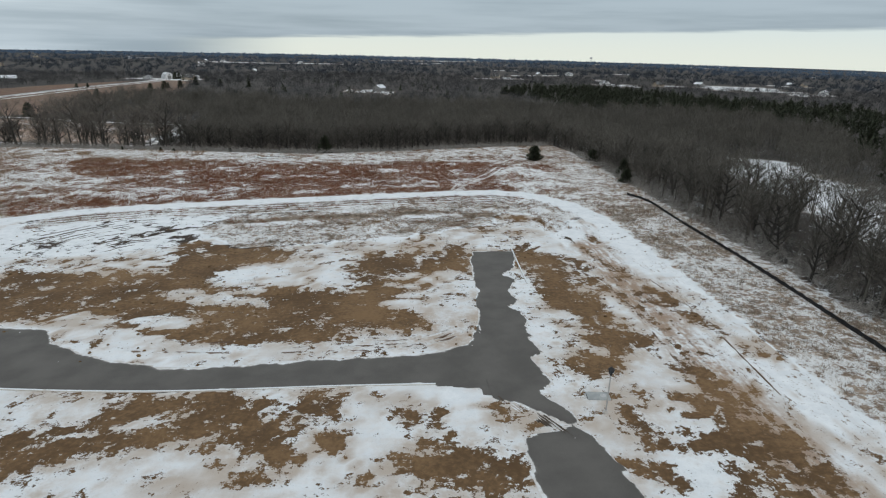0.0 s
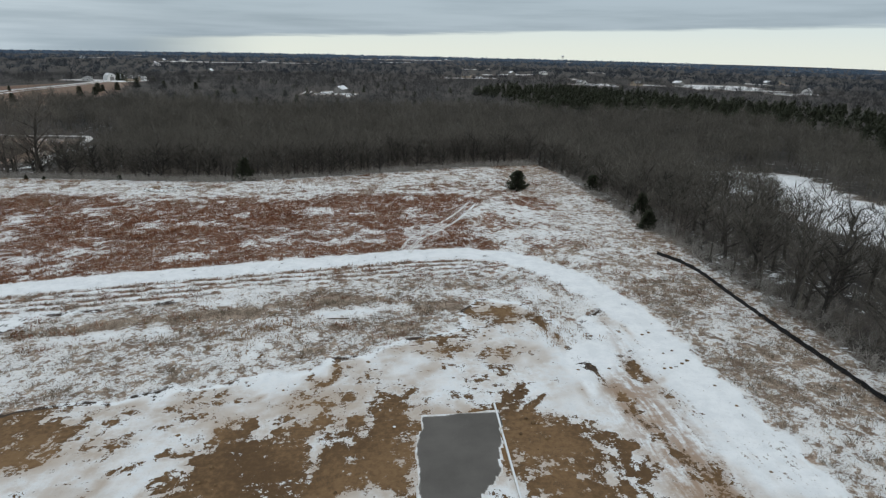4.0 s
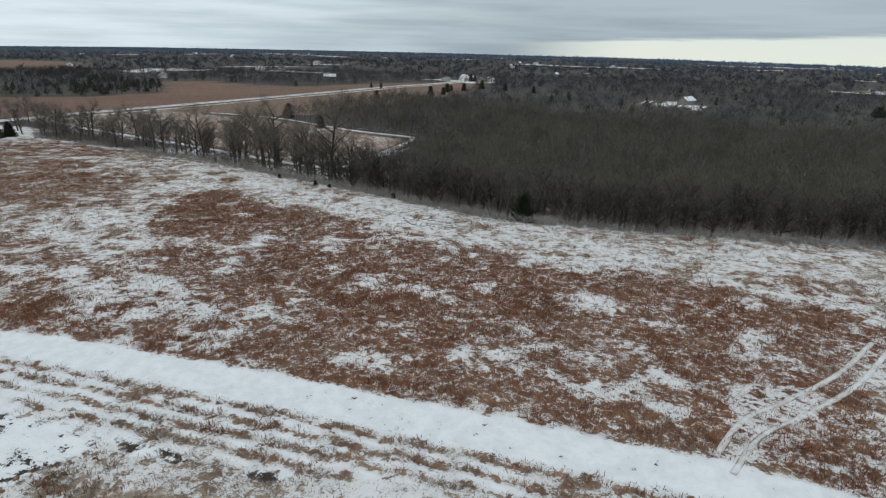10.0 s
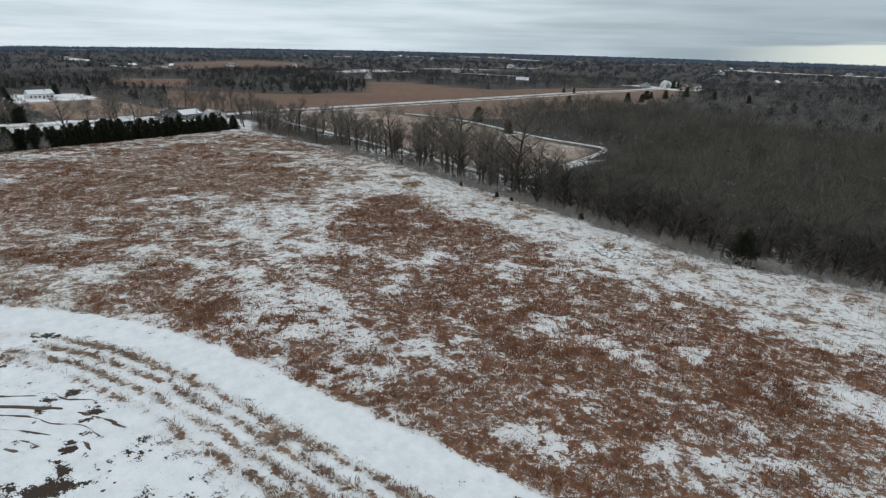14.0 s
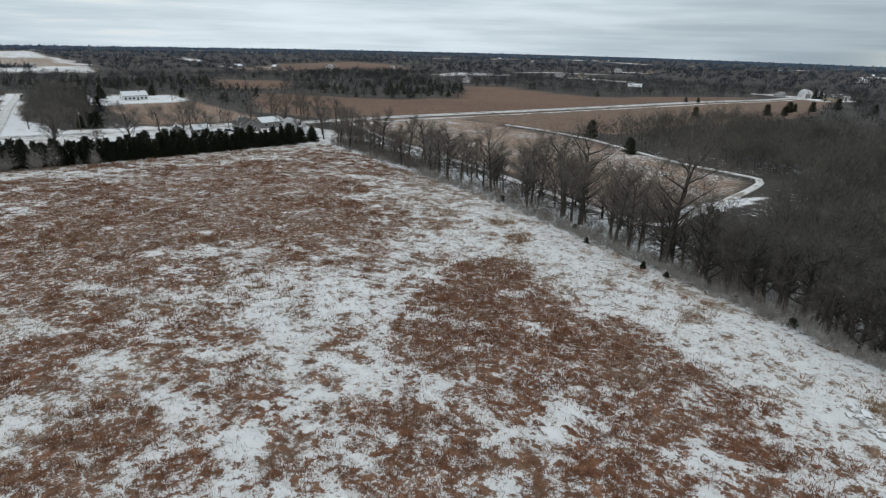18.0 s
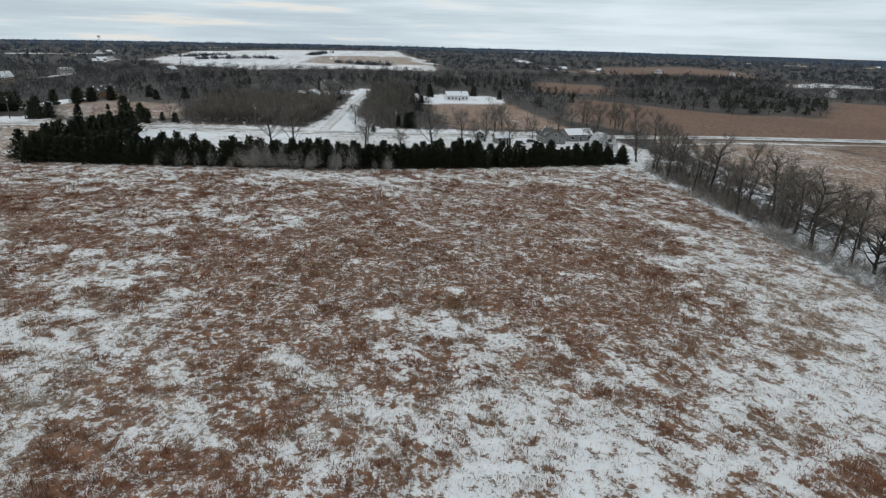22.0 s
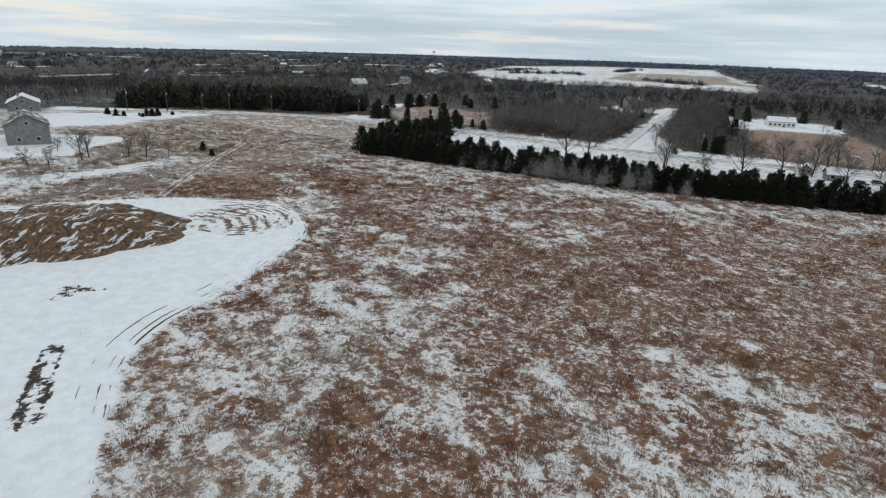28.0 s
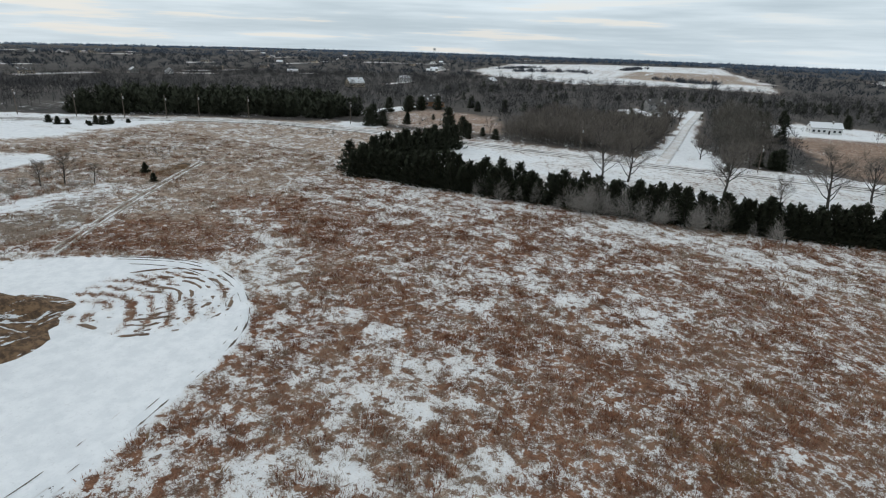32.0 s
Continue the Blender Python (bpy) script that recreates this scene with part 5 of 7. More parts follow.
# ---- plants ----
def tufted(n, x0, x1, y0, y1, each=4, spread=0.42):
    """Places gathered into small clumps, as bunch grass grows."""
    m = n // each
    x, y = np.repeat(rng.uniform(x0, x1, m), each), np.repeat(rng.uniform(y0, y1, m), each)
    return x + rng.normal(0, spread, m * each), y + rng.normal(0, spread, m * each)


def scatter(n, x0, x1, y0, y1):
    return rng.uniform(x0, x1, n), rng.uniform(y0, y1, n)


def grass_mesh(name, x, y, size, blades, material, label, spread=0.55, lean=0.6, width=0.10):
    """Tufts of pointed blades that fan out from one root."""
    n = len(x)
    z = height(x, y) + 0.08
    a = rng.uniform(0, 6.2832, (n, blades))
    q = np.sqrt(rng.random((n, blades)))
    out = (0.25 + 0.75 * q) * rng.uniform(0.5, 1.3, (n, blades)) * lean
    hgt = size[:, None] * (1.05 - 0.65 * q) * rng.uniform(0.35, 0.85, (n, blades))
    bx, by = x[:, None] + np.cos(a) * q * spread * size[:, None] * 0.5, y[:, None] + np.sin(a) * q * spread * size[:, None] * 0.5
    a = a + rng.uniform(-0.8, 0.8, (n, blades))
    w = width * size[:, None] * rng.uniform(0.7, 1.5, (n, blades))
    sx_, sy_ = -np.sin(a) * w, np.cos(a) * w
    p0 = np.stack([bx - sx_, by - sy_, np.broadcast_to(z[:, None] - 0.1, bx.shape)], -1)
    p1 = np.stack([bx + sx_, by + sy_, np.broadcast_to(z[:, None] - 0.1, bx.shape)], -1)
    p2 = np.stack([bx + np.cos(a) * out * size[:, None] * 0.6, by + np.sin(a) * out * size[:, None] * 0.6, z[:, None] + hgt], -1)
    co = np.stack([p0, p1, p2], 2).reshape(-1, 3)
    f = np.arange(len(co)).reshape(-1, 3)
    return tagged(dress(name, mesh_np(name, co, f), material), label, "grass", kind="stuff")


def plant_grass():
    # the open field: red, straw and ochre tufts where the snow lies thin
    x, y = tufted(200000, -262, 64, 118, 252, 7, 0.55)
    x2, y2 = tufted(124000, -270, -95, -30, 130, 7, 0.55)
    x, y = np.concatenate([x, x2]), np.concatenate([y, y2])
    s, di, ru, wo = cover(x, y)
    dcr = y - np.interp(x, CREST_X, CREST_Y)
    keep = (rng.random(len(x)) < np.clip(0.85 - s * 0.95 + 0.15 * step(-60, -120, x), 0.16, 0.78)) & (s < 0.8) & (di < 0.5) & (wo < 0.5) & (dcr < 4)
    keep &= poly_dist(x, y, SW_YARD) < 0
    x, y, ru, s = x[keep], y[keep], ru[keep], s[keep]
    pick = rng.random(len(x))
    patchy = fbm(x, y, 1.6, 2, 97) + (rng.random(len(x)) - 0.5) * 0.5
    red = patchy < 0.30 - 0.07 * step(-110, -140, x) + 0.42 * ru
    size = rng.uniform(0.32, 0.80, len(x)) * (0.8 + 0.45 * (fbm(x, y, 9, 2, 70) > 0.52))
    grass_mesh("bluestem_grass", x[red], y[red], size[red], 8, M_RUST, "rust-red prairie grass poking through the snow", 1.5, 0.95, 0.05)
    st = ~red & (pick < 0.985)
    grass_mesh("straw_grass", x[st], y[st], size[st], 6, M_STRAW, "pale straw-coloured grass in thin snow", 1.4, 0.75, 0.04)
    oc = ~red & ~st
    grass_mesh("ochre_grass", x[oc], y[oc], size[oc] * 1.4, 12, M_OCHRE, "ochre clumps of dead grass", 1.4, 0.8, 0.06)
    ax, ay = np.array(OCHRE_PATCHES)[rng.integers(0, len(OCHRE_PATCHES), 620)].T + rng.normal(0, 1.8, (2, 620))
    grass_mesh("ochre_patch", ax, ay, rng.uniform(0.5, 1.0, 620), 12, M_OCHRE, "dense ochre patch of dead grass", 1.4, 0.8, 0.06)
    # thin standing stalks all over the field
    x, y = np.concatenate([rng.uniform(-262, -96, 54000), rng.uniform(-262, -130, 16000), rng.uniform(-190, -70, 22000)]), np.concatenate([rng.uniform(104, 250, 54000), rng.uniform(40, 104, 16000), rng.uniform(142, 222, 22000)])
    s, di, ru, wo = cover(x, y)
    keep = (di < 0.5) & (wo < 0.5) & (y < np.interp(x, CREST_X, CREST_Y) + 3) & (poly_dist(x, y, TRAIL_EDGE) < -0.4) & (rng.random(len(x)) < np.clip(1.35 - s * 1.2, 0.1, 1))
    x, y = x[keep], y[keep]
    grass_mesh("grass_stalks", x, y, rng.uniform(0.55, 0.9, len(x)), 4, M_STALK, "thin brown stalks of dead prairie grass", 0.9, 0.35, 0.03)
    x, y = rng.uniform(-126, 30, 60000), rng.uniform(140, 222, 60000)
    s, di, ru, wo = cover(x, y)
    keep = (poly_dist(x, y, RUST_PLOT) > 0) & (poly_dist(x, y, TRAIL_EDGE) < -0.4) & (rng.random(len(x)) < np.clip(1.25 - s * 1.4, 0.08, 1))
    x, y = x[keep], y[keep]
    grass_mesh("red_stalks", x, y, rng.uniform(0.65, 1.1, len(x)), 4, M_RUST, "thin red-brown stalks of bluestem", 0.9, 0.35, 0.03)
    # straw and weeds on the snowy strip along the crest
    x = rng.uniform(-205, 50, 26000)
    y = np.interp(x, CREST_X, CREST_Y) - rng.uniform(-2, 30, 26000)
    s = cover(x, y)[0]
    keep = rng.random(len(x)) < np.clip(0.95 - s, 0.06, 0.6)
    x, y = x[keep], y[keep]
    g = rng.random(len(x)) < 0.7
    grass_mesh("crest_straw", x[g], y[g], rng.uniform(0.3, 0.7, g.sum()), 7, M_STRAW, "pale straw grass on the snowy crest", 1.5, 0.8, 0.04)
    grass_mesh("crest_weeds", x[~g], y[~g], rng.uniform(0.3, 0.7, (~g).sum()), 7, M_STALK, "brown weeds on the snowy crest", 1.5, 0.7, 0.04)
    # the bank between the trail and the silt fence
    x, y = scatter(15000, 46.5, 63, 5, 135)
    s = cover(x, y)[0]
    keep = (rng.random(len(x)) < np.clip(0.95 - s * 1.1, 0.1, 0.8)) & (poly_dist(x, y, TRAIL_EDGE) < -0.5)
    x, y = x[keep], y[keep]
    g = rng.random(len(x)) < 0.6
    grass_mesh("bank_straw", x[g], y[g], rng.uniform(0.3, 0.75, g.sum()), 9, M_STRAW, "pale straw grass on the snowy bank", 1.6, 1.0, 0.045)
    grass_mesh("bank_weeds", x[~g], y[~g], rng.uniform(0.3, 0.8, (~g).sum()), 9, M_WEED, "grey-brown weeds on the snowy bank", 1.6, 1.0, 0.045)
    # weeds inside the trail
    x, y = tufted(36000, -80, 45, 100, 152, 3, 0.5)
    s, di, ru, wo = cover(x, y)
    keep = (di < 0.5) & (rng.random(len(x)) < np.clip(1.0 - s * 1.15, 0.05, 0.9) * 0.8) & (poly_dist(x, y, TRAIL_EDGE) > 5.5)
    x, y = x[keep], y[keep]
    grass_mesh("dead_weeds", x, y, rng.uniform(0.28, 0.72, len(x)), 10, M_WEED, "grey-brown dead weeds standing in the snow", 1.9, 1.0, 0.04)


plant_grass()


def branch(solid, p, d, length, r0, r1, sides, bend, rnd):
    """A crooked tapered limb; returns its points."""
    pts, radii, n = [p], [r0], 4
    for k in range(1, n + 1):
        d = (d + Vector((rnd.uniform(-bend, bend), rnd.uniform(-bend, bend), rnd.uniform(-bend * 0.4, bend * 0.8)))).normalized()
        p = p + d * (length / n)
        pts.append(p)
        radii.append(r0 + (r1 - r0) * k / n)
    solid.tube(pts, radii, sides, cap=False)
    return pts


def bare_tree(seed, tall, wide, limbs=7, twigs=34, fork=0.3, twig_w=0.028, rise=1.0, stout=1.0):
    """A leafless tree: (trunk with its limbs, crown of twigs)."""
    rnd = random.Random(seed)
    wood_, tv = Solid(), []
    trunk = branch(wood_, Vector((0, 0, -0.4)), Vector((rnd.uniform(-0.08, 0.08), rnd.uniform(-0.08, 0.08), 1)), tall * 0.72, (tall * 0.024 + 0.06) * (0.4 + 0.6 * stout), tall * 0.009 * stout, 6, 0.12, rnd)
    tips = [(trunk[-1], Vector((0, 0, 1)))]
    for i in range(limbs):
        f = fork + (0.98 - fork) * (i + 0.5) / limbs
        q = trunk[0].lerp(trunk[-1], f) if f < 0.2 else trunk[min(3, int(f * 4))].lerp(trunk[min(4, int(f * 4) + 1)], f * 4 - int(f * 4))
        a = i * 2.4 + rnd.uniform(-0.5, 0.5)
        up = rnd.uniform(0.5, 1.1) * rise
        d = Vector((math.cos(a), math.sin(a), up)).normalized()
        ln = wide * rnd.uniform(0.75, 1.15) * (1.25 - 0.6 * f)
        limb = branch(wood_, q, d, ln, (tall * 0.0125 + 0.02) * stout, 0.04 * stout, 4, 0.28, rnd)
        for k in range(4):
            g = 0.3 + 0.7 * (k + rnd.random()) / 4
            b0 = limb[min(3, int(g * 4))].lerp(limb[min(4, int(g * 4) + 1)], g * 4 - int(g * 4)) if g < 1 else limb[-1]
            e = (d + Vector((rnd.uniform(-1, 1), rnd.uniform(-1, 1), rnd.uniform(-0.1, 0.9)))).normalized()
            sub = branch(wood_, b0, e, ln * rnd.uniform(0.35, 0.6), 0.055 * stout, 0.02 * stout, 3, 0.3, rnd)
            tips.append((sub[-1], e))
            tips.append((sub[2], e))
            tips.append((sub[3], e))
    for p, d in tips:
        for k in range(max(2, twigs * 10 // len(tips))):
            e = (d * 0.5 + Vector((rnd.uniform(-1, 1), rnd.uniform(-1, 1), rnd.uniform(-0.45, 0.9)))).normalized()
            ln = rnd.uniform(0.5, 1.6) * wide / 4.5
            s_ = e.cross(Vector((rnd.uniform(-1, 1), rnd.uniform(-1, 1), rnd.uniform(-1, 1)))).normalized() * twig_w
            b = p + e * ln * rnd.uniform(0, 0.5) + Vector((rnd.uniform(-1, 1), rnd.uniform(-1, 1), rnd.uniform(-0.6, 0.6))) * 0.35
            tv += [b - s_, b + s_, b + e * ln]
    co = np.array([tuple(v) for v in tv])
    return wood_.mesh("trunk"), mesh_np("crown", co, np.arange(len(co)).reshape(-1, 3))


def tree_kind(name, meshes, mats, label, category, group):
    """The first tree of a kind, parked at the origin; placed by copy_thing."""
    root = new(name)
    root.empty_display_size = 0.3
    tagged(root, label, category, group)
    for q, me_, mt in zip(("trunk", "crown"), meshes, mats):
        dress(q, me_, mt, root)
    return root


def put_tree(kind, x, y, s, turn=None, sink=0.0):
    m = pose(x, y, ground_z(x, y) - sink, 0, 0, rng.uniform(0, 360) if turn is None else turn) @ Matrix.Diagonal((s, s, s * rng.uniform(0.92, 1.08), 1))
    ob = copy_thing(kind, m)
    ob.matrix_basis = m
    return ob


def drop_kind(kind):
    for o in (*kind.children_recursive, kind):
        bpy.data.objects.remove(o)


def merged(name, templates, x, y, s, material, label, category="woodland", sink=0.0):
    """Many alike plants, too many to count, joined into one object. templates: vertex and triangle arrays."""
    cos, fs, base = [], [], 0
    which = rng.integers(0, len(templates), len(x))
    z = height(x, y) - sink
    for k, (v, f) in enumerate(templates):
        i = np.nonzero(which == k)[0]
        if not len(i):
            continue
        a = rng.uniform(0, 6.2832, len(i))
        c, sn = np.cos(a)[:, None], np.sin(a)[:, None]
        px = (v[None, :, 0] * c - v[None, :, 1] * sn) * s[i, None] + x[i, None]
        py = (v[None, :, 0] * sn + v[None, :, 1] * c) * s[i, None] + y[i, None]
        pz = v[None, :, 2] * (s[i, None] * rng.uniform(0.85, 1.15, len(i))[:, None]) + z[i, None]
        cos.append(np.stack([px, py, pz], -1).reshape(-1, 3))
        fs.append((f[None] + (base + np.arange(len(i)) * len(v))[:, None, None]).reshape(-1, 3))
        base += len(i) * len(v)
    return tagged(dress(name, mesh_np(name, np.concatenate(cos), np.concatenate(fs)), material), label, category, kind="stuff")


def spray(seed, n, radius, low, top, length, width, stem=0.22):
    """A light leafless crown for woods seen from afar: a stem and n long twigs in an uneven dome."""
    r_ = np.random.default_rng(seed)
    tris = []
    for k in range(3):
        a = k * 2.09
        tris += [(math.cos(a) * stem, math.sin(a) * stem, -0.5), (math.cos(a + 2.09) * stem, math.sin(a + 2.09) * stem, -0.5), (0, 0, top * 0.55)]
    for _ in range(n):
        a, q = r_.uniform(0, 6.2832), math.sqrt(r_.random())
        h = low + (top - low) * (1 - q * q * 0.75) * r_.uniform(0.35, 1.0)
        b = np.array([math.cos(a) * radius * q * 0.8, math.sin(a) * radius * q * 0.8, h])
        e = np.array([math.cos(a) * q * 0.9 + r_.uniform(-0.5, 0.5), math.sin(a) * q * 0.9 + r_.uniform(-0.5, 0.5), r_.uniform(0.2, 1.1)])
        e /= np.linalg.norm(e)
        ln = length * r_.uniform(0.6, 1.3)
        s_ = np.cross(e, r_.uniform(-1, 1, 3))
        s_ = s_ / np.linalg.norm(s_) * width * r_.uniform(0.6, 1.3)
        tris += [b - s_ - e * ln * 0.5, b + s_ - e * ln * 0.5, b + e * ln * 0.5]
    v = np.array(tris, float)
    return v, np.arange(len(v)).reshape(-1, 3)


def conifer(seed, tall, wide, n=520, leaf=0.62, taper=0.92):
    """An eastern cedar: (trunk, crown of drooping sprays with gaps)."""
    rnd = random.Random(seed)
    trunk = Solid()
    trunk.tube([(0, 0, -0.3), (0.05, 0.02, tall * 0.5), (0.0, 0.06, tall * 0.93)], (0.16, 0.10, 0.02), 6)
    tv = []
    lobes = [rnd.uniform(0.75, 1.2) for _ in range(9)]
    for k in range(n):
        t = (k + rnd.random()) / n
        h = 0.1 + (tall - 0.1) * t ** 1.35
        a = rnd.uniform(0, 6.2832)
        rad = wide * (1 - h / tall) ** taper * lobes[int(a / 6.2832 * 9) % 9] * (0.8 + 0.3 * math.sin(h * 3.1 + a * 2))
        q = rnd.uniform(0.45, 1.0)
        p = Vector((math.cos(a) * rad * q, math.sin(a) * rad * q, h))
        e = Vector((math.cos(a), math.sin(a), rnd.uniform(0.1, 1.0))).normalized()
        s_ = Vector((-math.sin(a), math.cos(a), rnd.uniform(-0.5, 0.5))).normalized()
        w = leaf * rnd.uniform(0.45, 1.0)
        ln = leaf * rnd.uniform(1.0, 2.6)
        tv += [p - s_ * w * 0.6 - e * 0.2, p + s_ * w * 0.6 - e * 0.2, p + e * ln]
        tv += [p - e * 0.3 + Vector((0, 0, -w * 0.5)), p + e * ln * 0.8 + s_ * w * 0.35, p + e * ln * 0.7 - s_ * w * 0.2 + Vector((0, 0, w * 0.7))]
    co = np.array([tuple(v) for v in tv])
    return trunk.mesh("trunk"), mesh_np("crown", co, np.arange(len(co)).reshape(-1, 3))

# ---- woods, tree rows and single trees ----
TALL = [tree_kind("bare_tree", bare_tree(i, 14.5, 4.6, 10, 100, 0.26, 0.022, 1.25, 1.0), (M_BARK, M_TWIG), "tall leafless grey-brown tree at the edge of the wood", "tree", "trees along the wood") for i in range(5)]
ROWT = [tree_kind("hedgerow_tree", bare_tree(20 + i, 12.0 + 1.1 * i, 4.0 + 0.35 * i, 9 + i, 190, 0.12 + 0.03 * i, 0.021, 1.5 - 0.12 * i, 0.6), (M_BARK, M_ROWTWIG), "leafless spreading tree in the field hedgerow", "tree", "trees of the hedgerow") for i in range(6)]
YARDT = [tree_kind("yard_tree", bare_tree(40 + i, 15.5, 6.2, 13, 230, 0.15, 0.024, 1.25, 0.7), (M_BARK, M_ROWTWIG), "large leafless shade tree beside the road", "tree", "shade trees along the road") for i in range(3)]
CEDAR = [tree_kind("cedar_tree", conifer(60 + i, 9.2, 4.7 + 0.3 * i, 620), (M_BARK, M_CEDAR), "dark green cedar in a dense windbreak", "tree", "cedars of the windbreak") for i in range(4)]
LONE = [tree_kind("lone_cedar", conifer(80 + i, 4.3 + 0.5 * i, 2.5, 900, 0.36, 0.48 + 0.25 * i), (M_BARK, M_CEDAR), "dark bushy cedar standing in the snow", "tree", "single cedars") for i in range(2)]

EDGE = [tree_kind("edge_oak", bare_tree(140 + i, 12.5 + i, 4.6 + 0.3 * i, 12, 60, 0.2, 0.02, 0.9, 1.15), (M_OAKBARK, M_TWIG), "crooked dark leafless oak at the wood's edge", "tree", "oaks along the wood's edge") for i in range(4)]

BUSHY = [tree_kind("round_cedar", conifer(86 + i, 8.4, 3.5 + 0.5 * i, 760, 0.55, 0.42), (M_BARK, M_CEDAR), "dark round cedar standing alone in a snowy yard", "tree", "single cedars") for i in range(2)]

# hedgerow along the north side of the field
for i in range(62):
    x = -262 + 170 * (i + rng.random()) / 62
    y = float(np.interp(x, CREST_X, CREST_Y)) + rng.uniform(6, 26) * (0.55 + 0.45 * float(step(-250, -170, np.float64(x))))
    put_tree(ROWT[int(rng.integers(0, 6))], x, y, rng.uniform(0.62, 1.12) + 0.5 * float(step(-250, -140, np.float64(x))) * rng.uniform(0.5, 1.1))
# front of the north wood
for i in range(120):
    x = -92 + 162 * (i + rng.random()) / 120
    y = float(np.interp(x, CREST_X, CREST_Y)) + rng.uniform(4, 30)
    put_tree(TALL[i % 5], x, y, rng.uniform(0.78, 1.12))
for i in range(64):
    x = -100 + 166 * (i + rng.random()) / 64
    if abs(x + 31) > 6:
        put_tree(EDGE[i % 4], x, float(np.interp(x, CREST_X, CREST_Y)) + rng.uniform(3, 13), rng.uniform(0.6, 0.98))
for i in range(26):
    put_tree(EDGE[i % 4], rng.uniform(65, 78), 30 + 200 * (i + rng.random()) / 26, rng.uniform(0.6, 0.95))
for i in range(16):
    x = -176 + 80 * (i + rng.random()) / 16
    put_tree(EDGE[i % 4], x, float(np.interp(x, CREST_X, CREST_Y)) + rng.uniform(12, 30), rng.uniform(0.7, 1.0))
# east wood beyond the fence
for i in range(105):
    y = 15 + 225 * (i + rng.random()) / 105
    x = rng.uniform(66, 92)
    put_tree(TALL[i % 5], x, y, rng.uniform(0.7, 1.05))
# shade trees by the road and the farmyard
for i, (x, y, s) in enumerate([(-286, 124, 1.0), (-290, 131, 1.0), (-292, 157, 1.05), (-300, 158, 0.7), (-290, 182, 1.15), (-307, 196, 0.95), (-312, 206, 0.95), (-330, 214, 0.9), (-352, 222, 0.9),
                               (-306, 250, 0.85), (-290, 262, 0.9), (-276, 256, 1.0), (-318, 228, 0.6), (-284, 170, 0.55), (-352, 152, 0.7), (-368, 162, 0.8), (-360, 176, 0.7), (-343, 168, 0.7),
                               (-296, 200, 0.7), (-300, 214, 0.8)]):
    put_tree(YARDT[i % 3], x, y, s)
for i in range(22):
    x = rng.uniform(-520, -350)
    y = float(np.interp(x, (-540, -345), (143, 131) if i % 2 else (161, 173))) + rng.uniform(-7, 3) * (1 if i % 2 else -1)
    put_tree(YARDT[i % 3], x, y, rng.uniform(0.5, 0.85))
for i in range(26):
    x, y = rng.uniform(-395, -268), rng.uniform(246, 300)
    if float(line_dist(np.float64(x), np.float64(y), COUNTY_ROAD)) > 9 and math.hypot(x + 299, y - 252) > 11 and math.hypot(x + 326, y - 250) > 12 and float(line_dist(np.float64(x), np.float64(y), LANE)) > 5:
        put_tree(YARDT[i % 3], x, y, rng.uniform(0.6, 1.0))
for i, (x, y, s) in enumerate([(-172, 11, 0.55), (-175, 14, 0.45), (-187, 10, 0.75), (-190, 9, 0.6), (-191, -5, 0.4), (-197, 16, 0.5), (-201, 18, 0.6), (-205, 22, 0.35)]):
    put_tree(ROWT[i % 4], x, y, s)
for k in TALL + ROWT + YARDT + EDGE:
    drop_kind(k)

# windbreak of cedars, its turn to the road, and cedars standing alone
for i in range(150):
    y = 64 + 186 * i / 149 + rng.uniform(-0.9, 0.9)
    x = float(np.interp(y, (62, 120, 150, 180, 217, 250), (-249, -250, -251, -255, -263, -271))) - 1.9 * (i % 2) + rng.uniform(-0.8, 0.8)
    if 244 < y < 246.5:
        continue
    put_tree(CEDAR[i % 4], x, y, rng.uniform(0.58, 0.96) * (1.0 - 0.12 * float(step(150, 240, np.float64(y)))))
for i in range(32):
    x = -254 - 56 * (i // 2) / 15 + rng.uniform(-1, 1)
    y = 60 + 4 * (i % 2) + rng.uniform(-0.8, 0.8) + (-254 - x) * 0.10
    put_tree(CEDAR[(i * 3) % 4], x, y, rng.uniform(0.7, 0.95))
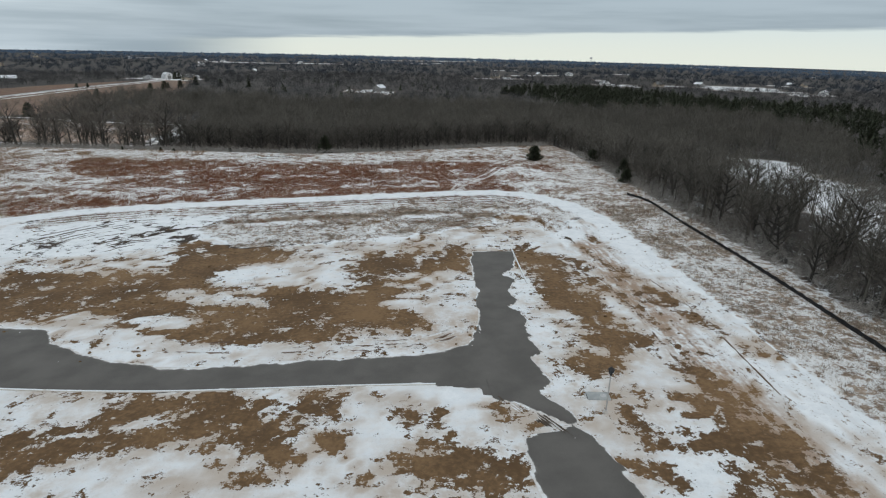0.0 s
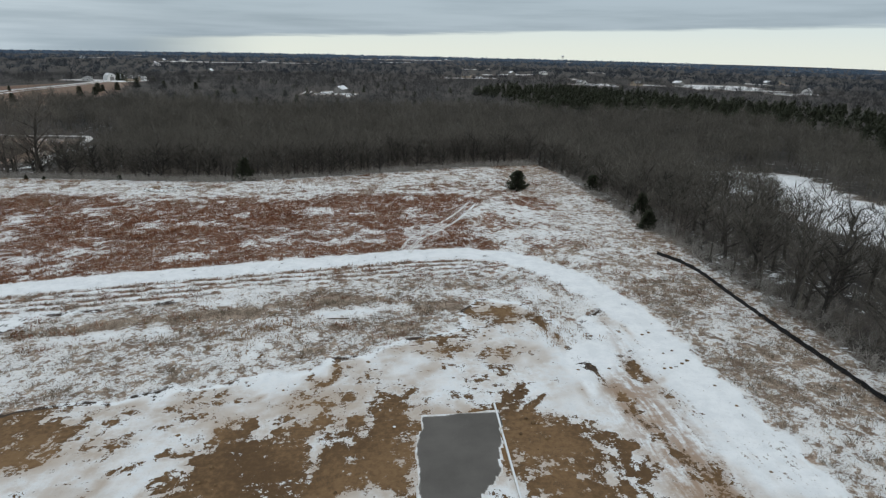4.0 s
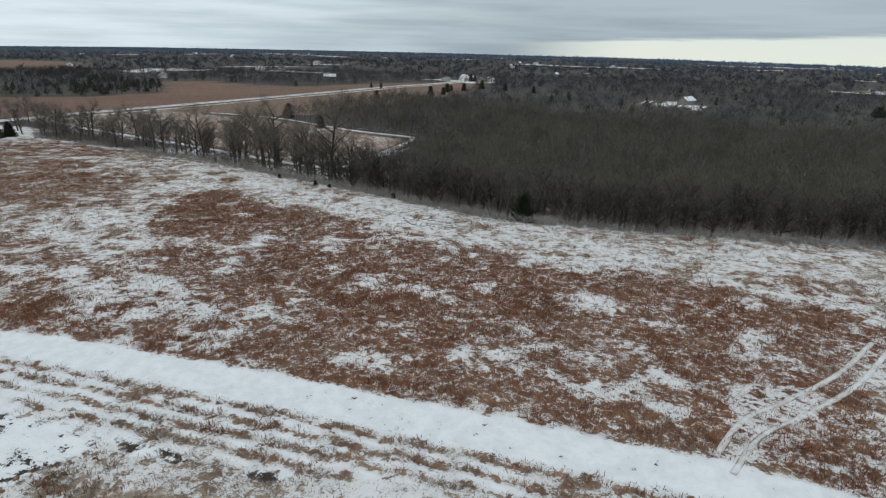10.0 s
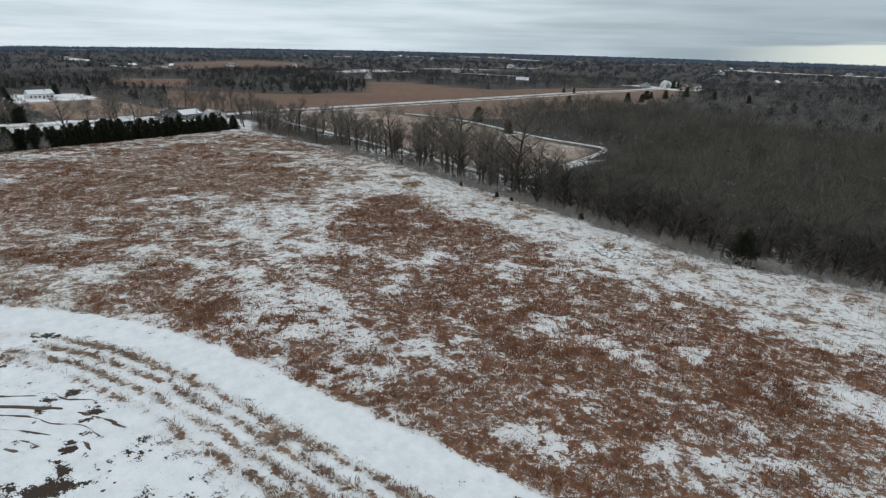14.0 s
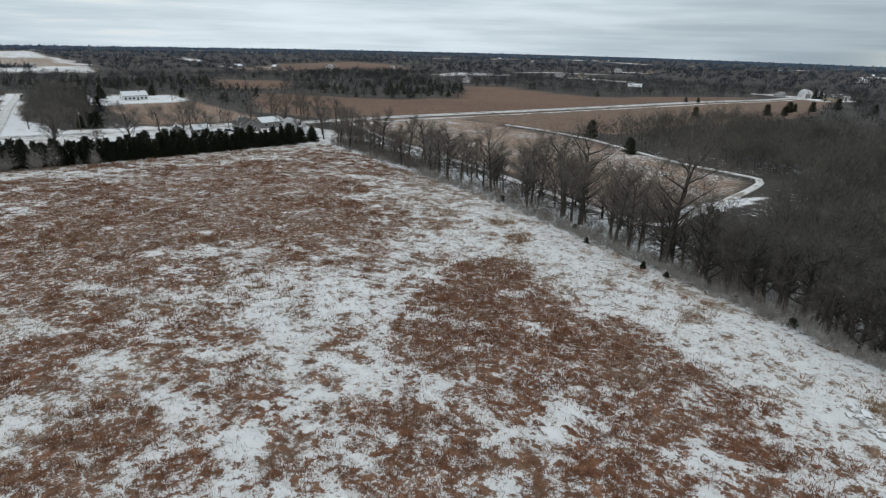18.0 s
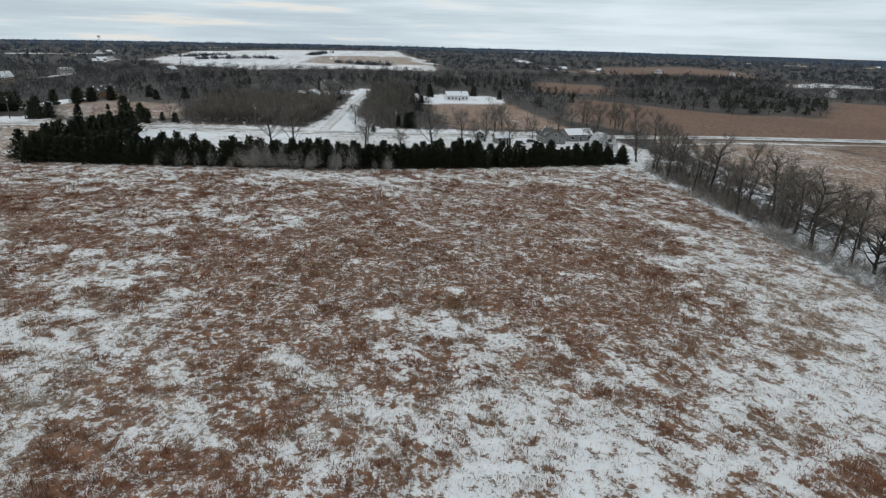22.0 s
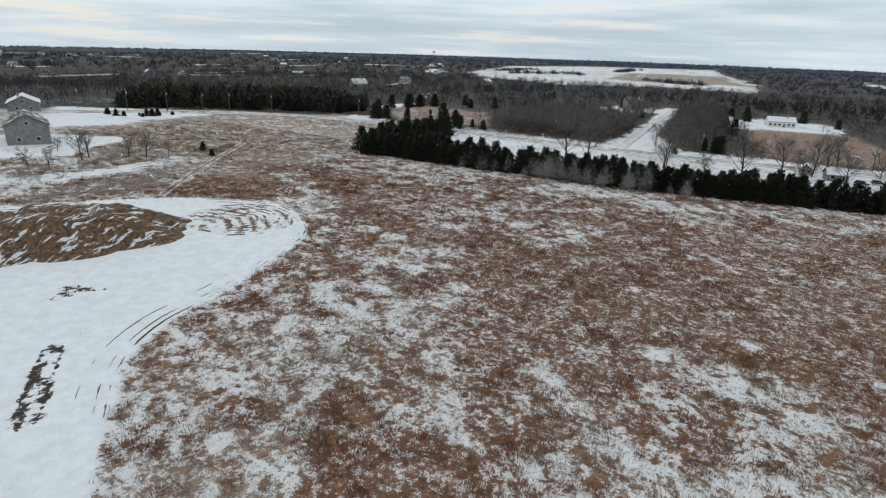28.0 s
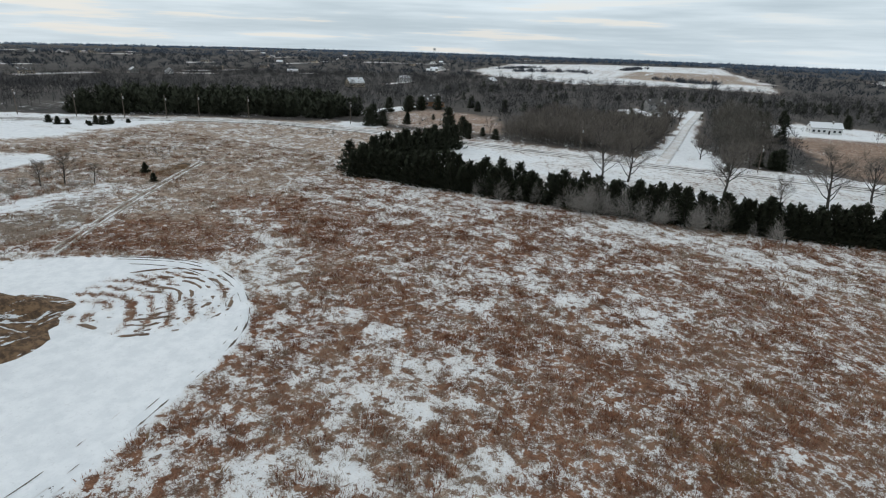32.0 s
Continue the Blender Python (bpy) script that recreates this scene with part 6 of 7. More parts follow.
for x, y, s in ((-337, 20, 0.85), (-342, 24, 0.75), (-356, 29, 0.6), (-419, 1, 1.0), (-426, 5, 0.9), (-436, 11, 0.9), (-345, 54, 0.75), (-338, 63, 0.65), (-334, 66, 0.45), (-352, 60, 0.5), (-238, 391, 1.05),
                (-352, 172, 0.55), (-330, 160, 0.4), (-462, 186, 0.95), (-520, 256, 0.7), (-545, 240, 0.9), (-548, 205, 0.9), (-540, 190, 0.9), (-200, 372, 0.8), (-196, 368, 0.7), (-318, 858, 1.1), (-314, 862, 0.9), (-247, 600, 0.9), (-249, 640, 1.0), (-242, 665, 0.9), (-269, 541, 0.8), (-240, 612, 0.8), (-240, 708, 1.0), (-333, 632, 0.5), (-326, 640, 0.5), (-211, 702, 0.8), (-176, 690, 0.8), (-250, 652, 0.7), (-349, 178, 0.8), (-432, 189, 0.95), (-348, 176, 0.8), (-400, -2, 0.9), (-410, 4, 0.85), (-436, 1, 0.9), (-352, 57, 0.8), (-358, 48, 1.0), (-344, 18, 1.0), (-376, 20, 0.35), (-384, 30, 0.3), (-395, 34, 0.35), (-372, 52, 0.3), (-388, 14, 0.3), (-346, 68, 0.4), (-341, 75, 0.5), (-450, 31, 0.7), (-462, 44, 0.8), (-470, 20, 0.8), (-539, 194, 0.9), (-528, 204, 0.8), (-458, 66, 0.8), (-566, 118, 0.8), (-572, 122, 0.7)):
    put_tree(BUSHY[int(abs(x)) % 2], x, y, s)
for x, y, s in ((46, 203, 1.15), (-31, 227.5, 1.45), (66, 200, 0.9), (67, 172, 1.1), (64, 162, 0.85), (-214, 30, 0.4), (-219, 22, 0.5), (-58, 233, 0.4), (-96, 239, 0.4), (-84, 236, 0.35), (-150, 248, 0.4), (-120, 243, 0.4)):
    put_tree(LONE[int(abs(x)) % 2], x, y, s)
# young conifers in the nursery row
for i, (x, y, s) in enumerate([(-256, -63, 0.8), (-255, -57, 0.8), (-257, -55, 0.6), (-264, -50, 0.8), (-265, -48, 0.9), (-268, -48, 0.9), (-260, -48, 0.5), (-262, -52, 0.4), (-274, -46, 0.5)]):
    ob = put_tree(LONE[i % 2], x, y, s * 0.75)
    tagged(ob, "small young conifer in a snowy lot", group="young conifers")
for x, y, s in ((-111.7, 237, 0.26), (-95.5, 233.5, 0.3), (-90.5, 233.4, 0.24), (-78, 233.5, 0.28), (-68.3, 231.5, 0.34), (-136.6, 246.6, 0.3)):
    put_tree(LONE[int(abs(x)) % 2], x, y, s)
for k in CEDAR + LONE + BUSHY:
    drop_kind(k)


def woodland():
    near_t = [spray(i, 92, 4.6, 4.6, 13.2, 2.6, 0.062) for i in range(6)]
    mid_t = [spray(20 + i, 34, 5.2, 2.0, 9.5, 2.8, 0.12, 0.22) for i in range(6)]
    far_t = [spray(40 + i, 14, 8.0, 1.0, 9.0, 6.0, 0.6, 0.3) for i in range(6)]
    brush_t = [spray(60 + i, 22, 1.1, 0.2, 2.2, 1.4, 0.034, 0.05) for i in range(4)]

    def wooded(x, y, lo=0.6):
        return cover(x, y)[3] > lo

    # behind the front rows
    x, y = scatter(5200, -130, 260, 225, 480)
    k = wooded(x, y) & (y > np.interp(x, CREST_X, CREST_Y) + 22) & (poly_dist(x, y, CEDAR_WOOD) < 0) & (poly_dist(x, y, LANE_FIELD) < -8) & (x > np.interp(y, (240, 300, 370, 400), (-88, -102, -122, -128)))
    x1, y1 = scatter(1300, 96, 260, 0, 240)
    k1 = wooded(x1, y1) & ((x1 > 190) | (y1 < 60)) & (poly_dist(x1, y1, CEDAR_WOOD) < 0)
    x2, y2 = scatter(330, 66, 124, -60, 240)
    x3, y3 = scatter(620, -236, -112, 384, 520)
    k3 = wooded(x3, y3)
    x4, y4 = scatter(420, -560, -345, 150, 195)
    k4 = (poly_dist(x4, y4, [(-343, 156), (-343, 172), (-430, 184), (-520, 186), (-560, 170), (-450, 160)]) > 0) & (poly_dist(x4, y4, DRIVE_VERGE) < -2)
    x3, y3, k3 = np.concatenate([x3, x4]), np.concatenate([y3, y4]), np.concatenate([k3, k4])
    x2, y2 = np.concatenate([x2, x3[k3]]), np.concatenate([y2, y3[k3]])
    x, y = np.concatenate([x[k], x1[k1], x2]), np.concatenate([y[k], y1[k1], y2])
    merged("woodland", near_t, x, y, rng.uniform(0.66, 1.22, len(x)), M_TWIG, "dense leafless winter wood on the hillside")
    # wider woods
    x, y = scatter(21000, -900, 700, -500, 1100)
    r = np.hypot(x + 60, y - 110)
    k = wooded(x, y) & ((y > 478) | (x < -345) | (x > 258) | ((y > 385) & (x < -110)) | ((x < -200) & (y < -100))) & (r < 1000) & (poly_dist(x, y, CEDAR_WOOD) < 0) & (poly_dist(x, y, CEDAR_STRIP) < 0) & (poly_dist(x, y, BROWN_EAST) < -6)
    k &= (line_dist(x, y, COUNTY_ROAD) > 14) & (poly_dist(x, y, DRIVE_VERGE) < -3)
    merged("wider_woods", mid_t, x[k], y[k], rng.uniform(0.65, 1.15, k.sum()), M_MIDWOOD, "leafless woods spreading over the low hills")
    x, y = scatter(46000, -4200, 3200, -3000, 4300)
    r = np.hypot(x + 60, y - 110)
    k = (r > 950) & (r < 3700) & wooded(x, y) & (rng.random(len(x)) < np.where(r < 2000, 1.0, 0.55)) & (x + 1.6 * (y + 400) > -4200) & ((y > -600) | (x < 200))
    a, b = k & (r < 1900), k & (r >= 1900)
    # haze is put into the twig colours: bluer from ring to ring outwards
    merged("distant_woods", far_t, x[a], y[a], rng.uniform(0.7, 1.2, a.sum()), M_FARWOOD_HAZE, "distant dark winter woods on low hills, faintly painted with blue haze")
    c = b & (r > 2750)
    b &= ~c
    merged("horizon_woods", far_t, x[b], y[b], rng.uniform(0.9, 1.4, b.sum()), M_HORIZON_HAZE, "woods reaching towards the horizon, blue-grey from painted haze")
    merged("skyline_woods", far_t, x[c], y[c], rng.uniform(0.9, 1.5, c.sum()), M_SKYLINE_HAZE, "woods along the horizon in painted haze blue")
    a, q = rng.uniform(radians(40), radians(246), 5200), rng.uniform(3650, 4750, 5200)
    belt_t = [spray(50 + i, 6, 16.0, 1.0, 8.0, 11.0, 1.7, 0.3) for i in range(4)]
    # the belt's blue is painted haze, not the trees' own colour
    merged("skyline_belt", belt_t, -60 + np.cos(a) * q, 110 + np.sin(a) * q, rng.uniform(0.7, 1.3, 5200), M_SKYLINE_HAZE, "belt of woods on the horizon in painted haze blue")
    # thicket of saplings and shrubs that closes the hedgerow
    x = np.concatenate([rng.uniform(-264, -196, 760), rng.uniform(-196, -84, 170)])
    y = np.interp(x, CREST_X, CREST_Y) + rng.uniform(3, 17, 930)
    merged("hedgerow_thicket", [spray(80 + i, 80, 2.6, 0.5, 7.2, 2.2, 0.032, 0.07) for i in range(5)], x, y, rng.uniform(0.4, 0.95, 930) * (0.72 + 0.2 * step(-240, -150, x)), M_ROWTWIG, "tangled thicket of bare saplings in the hedgerow", "brush")
    # tree lines between the far snow fields
    for line, n in (([(-1274, -160), (-1344, -123), (-1380, -66), (-1260, 8)], 90), ([(-1615, 7), (-2150, 73)], 90), ([(-1248, 97), (-1085, 176), (-1051, 251)], 70), ([(-1420, -250), (-1700, -180), (-2100, -190)], 70)):
        c_ = smooth_line(line, 4)[rng.integers(0, 50, n)] + rng.normal(0, 7, (n, 2))
        # same haze-tinted twig colour as the distant woods
        merged("field_trees", far_t, c_[:, 0], c_[:, 1], rng.uniform(0.6, 1.05, n), M_FARWOOD_HAZE, "dark line of bare trees between snowy fields")
    # scrub in the south-west field
    x, y = np.concatenate([rng.normal(-240, 6, 60), rng.normal(-304, 4, 30)]), np.concatenate([rng.normal(4, 9, 60), rng.normal(22, 5, 30)])
    merged("field_scrub", brush_t, x, y, rng.uniform(0.35, 0.9, 90), M_ROWTWIG, "low brown scrub in the open field", "brush")
    # undergrowth along the hedgerow and the wood's edge
    x = rng.uniform(-262, 64, 5200)
    y = np.interp(x, CREST_X, CREST_Y) + np.abs(rng.normal(0, 10, 5200)) + 1.0
    k = fbm(x, y, 9, 3, 81) > 0.52
    x, y = x[k], y[k]
    xa = rng.uniform(-190, 62, 2400)
    x, y = np.concatenate([x, xa]), np.concatenate([y, np.interp(xa, CREST_X, CREST_Y) + np.abs(rng.normal(0, 5, 2400)) + 0.8])
    xs = rng.uniform(-95, 66, 1500)
    ys = np.interp(xs, CREST_X, CREST_Y) + rng.uniform(3, 30, 1500) + 14 * (np.abs(xs + 31) < 6)
    xe, ye = rng.uniform(65, 92, 1000), rng.uniform(15, 240, 1000)
    merged("edge_saplings", [spray(110 + i, 52, 1.5, 0.3, 5.2, 2.3, 0.02, 0.05) for i in range(4)], np.concatenate([xs, xe]), np.concatenate([ys, ye]), rng.uniform(0.5, 1.2, 2500), M_ROWTWIG, "grey-brown saplings among the trunks at the wood's edge", "brush")
    x1, y1 = 63.5 + np.abs(rng.normal(0, 6, 1700)), rng.uniform(20, 235, 1700)
    x2, y2 = rng.uniform(-205, -150, 160), rng.uniform(8, 24, 160)
    x, y = np.concatenate([x, x1, x2]), np.concatenate([y, y1, y2])
    merged("undergrowth", brush_t, x, y, rng.uniform(0.3, 1.15, len(x)), M_PALETWIG, "pale leafless undergrowth along the wood's edge", "brush")
    x, y = rng.uniform(-251, -247, 46), np.concatenate([np.repeat([126.0, 139.0, 151.0], [14, 7, 5]) + rng.normal(0, 2.2, 26), rng.uniform(95, 165, 20)])
    merged("windbreak_brush", [spray(70 + i, 170, 2.6, 0.3, 6.2, 2.4, 0.028, 0.08) for i in range(3)], x + 1.5, y, np.concatenate([rng.uniform(0.8, 1.25, 26), rng.uniform(0.5, 1.0, 20)]), M_PALETWIG, "grey leafless shrubs among the windbreak cedars", "brush")
    x, y = scatter(1100, -440, -345, 76, 150)
    k = (poly_dist(x, y, DRIVE_VERGE) < -3) & (poly_dist(x, y, [(-340, 78), (-440, 64), (-520, 128), (-352, 146)]) > 0)
    merged("orchard_wood", [spray(75 + i, 90, 3.6, 1.5, 9.0, 2.4, 0.06, 0.15) for i in range(4)], x[k], y[k], rng.uniform(0.8, 1.2, k.sum()), M_ROWTWIG, "thicket of bare grey saplings beyond the road", "woodland")

    def conifers(x, y, s, name, label):
        tm = []
        for i in range(4):
            t_, c_ = conifer(90 + i, 8.5, 3.6, 60, 1.35)
            v = np.zeros(len(c_.vertices) * 3, np.float32)
            c_.vertices.foreach_get("co", v)
            tm.append((v.reshape(-1, 3), np.arange(len(v) // 3).reshape(-1, 3)))
            bpy.data.meshes.remove(t_)
            bpy.data.meshes.remove(c_)
        merged(name, tm, x, y, s, M_CEDAR, label, "cedar wood")

    x, y = scatter(3600, 90, 430, 170, 810)
    k = (poly_dist(x, y, CEDAR_WOOD) + (fbm(x, y, 60, 2, 3) - 0.5) * 70 > 0) & (rng.random(len(x)) < 0.75)
    x1, y1 = scatter(1500, -430, -270, -135, 0)
    k1 = poly_dist(x1, y1, CEDAR_STRIP) > 0
    x2, y2 = scatter(380, -900, 300, 250, 900)
    k2 = wooded(x2, y2) & (fbm(x2, y2, 120, 2, 33) > 0.56)
    x4, y4 = scatter(700, -1050, -430, 360, 660)
    k4 = (poly_dist(x4, y4, GROVE) > 0) & (fbm(x4, y4, 70, 2, 37) > 0.56)
    x2, y2, k2 = np.concatenate([x2, x4]), np.concatenate([y2, y4]), np.concatenate([k2, k4])
    x3, y3 = scatter(420, -760, -460, -60, 330)
    k3 = wooded(x3, y3) & (fbm(x3, y3, 90, 2, 35) > 0.5)
    conifers(np.concatenate([x[k], x1[k1], x2[k2], x3[k3]]), np.concatenate([y[k], y1[k1], y2[k2], y3[k3]]), np.concatenate([rng.uniform(0.55, 0.95, k.sum() + k1.sum()), rng.uniform(0.4, 0.72, k2.sum() + k3.sum())]), "cedar_woods", "dark green cedar woods among the bare trees")


woodland()


# ---- silt fence ----
def silt_fence():
    line = smooth_line([(57, 10), (58.5, 58), (60, 88), (60.4, 120), (61, 138), (58.5, 146)], 2.4)
    root = thing("silt_fence", 60, 80, label="black silt fence on wooden stakes along the slope", category="fence")
    inv = root.matrix_world.inverted()
    for i, (x, y) in enumerate(line):
        s = Solid()
        s.box(0, 0, -0.2, 0.06, 0.06, 1.0, 0.012)
        o = part("stake", s, M_STAKE, root)
        o.matrix_local = inv @ pose(x + 0.05, y, ground_z(x, y) + 0.1, 0, 0, 8)
        if i + 1 < len(line):
            x2, y2 = line[i + 1]
            n = 6
            s = Solid()
            vs = []
            for k in range(n + 1):
                t = k / n
                px, py = x + (x2 - x) * t, y + (y2 - y) * t
                g, sag = ground_z(px, py), 0.10 * math.sin(math.pi * t)
                for off, h in ((0.0, -0.05), (0.0, 0.62 - sag), (-0.035, 0.62 - sag), (-0.035, -0.05)):
                    vs.append((px + off - 0.05 * math.sin(math.pi * t), py, g + h + 0.1))
            fs = [(4 * k + j, 4 * k + 4 + j, 4 * k + 4 + (j + 1) % 4, 4 * k + (j + 1) % 4) for k in range(n) for j in range(4)]
            s.add([tuple(inv @ Vector(v)) for v in vs], fs)
            part("fabric_panel", s, M_CLOTH, root)


silt_fence()


# ---- small things of the building site ----
def lamp_post(x, y):
    root = thing("lamp_post", x, y, label="slim pale lamp post with a black lantern", category="street lamp")
    z0 = 0.1
    part("base", Solid().tube([(0, 0, z0 - 0.2), (0, 0, z0 + 0.1), (0, 0, z0 + 0.25)], (0.22, 0.22, 0.12), 12), M_KERB, root)
    part("pole", Solid().tube([(0, 0, z0), (0, 0, z0 + 2.2), (0, 0, z0 + 4.35)], (0.085, 0.075, 0.06), 12), M_METAL, root)
    part("collar", Solid().tube([(0, 0, z0 + 4.3), (0, 0, z0 + 4.45), (0, 0, z0 + 4.5)], (0.10, 0.16, 0.14), 12), M_BLACK, root)
    lan = part("lantern", Solid().tube([(0, 0, z0 + 4.5), (0, 0, z0 + 4.62), (0, 0, z0 + 4.95)], (0.12, 0.20, 0.27), 8), M_GLASS, root, "dark glass lantern")
    for k in range(4):
        a = k * 1.5708
        part("lantern_bar", Solid().tube([(0.2 * math.cos(a), 0.2 * math.sin(a), z0 + 4.5), (0.28 * math.cos(a), 0.28 * math.sin(a), z0 + 4.95)], (0.022, 0.022), 5), M_BLACK, lan)
    cap = part("cap", Solid().tube([(0, 0, z0 + 4.95), (0, 0, z0 + 5.0), (0, 0, z0 + 5.18), (0, 0, z0 + 5.2)], (0.34, 0.34, 0.12, 0.05), 12), M_BLACK, root)
    part("finial", Solid().tube([(0, 0, z0 + 5.18), (0, 0, z0 + 5.26), (0, 0, z0 + 5.34)], (0.03, 0.06, 0.01), 8), M_BLACK, cap)


lamp_post(20.2, 48.4)


def storm_inlet(x, y):
    root = thing("storm_inlet", x, y, turn=-4, label="pale concrete storm inlet beside the street", category="storm drain")
    slab = part("slab", Solid().box(0, 0, -0.1, 2.4, 1.4, 0.28, 0.04), M_SLAB, root)
    part("throat", Solid().box(-1.21, 0, 0.02, 0.04, 1.0, 0.10), M_BLACK, slab)
    part("cover", Solid().tube([(0.5, 0, 0.17), (0.5, 0, 0.21)], (0.32, 0.32), 14), M_METAL, root, "round iron manhole cover")


storm_inlet(20.4, 51.4)


def stone_mesh(seed, r):
    rnd = random.Random(seed)
    bm = bmesh.new()
    bmesh.ops.create_icosphere(bm, subdivisions=1, radius=r)
    for v in bm.verts:
        v.co = Vector((v.co.x * 1.2, v.co.y, v.co.z * 0.7)) * rnd.uniform(0.75, 1.2)
    me_ = bpy.data.meshes.new("stone")
    bm.to_mesh(me_)
    bm.free()
    return me_


def rubble_ring(x, y):
    root = thing("rubble_heap", x, y, label="low ring of rubble and brush under snow", category="rubble")
    inv = root.matrix_world.inverted()
    kinds = [stone_mesh(i, 0.55) for i in range(5)]
    for i in range(46):
        a = rng.uniform(0, 6.2832)
        q = rng.uniform(2.2, 4.6)
        px, py = x + math.cos(a) * q * 1.5, y + math.sin(a) * q * 0.8
        o = dress("stone", kinds[i % 5], M_ROCK, root)
        o.matrix_local = inv @ pose(px, py, ground_z(px, py) + 0.12, rng.uniform(-20, 20), rng.uniform(-20, 20), rng.uniform(0, 360)) @ Matrix.Scale(rng.uniform(0.5, 1.4), 4)


rubble_ring(-47.5, 212.5)


def clods():
    """Loose clods along the ploughed snow banks."""
    tm = []
    for i in range(4):
        m_ = stone_mesh(100 + i, 0.3)
        v = np.zeros(len(m_.vertices) * 3, np.float32)
        m_.vertices.foreach_get("co", v)
        tm.append((v.reshape(-1, 3), np.array([p.vertices[:] for p in m_.polygons])))
        bpy.data.meshes.remove(m_)
    x, y = scatter(2200, -78, 45, 62, 128)
    k = (fbm(x, y, 11, 3, 88) > 0.55) & (line_dist(x, y, ROAD_STUB) > 5)
    x, y = x[k], y[k]
    merged("soil_clods", tm, x, y, rng.uniform(0.25, 0.95, len(x)) ** 1.6, M_SOIL, "dark clods of frozen soil scattered on the snow", "clods", sink=-0.05)


clods()


# ---- buildings ----
def gable_house(name, x, y, turn, w, d, h, rise, wall, roof, label, category="house", windows=3, chimney=True, door=True, porch=False, z=None):
    """A gabled building: w along the ridge, d across, eaves at h."""
    root = thing(name, x, y, z, turn, label, category)
    s = Solid()
    s.prism([(-d / 2, -1.0), (d / 2, -1.0), (d / 2, h), (0, h + rise), (-d / 2, h)], -w / 2, w / 2)
    part("wall", s, wall, root)
    o, t = 0.45, 0.22
    k = rise / (d / 2)
    rf = Solid()
    for sg in (-1, 1):
        rf.prism([(0, h + rise + 0.02), (sg * (d / 2 + o), h - o * k + 0.02), (sg * (d / 2 + o), h - o * k + t), (0, h + rise + t)][::sg], -w / 2 - o, w / 2 + o)
    r_ob = part("roof", rf, roof, root, "snow-dusted gable roof")
    if chimney:
        part("chimney", Solid().box(d * 0.12, w * 0.22, h + rise * 0.4, 0.7, 0.7, rise * 0.6 + 1.0, 0.05), M_ROCK, r_ob)
    def opening(kind, px, py, pz, ww, hh, face):
        along = (ww, 0.16) if face in "ns" else (0.16, ww)
        inner = (ww - 0.2, 0.22) if face in "ns" else (0.22, ww - 0.2)
        fr = part(kind, Solid().box(px, py, pz, along[0], along[1], hh, 0.02), M_TRIM if kind != "garage_door" else M_WHITE, root)
        if kind == "window":
            part("pane", Solid().box(px, py, pz + 0.1, inner[0], inner[1], hh - 0.2, 0.0), M_GLASS, fr)
        elif kind == "door":
            part("door_leaf", Solid().box(px, py, pz, inner[0], inner[1], hh - 0.1, 0.0), M_BLACK, fr)
    for sg, face in ((-1, "w"), (1, "e")):
        for i in range(windows):
            py = -w / 2 + w * (i + 0.5) / windows
            if door and sg == 1 and i == windows // 2:
                opening("door", sg * d / 2, py, 0.1, 1.1, 2.1, face)
            else:
                opening("window", sg * d / 2, py, 1.0, min(1.5, w / windows * 0.55), 1.4, face)
            if h > 4.6:
                opening("window", sg * d / 2, py, 3.7, 1.2, 1.3, face)
    for sg, face in ((-1, "s"), (1, "n")):
        for px in (-d * 0.22, d * 0.22):
            opening("window", px, sg * w / 2, 1.0, 1.1, 1.3, face)
        if rise > 2.2:
            opening("window", 0, sg * w / 2, h + 0.2, 1.0, 1.1, face)
    if porch:
        p = part("porch_roof", Solid().box(d / 2 + 1.3, 0, 2.5, 2.6, w * 0.6, 0.2, 0.05), roof, root)
        for q in (-0.28, 0.0, 0.28):
            part("post", Solid().box(d / 2 + 2.4, w * q, 0, 0.16, 0.16, 2.5, 0.02), M_TRIM, p)
    return root


gable_house("white_house", -509, 221, 8, 16, 9, 3.5, 2.6, M_WHITE, M_SNOWROOF, "long white farmhouse with dark windows in a snowy yard", windows=6)
gable_house("garage", -494, 188, 15, 7, 6, 2.8, 1.8, M_WHITE, M_SNOWROOF, "small white garage with a snowy roof", "garage", 2, False)
gable_house("grey_house", -566, 126, 30, 15, 10, 5.2, 3.4, M_GREY, M_DARKROOF, "grey two-storey house among trees in the snow", windows=4)
gable_house("brown_house", -462, -2, 20, 13, 9, 3.2, 3.8, M_BROWN, M_DARKROOF, "brown timber house behind dark cedars", windows=3)
gable_house("wood_house", -620, -150, 60, 16, 10, 4.0, 4.6, M_TANWALL, M_SNOWROOF, "tan house with steep snowy roofs in the cedar wood", windows=3)
gable_house("farmhouse", -318, 236, 92, 12, 9, 3.2, 2.6, M_GREY, M_DARKROOF, "grey farmhouse behind the windbreak", windows=3)
gable_house("machine_shed", -326, 250, 12, 12, 8, 3.0, 2.0, M_GREY, M_SNOWROOF, "low grey machine shed with a snowy roof", "shed", 3, False)
gable_house("farm_shed", -311, 213, 5, 6.5, 5.0, 2.5, 1.7, M_GREY, M_SNOWROOF, "small grey shed in the farmyard", "shed", 2, False)
gable_house("storage_shed", -318, 205, 80, 5.5, 4.0, 2.3, 1.4, M_GREY, M_SNOWROOF, "small grey storage shed in the snow", "shed", 2, False)
gable_house("large_grey_house", -197.5, -26.0, -33, 16, 11, 5.6, 3.2, M_GREY, M_ROOF, "large grey two-storey house with a dark roof", windows=5)
gable_house("neighbour_house", -242, -93, -35, 16, 11, 3.6, 2.8, M_GREY, M_SNOWROOF, "grey house beyond a snowy lot", windows=4)
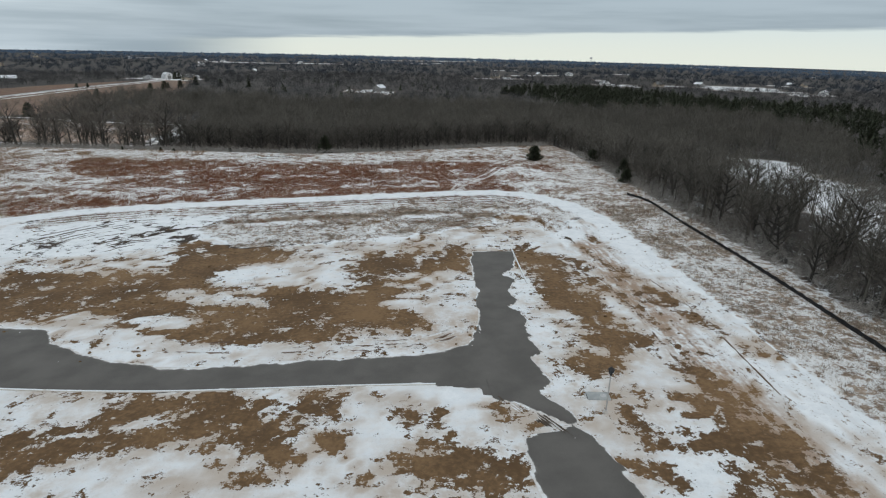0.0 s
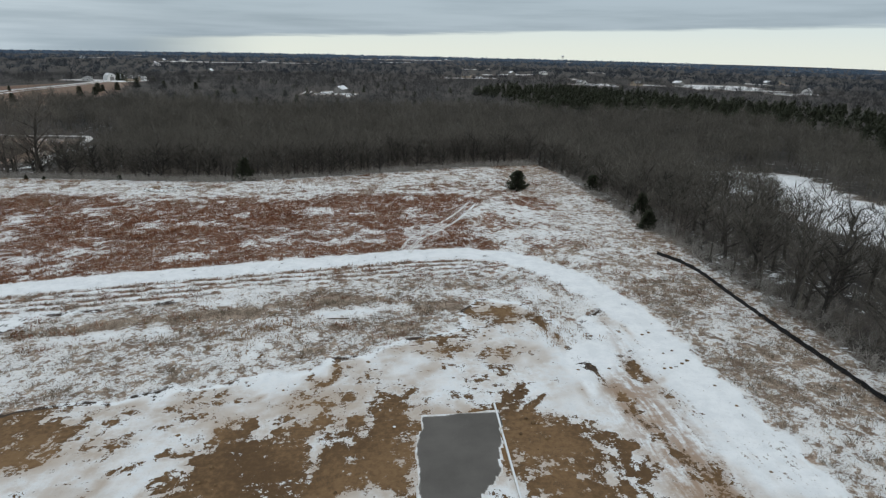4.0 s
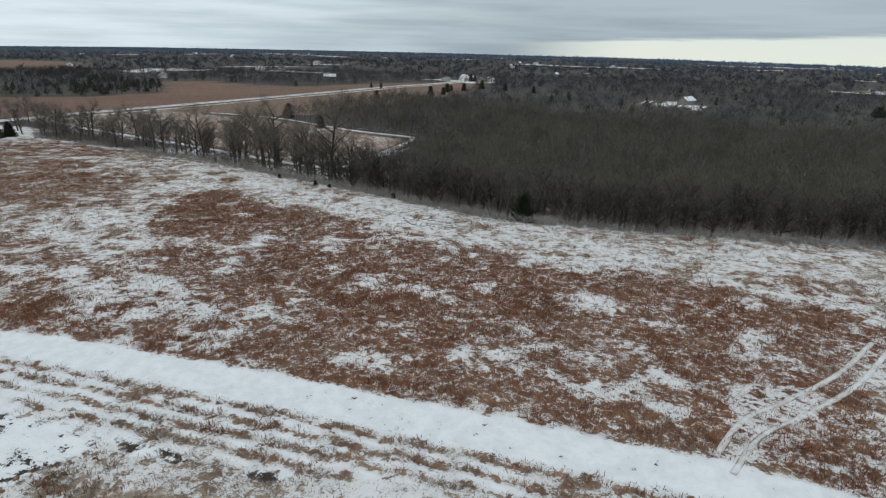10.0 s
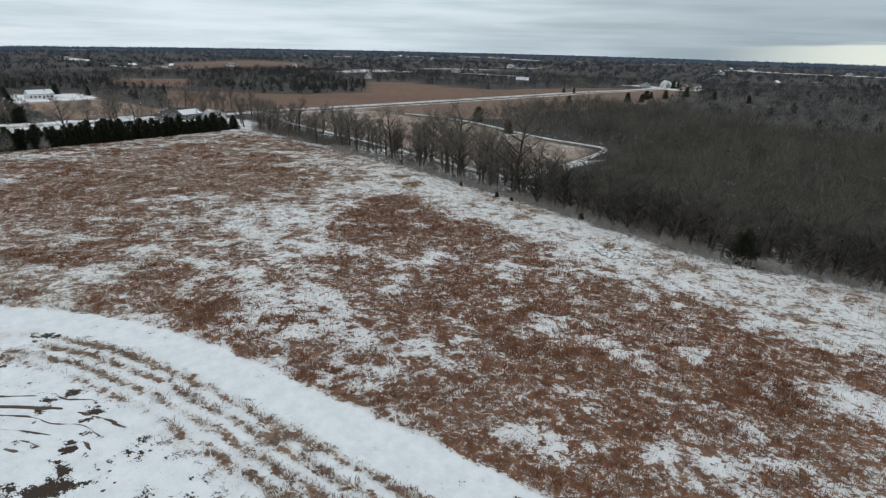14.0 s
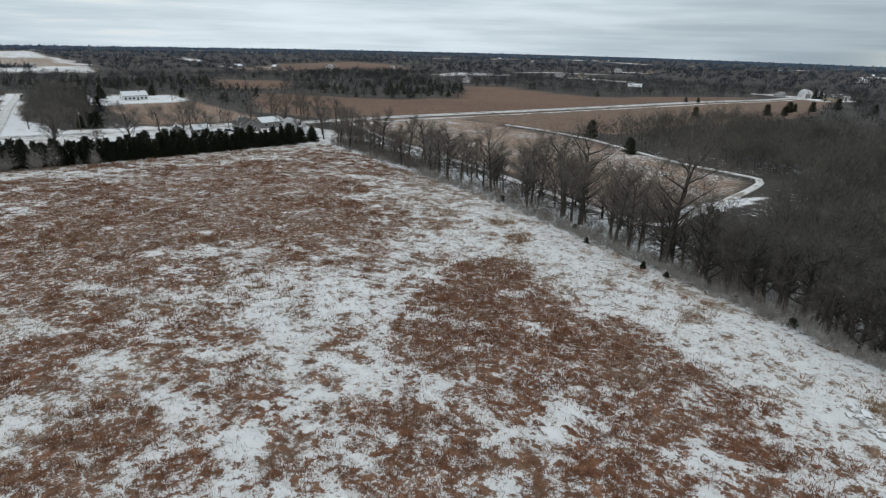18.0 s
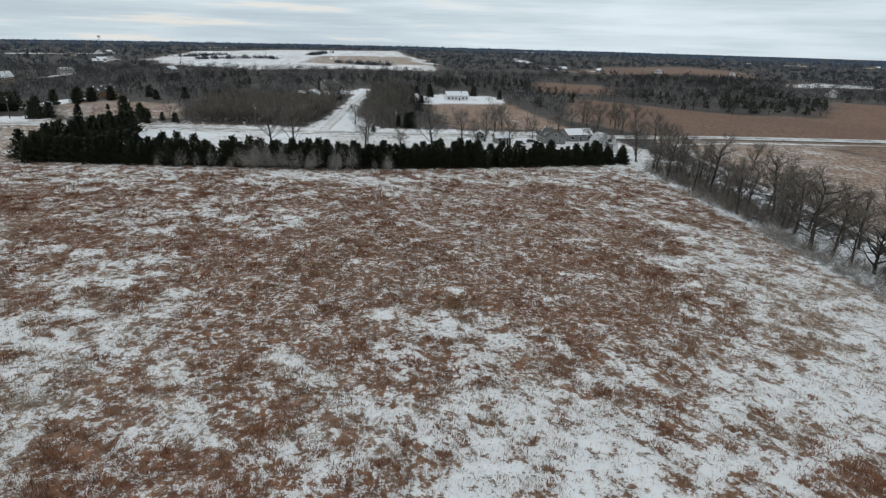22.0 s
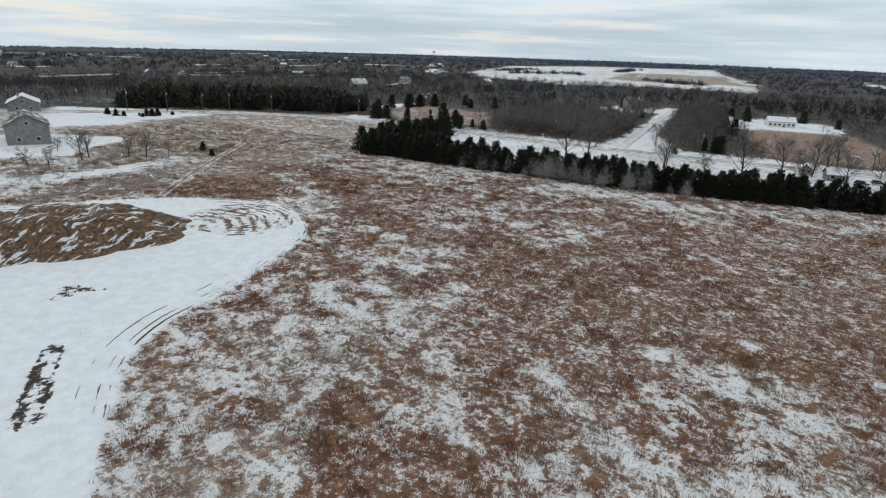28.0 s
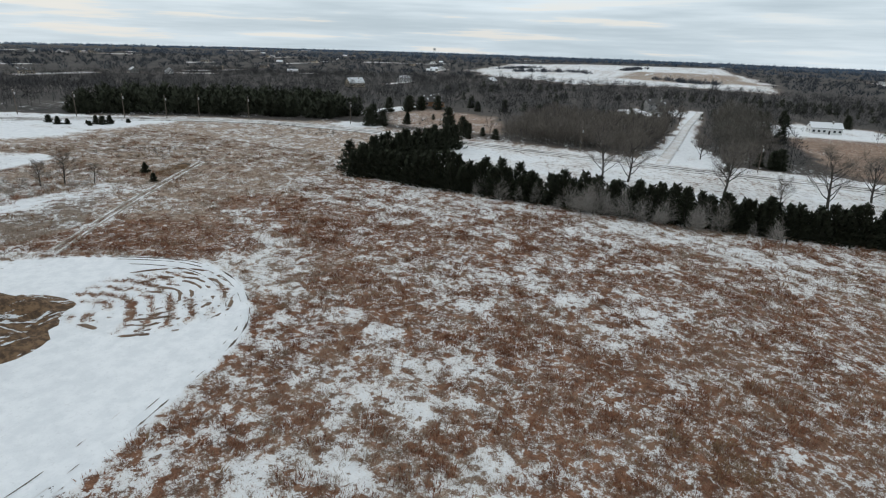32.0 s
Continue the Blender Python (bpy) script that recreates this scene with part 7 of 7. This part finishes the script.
gable_house("machinery_barn", -350, 846, 10, 15, 9, 3.4, 2.0, M_STEEL, M_ROOF, "long steel machinery barn with a snowy roof", "barn", 4, False)
gable_house("roadside_house", -300, 884, 70, 11, 8, 3.2, 2.4, M_WHITE, M_ROOF, "white house beside the round barn", windows=3)


def round_barn(name, x, y, turn, w, d, h, material, label):
    """An arched steel barn: the arch spans d, the length is w."""
    root = thing(name, x, y, None, turn, label, "barn")
    n = 14
    arch = [(math.cos(math.pi * k / n) * d / 2, math.sin(math.pi * k / n) * h) for k in range(n + 1)]
    s = Solid()
    s.prism([(arch[0][0], -1.0)] + arch + [(arch[-1][0], -1.0)], -w / 2 + 0.1, w / 2 - 0.1)
    part("wall", s, M_WHITE, root)
    for k in range(9):
        y0, y1 = -w / 2 + w * k / 9 + 0.01, -w / 2 + w * (k + 1) / 9 - 0.01
        r_ = 1.03 if k % 2 else 1.036
        shell = [(px * r_, pz * r_) for px, pz in arch]
        vs = [(px, yy, pz) for yy in (y0, y1) for px, pz in shell + arch]
        c = n + 1
        fs = []
        for j in range(n):
            fs += [(j, j + 1, 2 * c + j + 1, 2 * c + j), (c + j + 1, c + j, 3 * c + j, 3 * c + j + 1), (j + 1, j, c + j, c + j + 1), (2 * c + j, 2 * c + j + 1, 3 * c + j + 1, 3 * c + j)]
        fs += [(0, 2 * c, 3 * c, c), (n, c + n, 3 * c + n, 2 * c + n)]
        part("roof_panel", Solid().add(vs, fs), material, root)
    for sg in (-1, 1):
        part("sliding_door", Solid().box(0, sg * w / 2, 0, d * 0.4, 0.14, h * 0.55, 0.02), M_GREY, root)
        part("loft_hatch", Solid().box(0, sg * w / 2, h * 0.66, 1.2, 0.14, 1.2, 0.02), M_BLACK, root)


round_barn("arched_barn", -299, 252, 96, 11, 7.6, 6.6, M_STEEL, "arched grey steel barn at the end of the windbreak")
round_barn("round_roof_barn", -332, 868, 40, 15, 12, 8.5, M_STEEL, "big round-roofed barn on the far hill")


def far_house(kind_seed):
    root = new("distant_house")
    tagged(root, "small distant house with a snowy roof among bare trees", "house", "distant houses")
    w, d, h, rise = 15, 9, 3.6, 3.0
    part("wall", Solid().prism([(-d / 2, -2.0), (d / 2, -2.0), (d / 2, h), (0, h + rise), (-d / 2, h)], -w / 2, w / 2), (M_GREY, M_WHITE, M_TANWALL)[kind_seed], root)
    rf = Solid()
    for sg in (-1, 1):
        rf.prism([(0, h + rise + 0.02), (sg * (d / 2 + 0.5), h - 0.3), (sg * (d / 2 + 0.5), h), (0, h + rise + 0.4)][::sg], -w / 2 - 0.5, w / 2 + 0.5)
    part("roof", rf, (M_SNOWROOF, M_ROOF, M_DARKROOF)[kind_seed], root)
    for k in range(3):
        win = part("window", Solid().box(d / 2, -w / 2 + w * (k + 0.5) / 3, 1.0, 0.2, 1.8, 1.6), M_TRIM, root)
        part("pane", Solid().box(d / 2, -w / 2 + w * (k + 0.5) / 3, 1.15, 0.3, 1.5, 1.3), M_GLASS, win)
    return root


FAR = [far_house(i) for i in range(3)]
spots = []
for cx, cy, ax, ay in CLEARINGS:
    for k in range(2 if ax > 60 else 1):
        spots.append((cx + rng.uniform(-0.8, 0.8) * ax, cy + rng.uniform(-0.6, 0.6) * ay))
for k in range(24):
    a = rng.uniform(radians(95 if k % 3 else 180), radians(238))
    q = rng.uniform(700, 2300)
    spots.append((-70 + math.cos(a) * q, 120 + math.sin(a) * q))
for i, (x, y) in enumerate(spots):
    if math.hypot(x + 60, y - 110) < 560 or float(poly_dist(np.float64(x), np.float64(y), SNOW_FIELD)) > 0 or float(poly_dist(np.float64(x), np.float64(y), BROWN_WEST)) > 0:
        continue
    copy_thing(FAR[(i + 1) % 3], pose(x, y, ground_z(x, y), 0, 0, rng.uniform(0, 180)))
for k in FAR:
    drop_kind(k)


# ---- poles and yard things ----
def utility_pole():
    root = new("utility_pole")
    tagged(root, "weathered timber utility pole along the snowy road", "utility pole", "utility poles")
    part("pole", Solid().tube([(0, 0, -0.5), (0, 0, 4.5), (0, 0, 9.6)], (0.17, 0.15, 0.11), 8), M_POLE, root)
    arm = part("crossarm", Solid().box(0, 0, 8.9, 2.4, 0.12, 0.14, 0.02), M_POLE, root)
    for q in (-1.05, -0.4, 0.4, 1.05):
        part("insulator", Solid().tube([(q, 0, 9.04), (q, 0, 9.16), (q, 0, 9.24)], (0.05, 0.07, 0.03), 8), M_METAL, arm)
    part("transformer", Solid().tube([(0, 0.35, 7.4), (0, 0.35, 8.3)], (0.22, 0.22), 10), M_METAL, root)
    return root


POLE = utility_pole()
for x, y, t in ((-262, -88, 50), (-272, -70, 48), (-282, -57, 46), (-291, -45, 44), (-303, -40, 40), (-315, -25, 30), (-335, 12, 8), (-350, 53, 3), (-334, 110, 2), (-337, 170, 4), (-344, 232, 6)):
    copy_thing(POLE, pose(x, y, ground_z(x, y), 0, 0, t))
drop_kind(POLE)


def picnic_table(x, y):
    root = thing("picnic_table", x, y, turn=25, label="dark picnic table in a snowy yard", category="table")
    part("tabletop", Solid().box(0, 0, 0.95, 2.2, 0.9, 0.08, 0.01), M_POLE, root)
    for sg in (-1, 1):
        part("bench", Solid().box(0, sg * 0.8, 0.55, 2.2, 0.3, 0.06, 0.01), M_POLE, root)
        part("leg", Solid().tube([(sg * 0.8, -0.8, 0), (sg * 0.8, 0, 0.95), (sg * 0.8, 0.8, 0)], (0.05, 0.05, 0.05), 5), M_POLE, root)


picnic_table(-192, -9)


def parked_car(x, y, turn, label):
    root = thing("parked_car", x, y, None, turn, label, "car")
    z = 0.25
    part("body", Solid().prism([(-2.2, 0.35 + z), (2.2, 0.35 + z), (2.25, 0.75 + z), (1.2, 0.9 + z), (-2.15, 0.95 + z)], -0.85, 0.85), M_CAR, root)
    cabin = part("cabin", Solid().prism([(-2.0, 0.93 + z), (1.1, 0.88 + z), (0.4, 1.5 + z), (-1.7, 1.52 + z)], -0.75, 0.75), M_GLASS, root)
    part("roof", Solid().box(-0.65, 0, 1.5 + z, 2.1, 1.45, 0.1, 0.04), M_SNOWROOF, cabin, "snow-covered car roof")
    for px in (-1.4, 1.4):
        for sg in (-1, 1):
            wheel = part("wheel", Solid().tube([(px, sg * 0.72, 0.33 + z), (px, sg * 0.92, 0.33 + z)], (0.33, 0.33), 14), M_TYRE, root)
            part("rim", Solid().tube([(px, sg * 0.80, 0.33 + z), (px, sg * 0.93, 0.33 + z)], (0.2, 0.18), 10), M_METAL, wheel)


parked_car(-307, 220, 70, "dark parked car under snow in the farmyard")
parked_car(-312, 226, 80, "dark parked car beside the farmhouse")


def water_tower(x, y, z):
    root = thing("water_tower", x, y, z, 0, "pale water tower on the horizon", "water tower")
    part("tank", Solid().tube([(0, 0, 30), (0, 0, 33), (0, 0, 40), (0, 0, 43)], (5, 9, 9, 3), 14), M_WHITE, root)
    for k in range(4):
        a = k * 1.5708
        part("leg", Solid().tube([(math.cos(a) * 8, math.sin(a) * 8, -5), (math.cos(a) * 6, math.sin(a) * 6, 32)], (0.7, 0.6), 6), M_METAL, root)


water_tower(1250, 4050, ground_z(1250, 4050) - 5)
water_tower(-3950, -1450, ground_z(-3950, -1450) - 5)
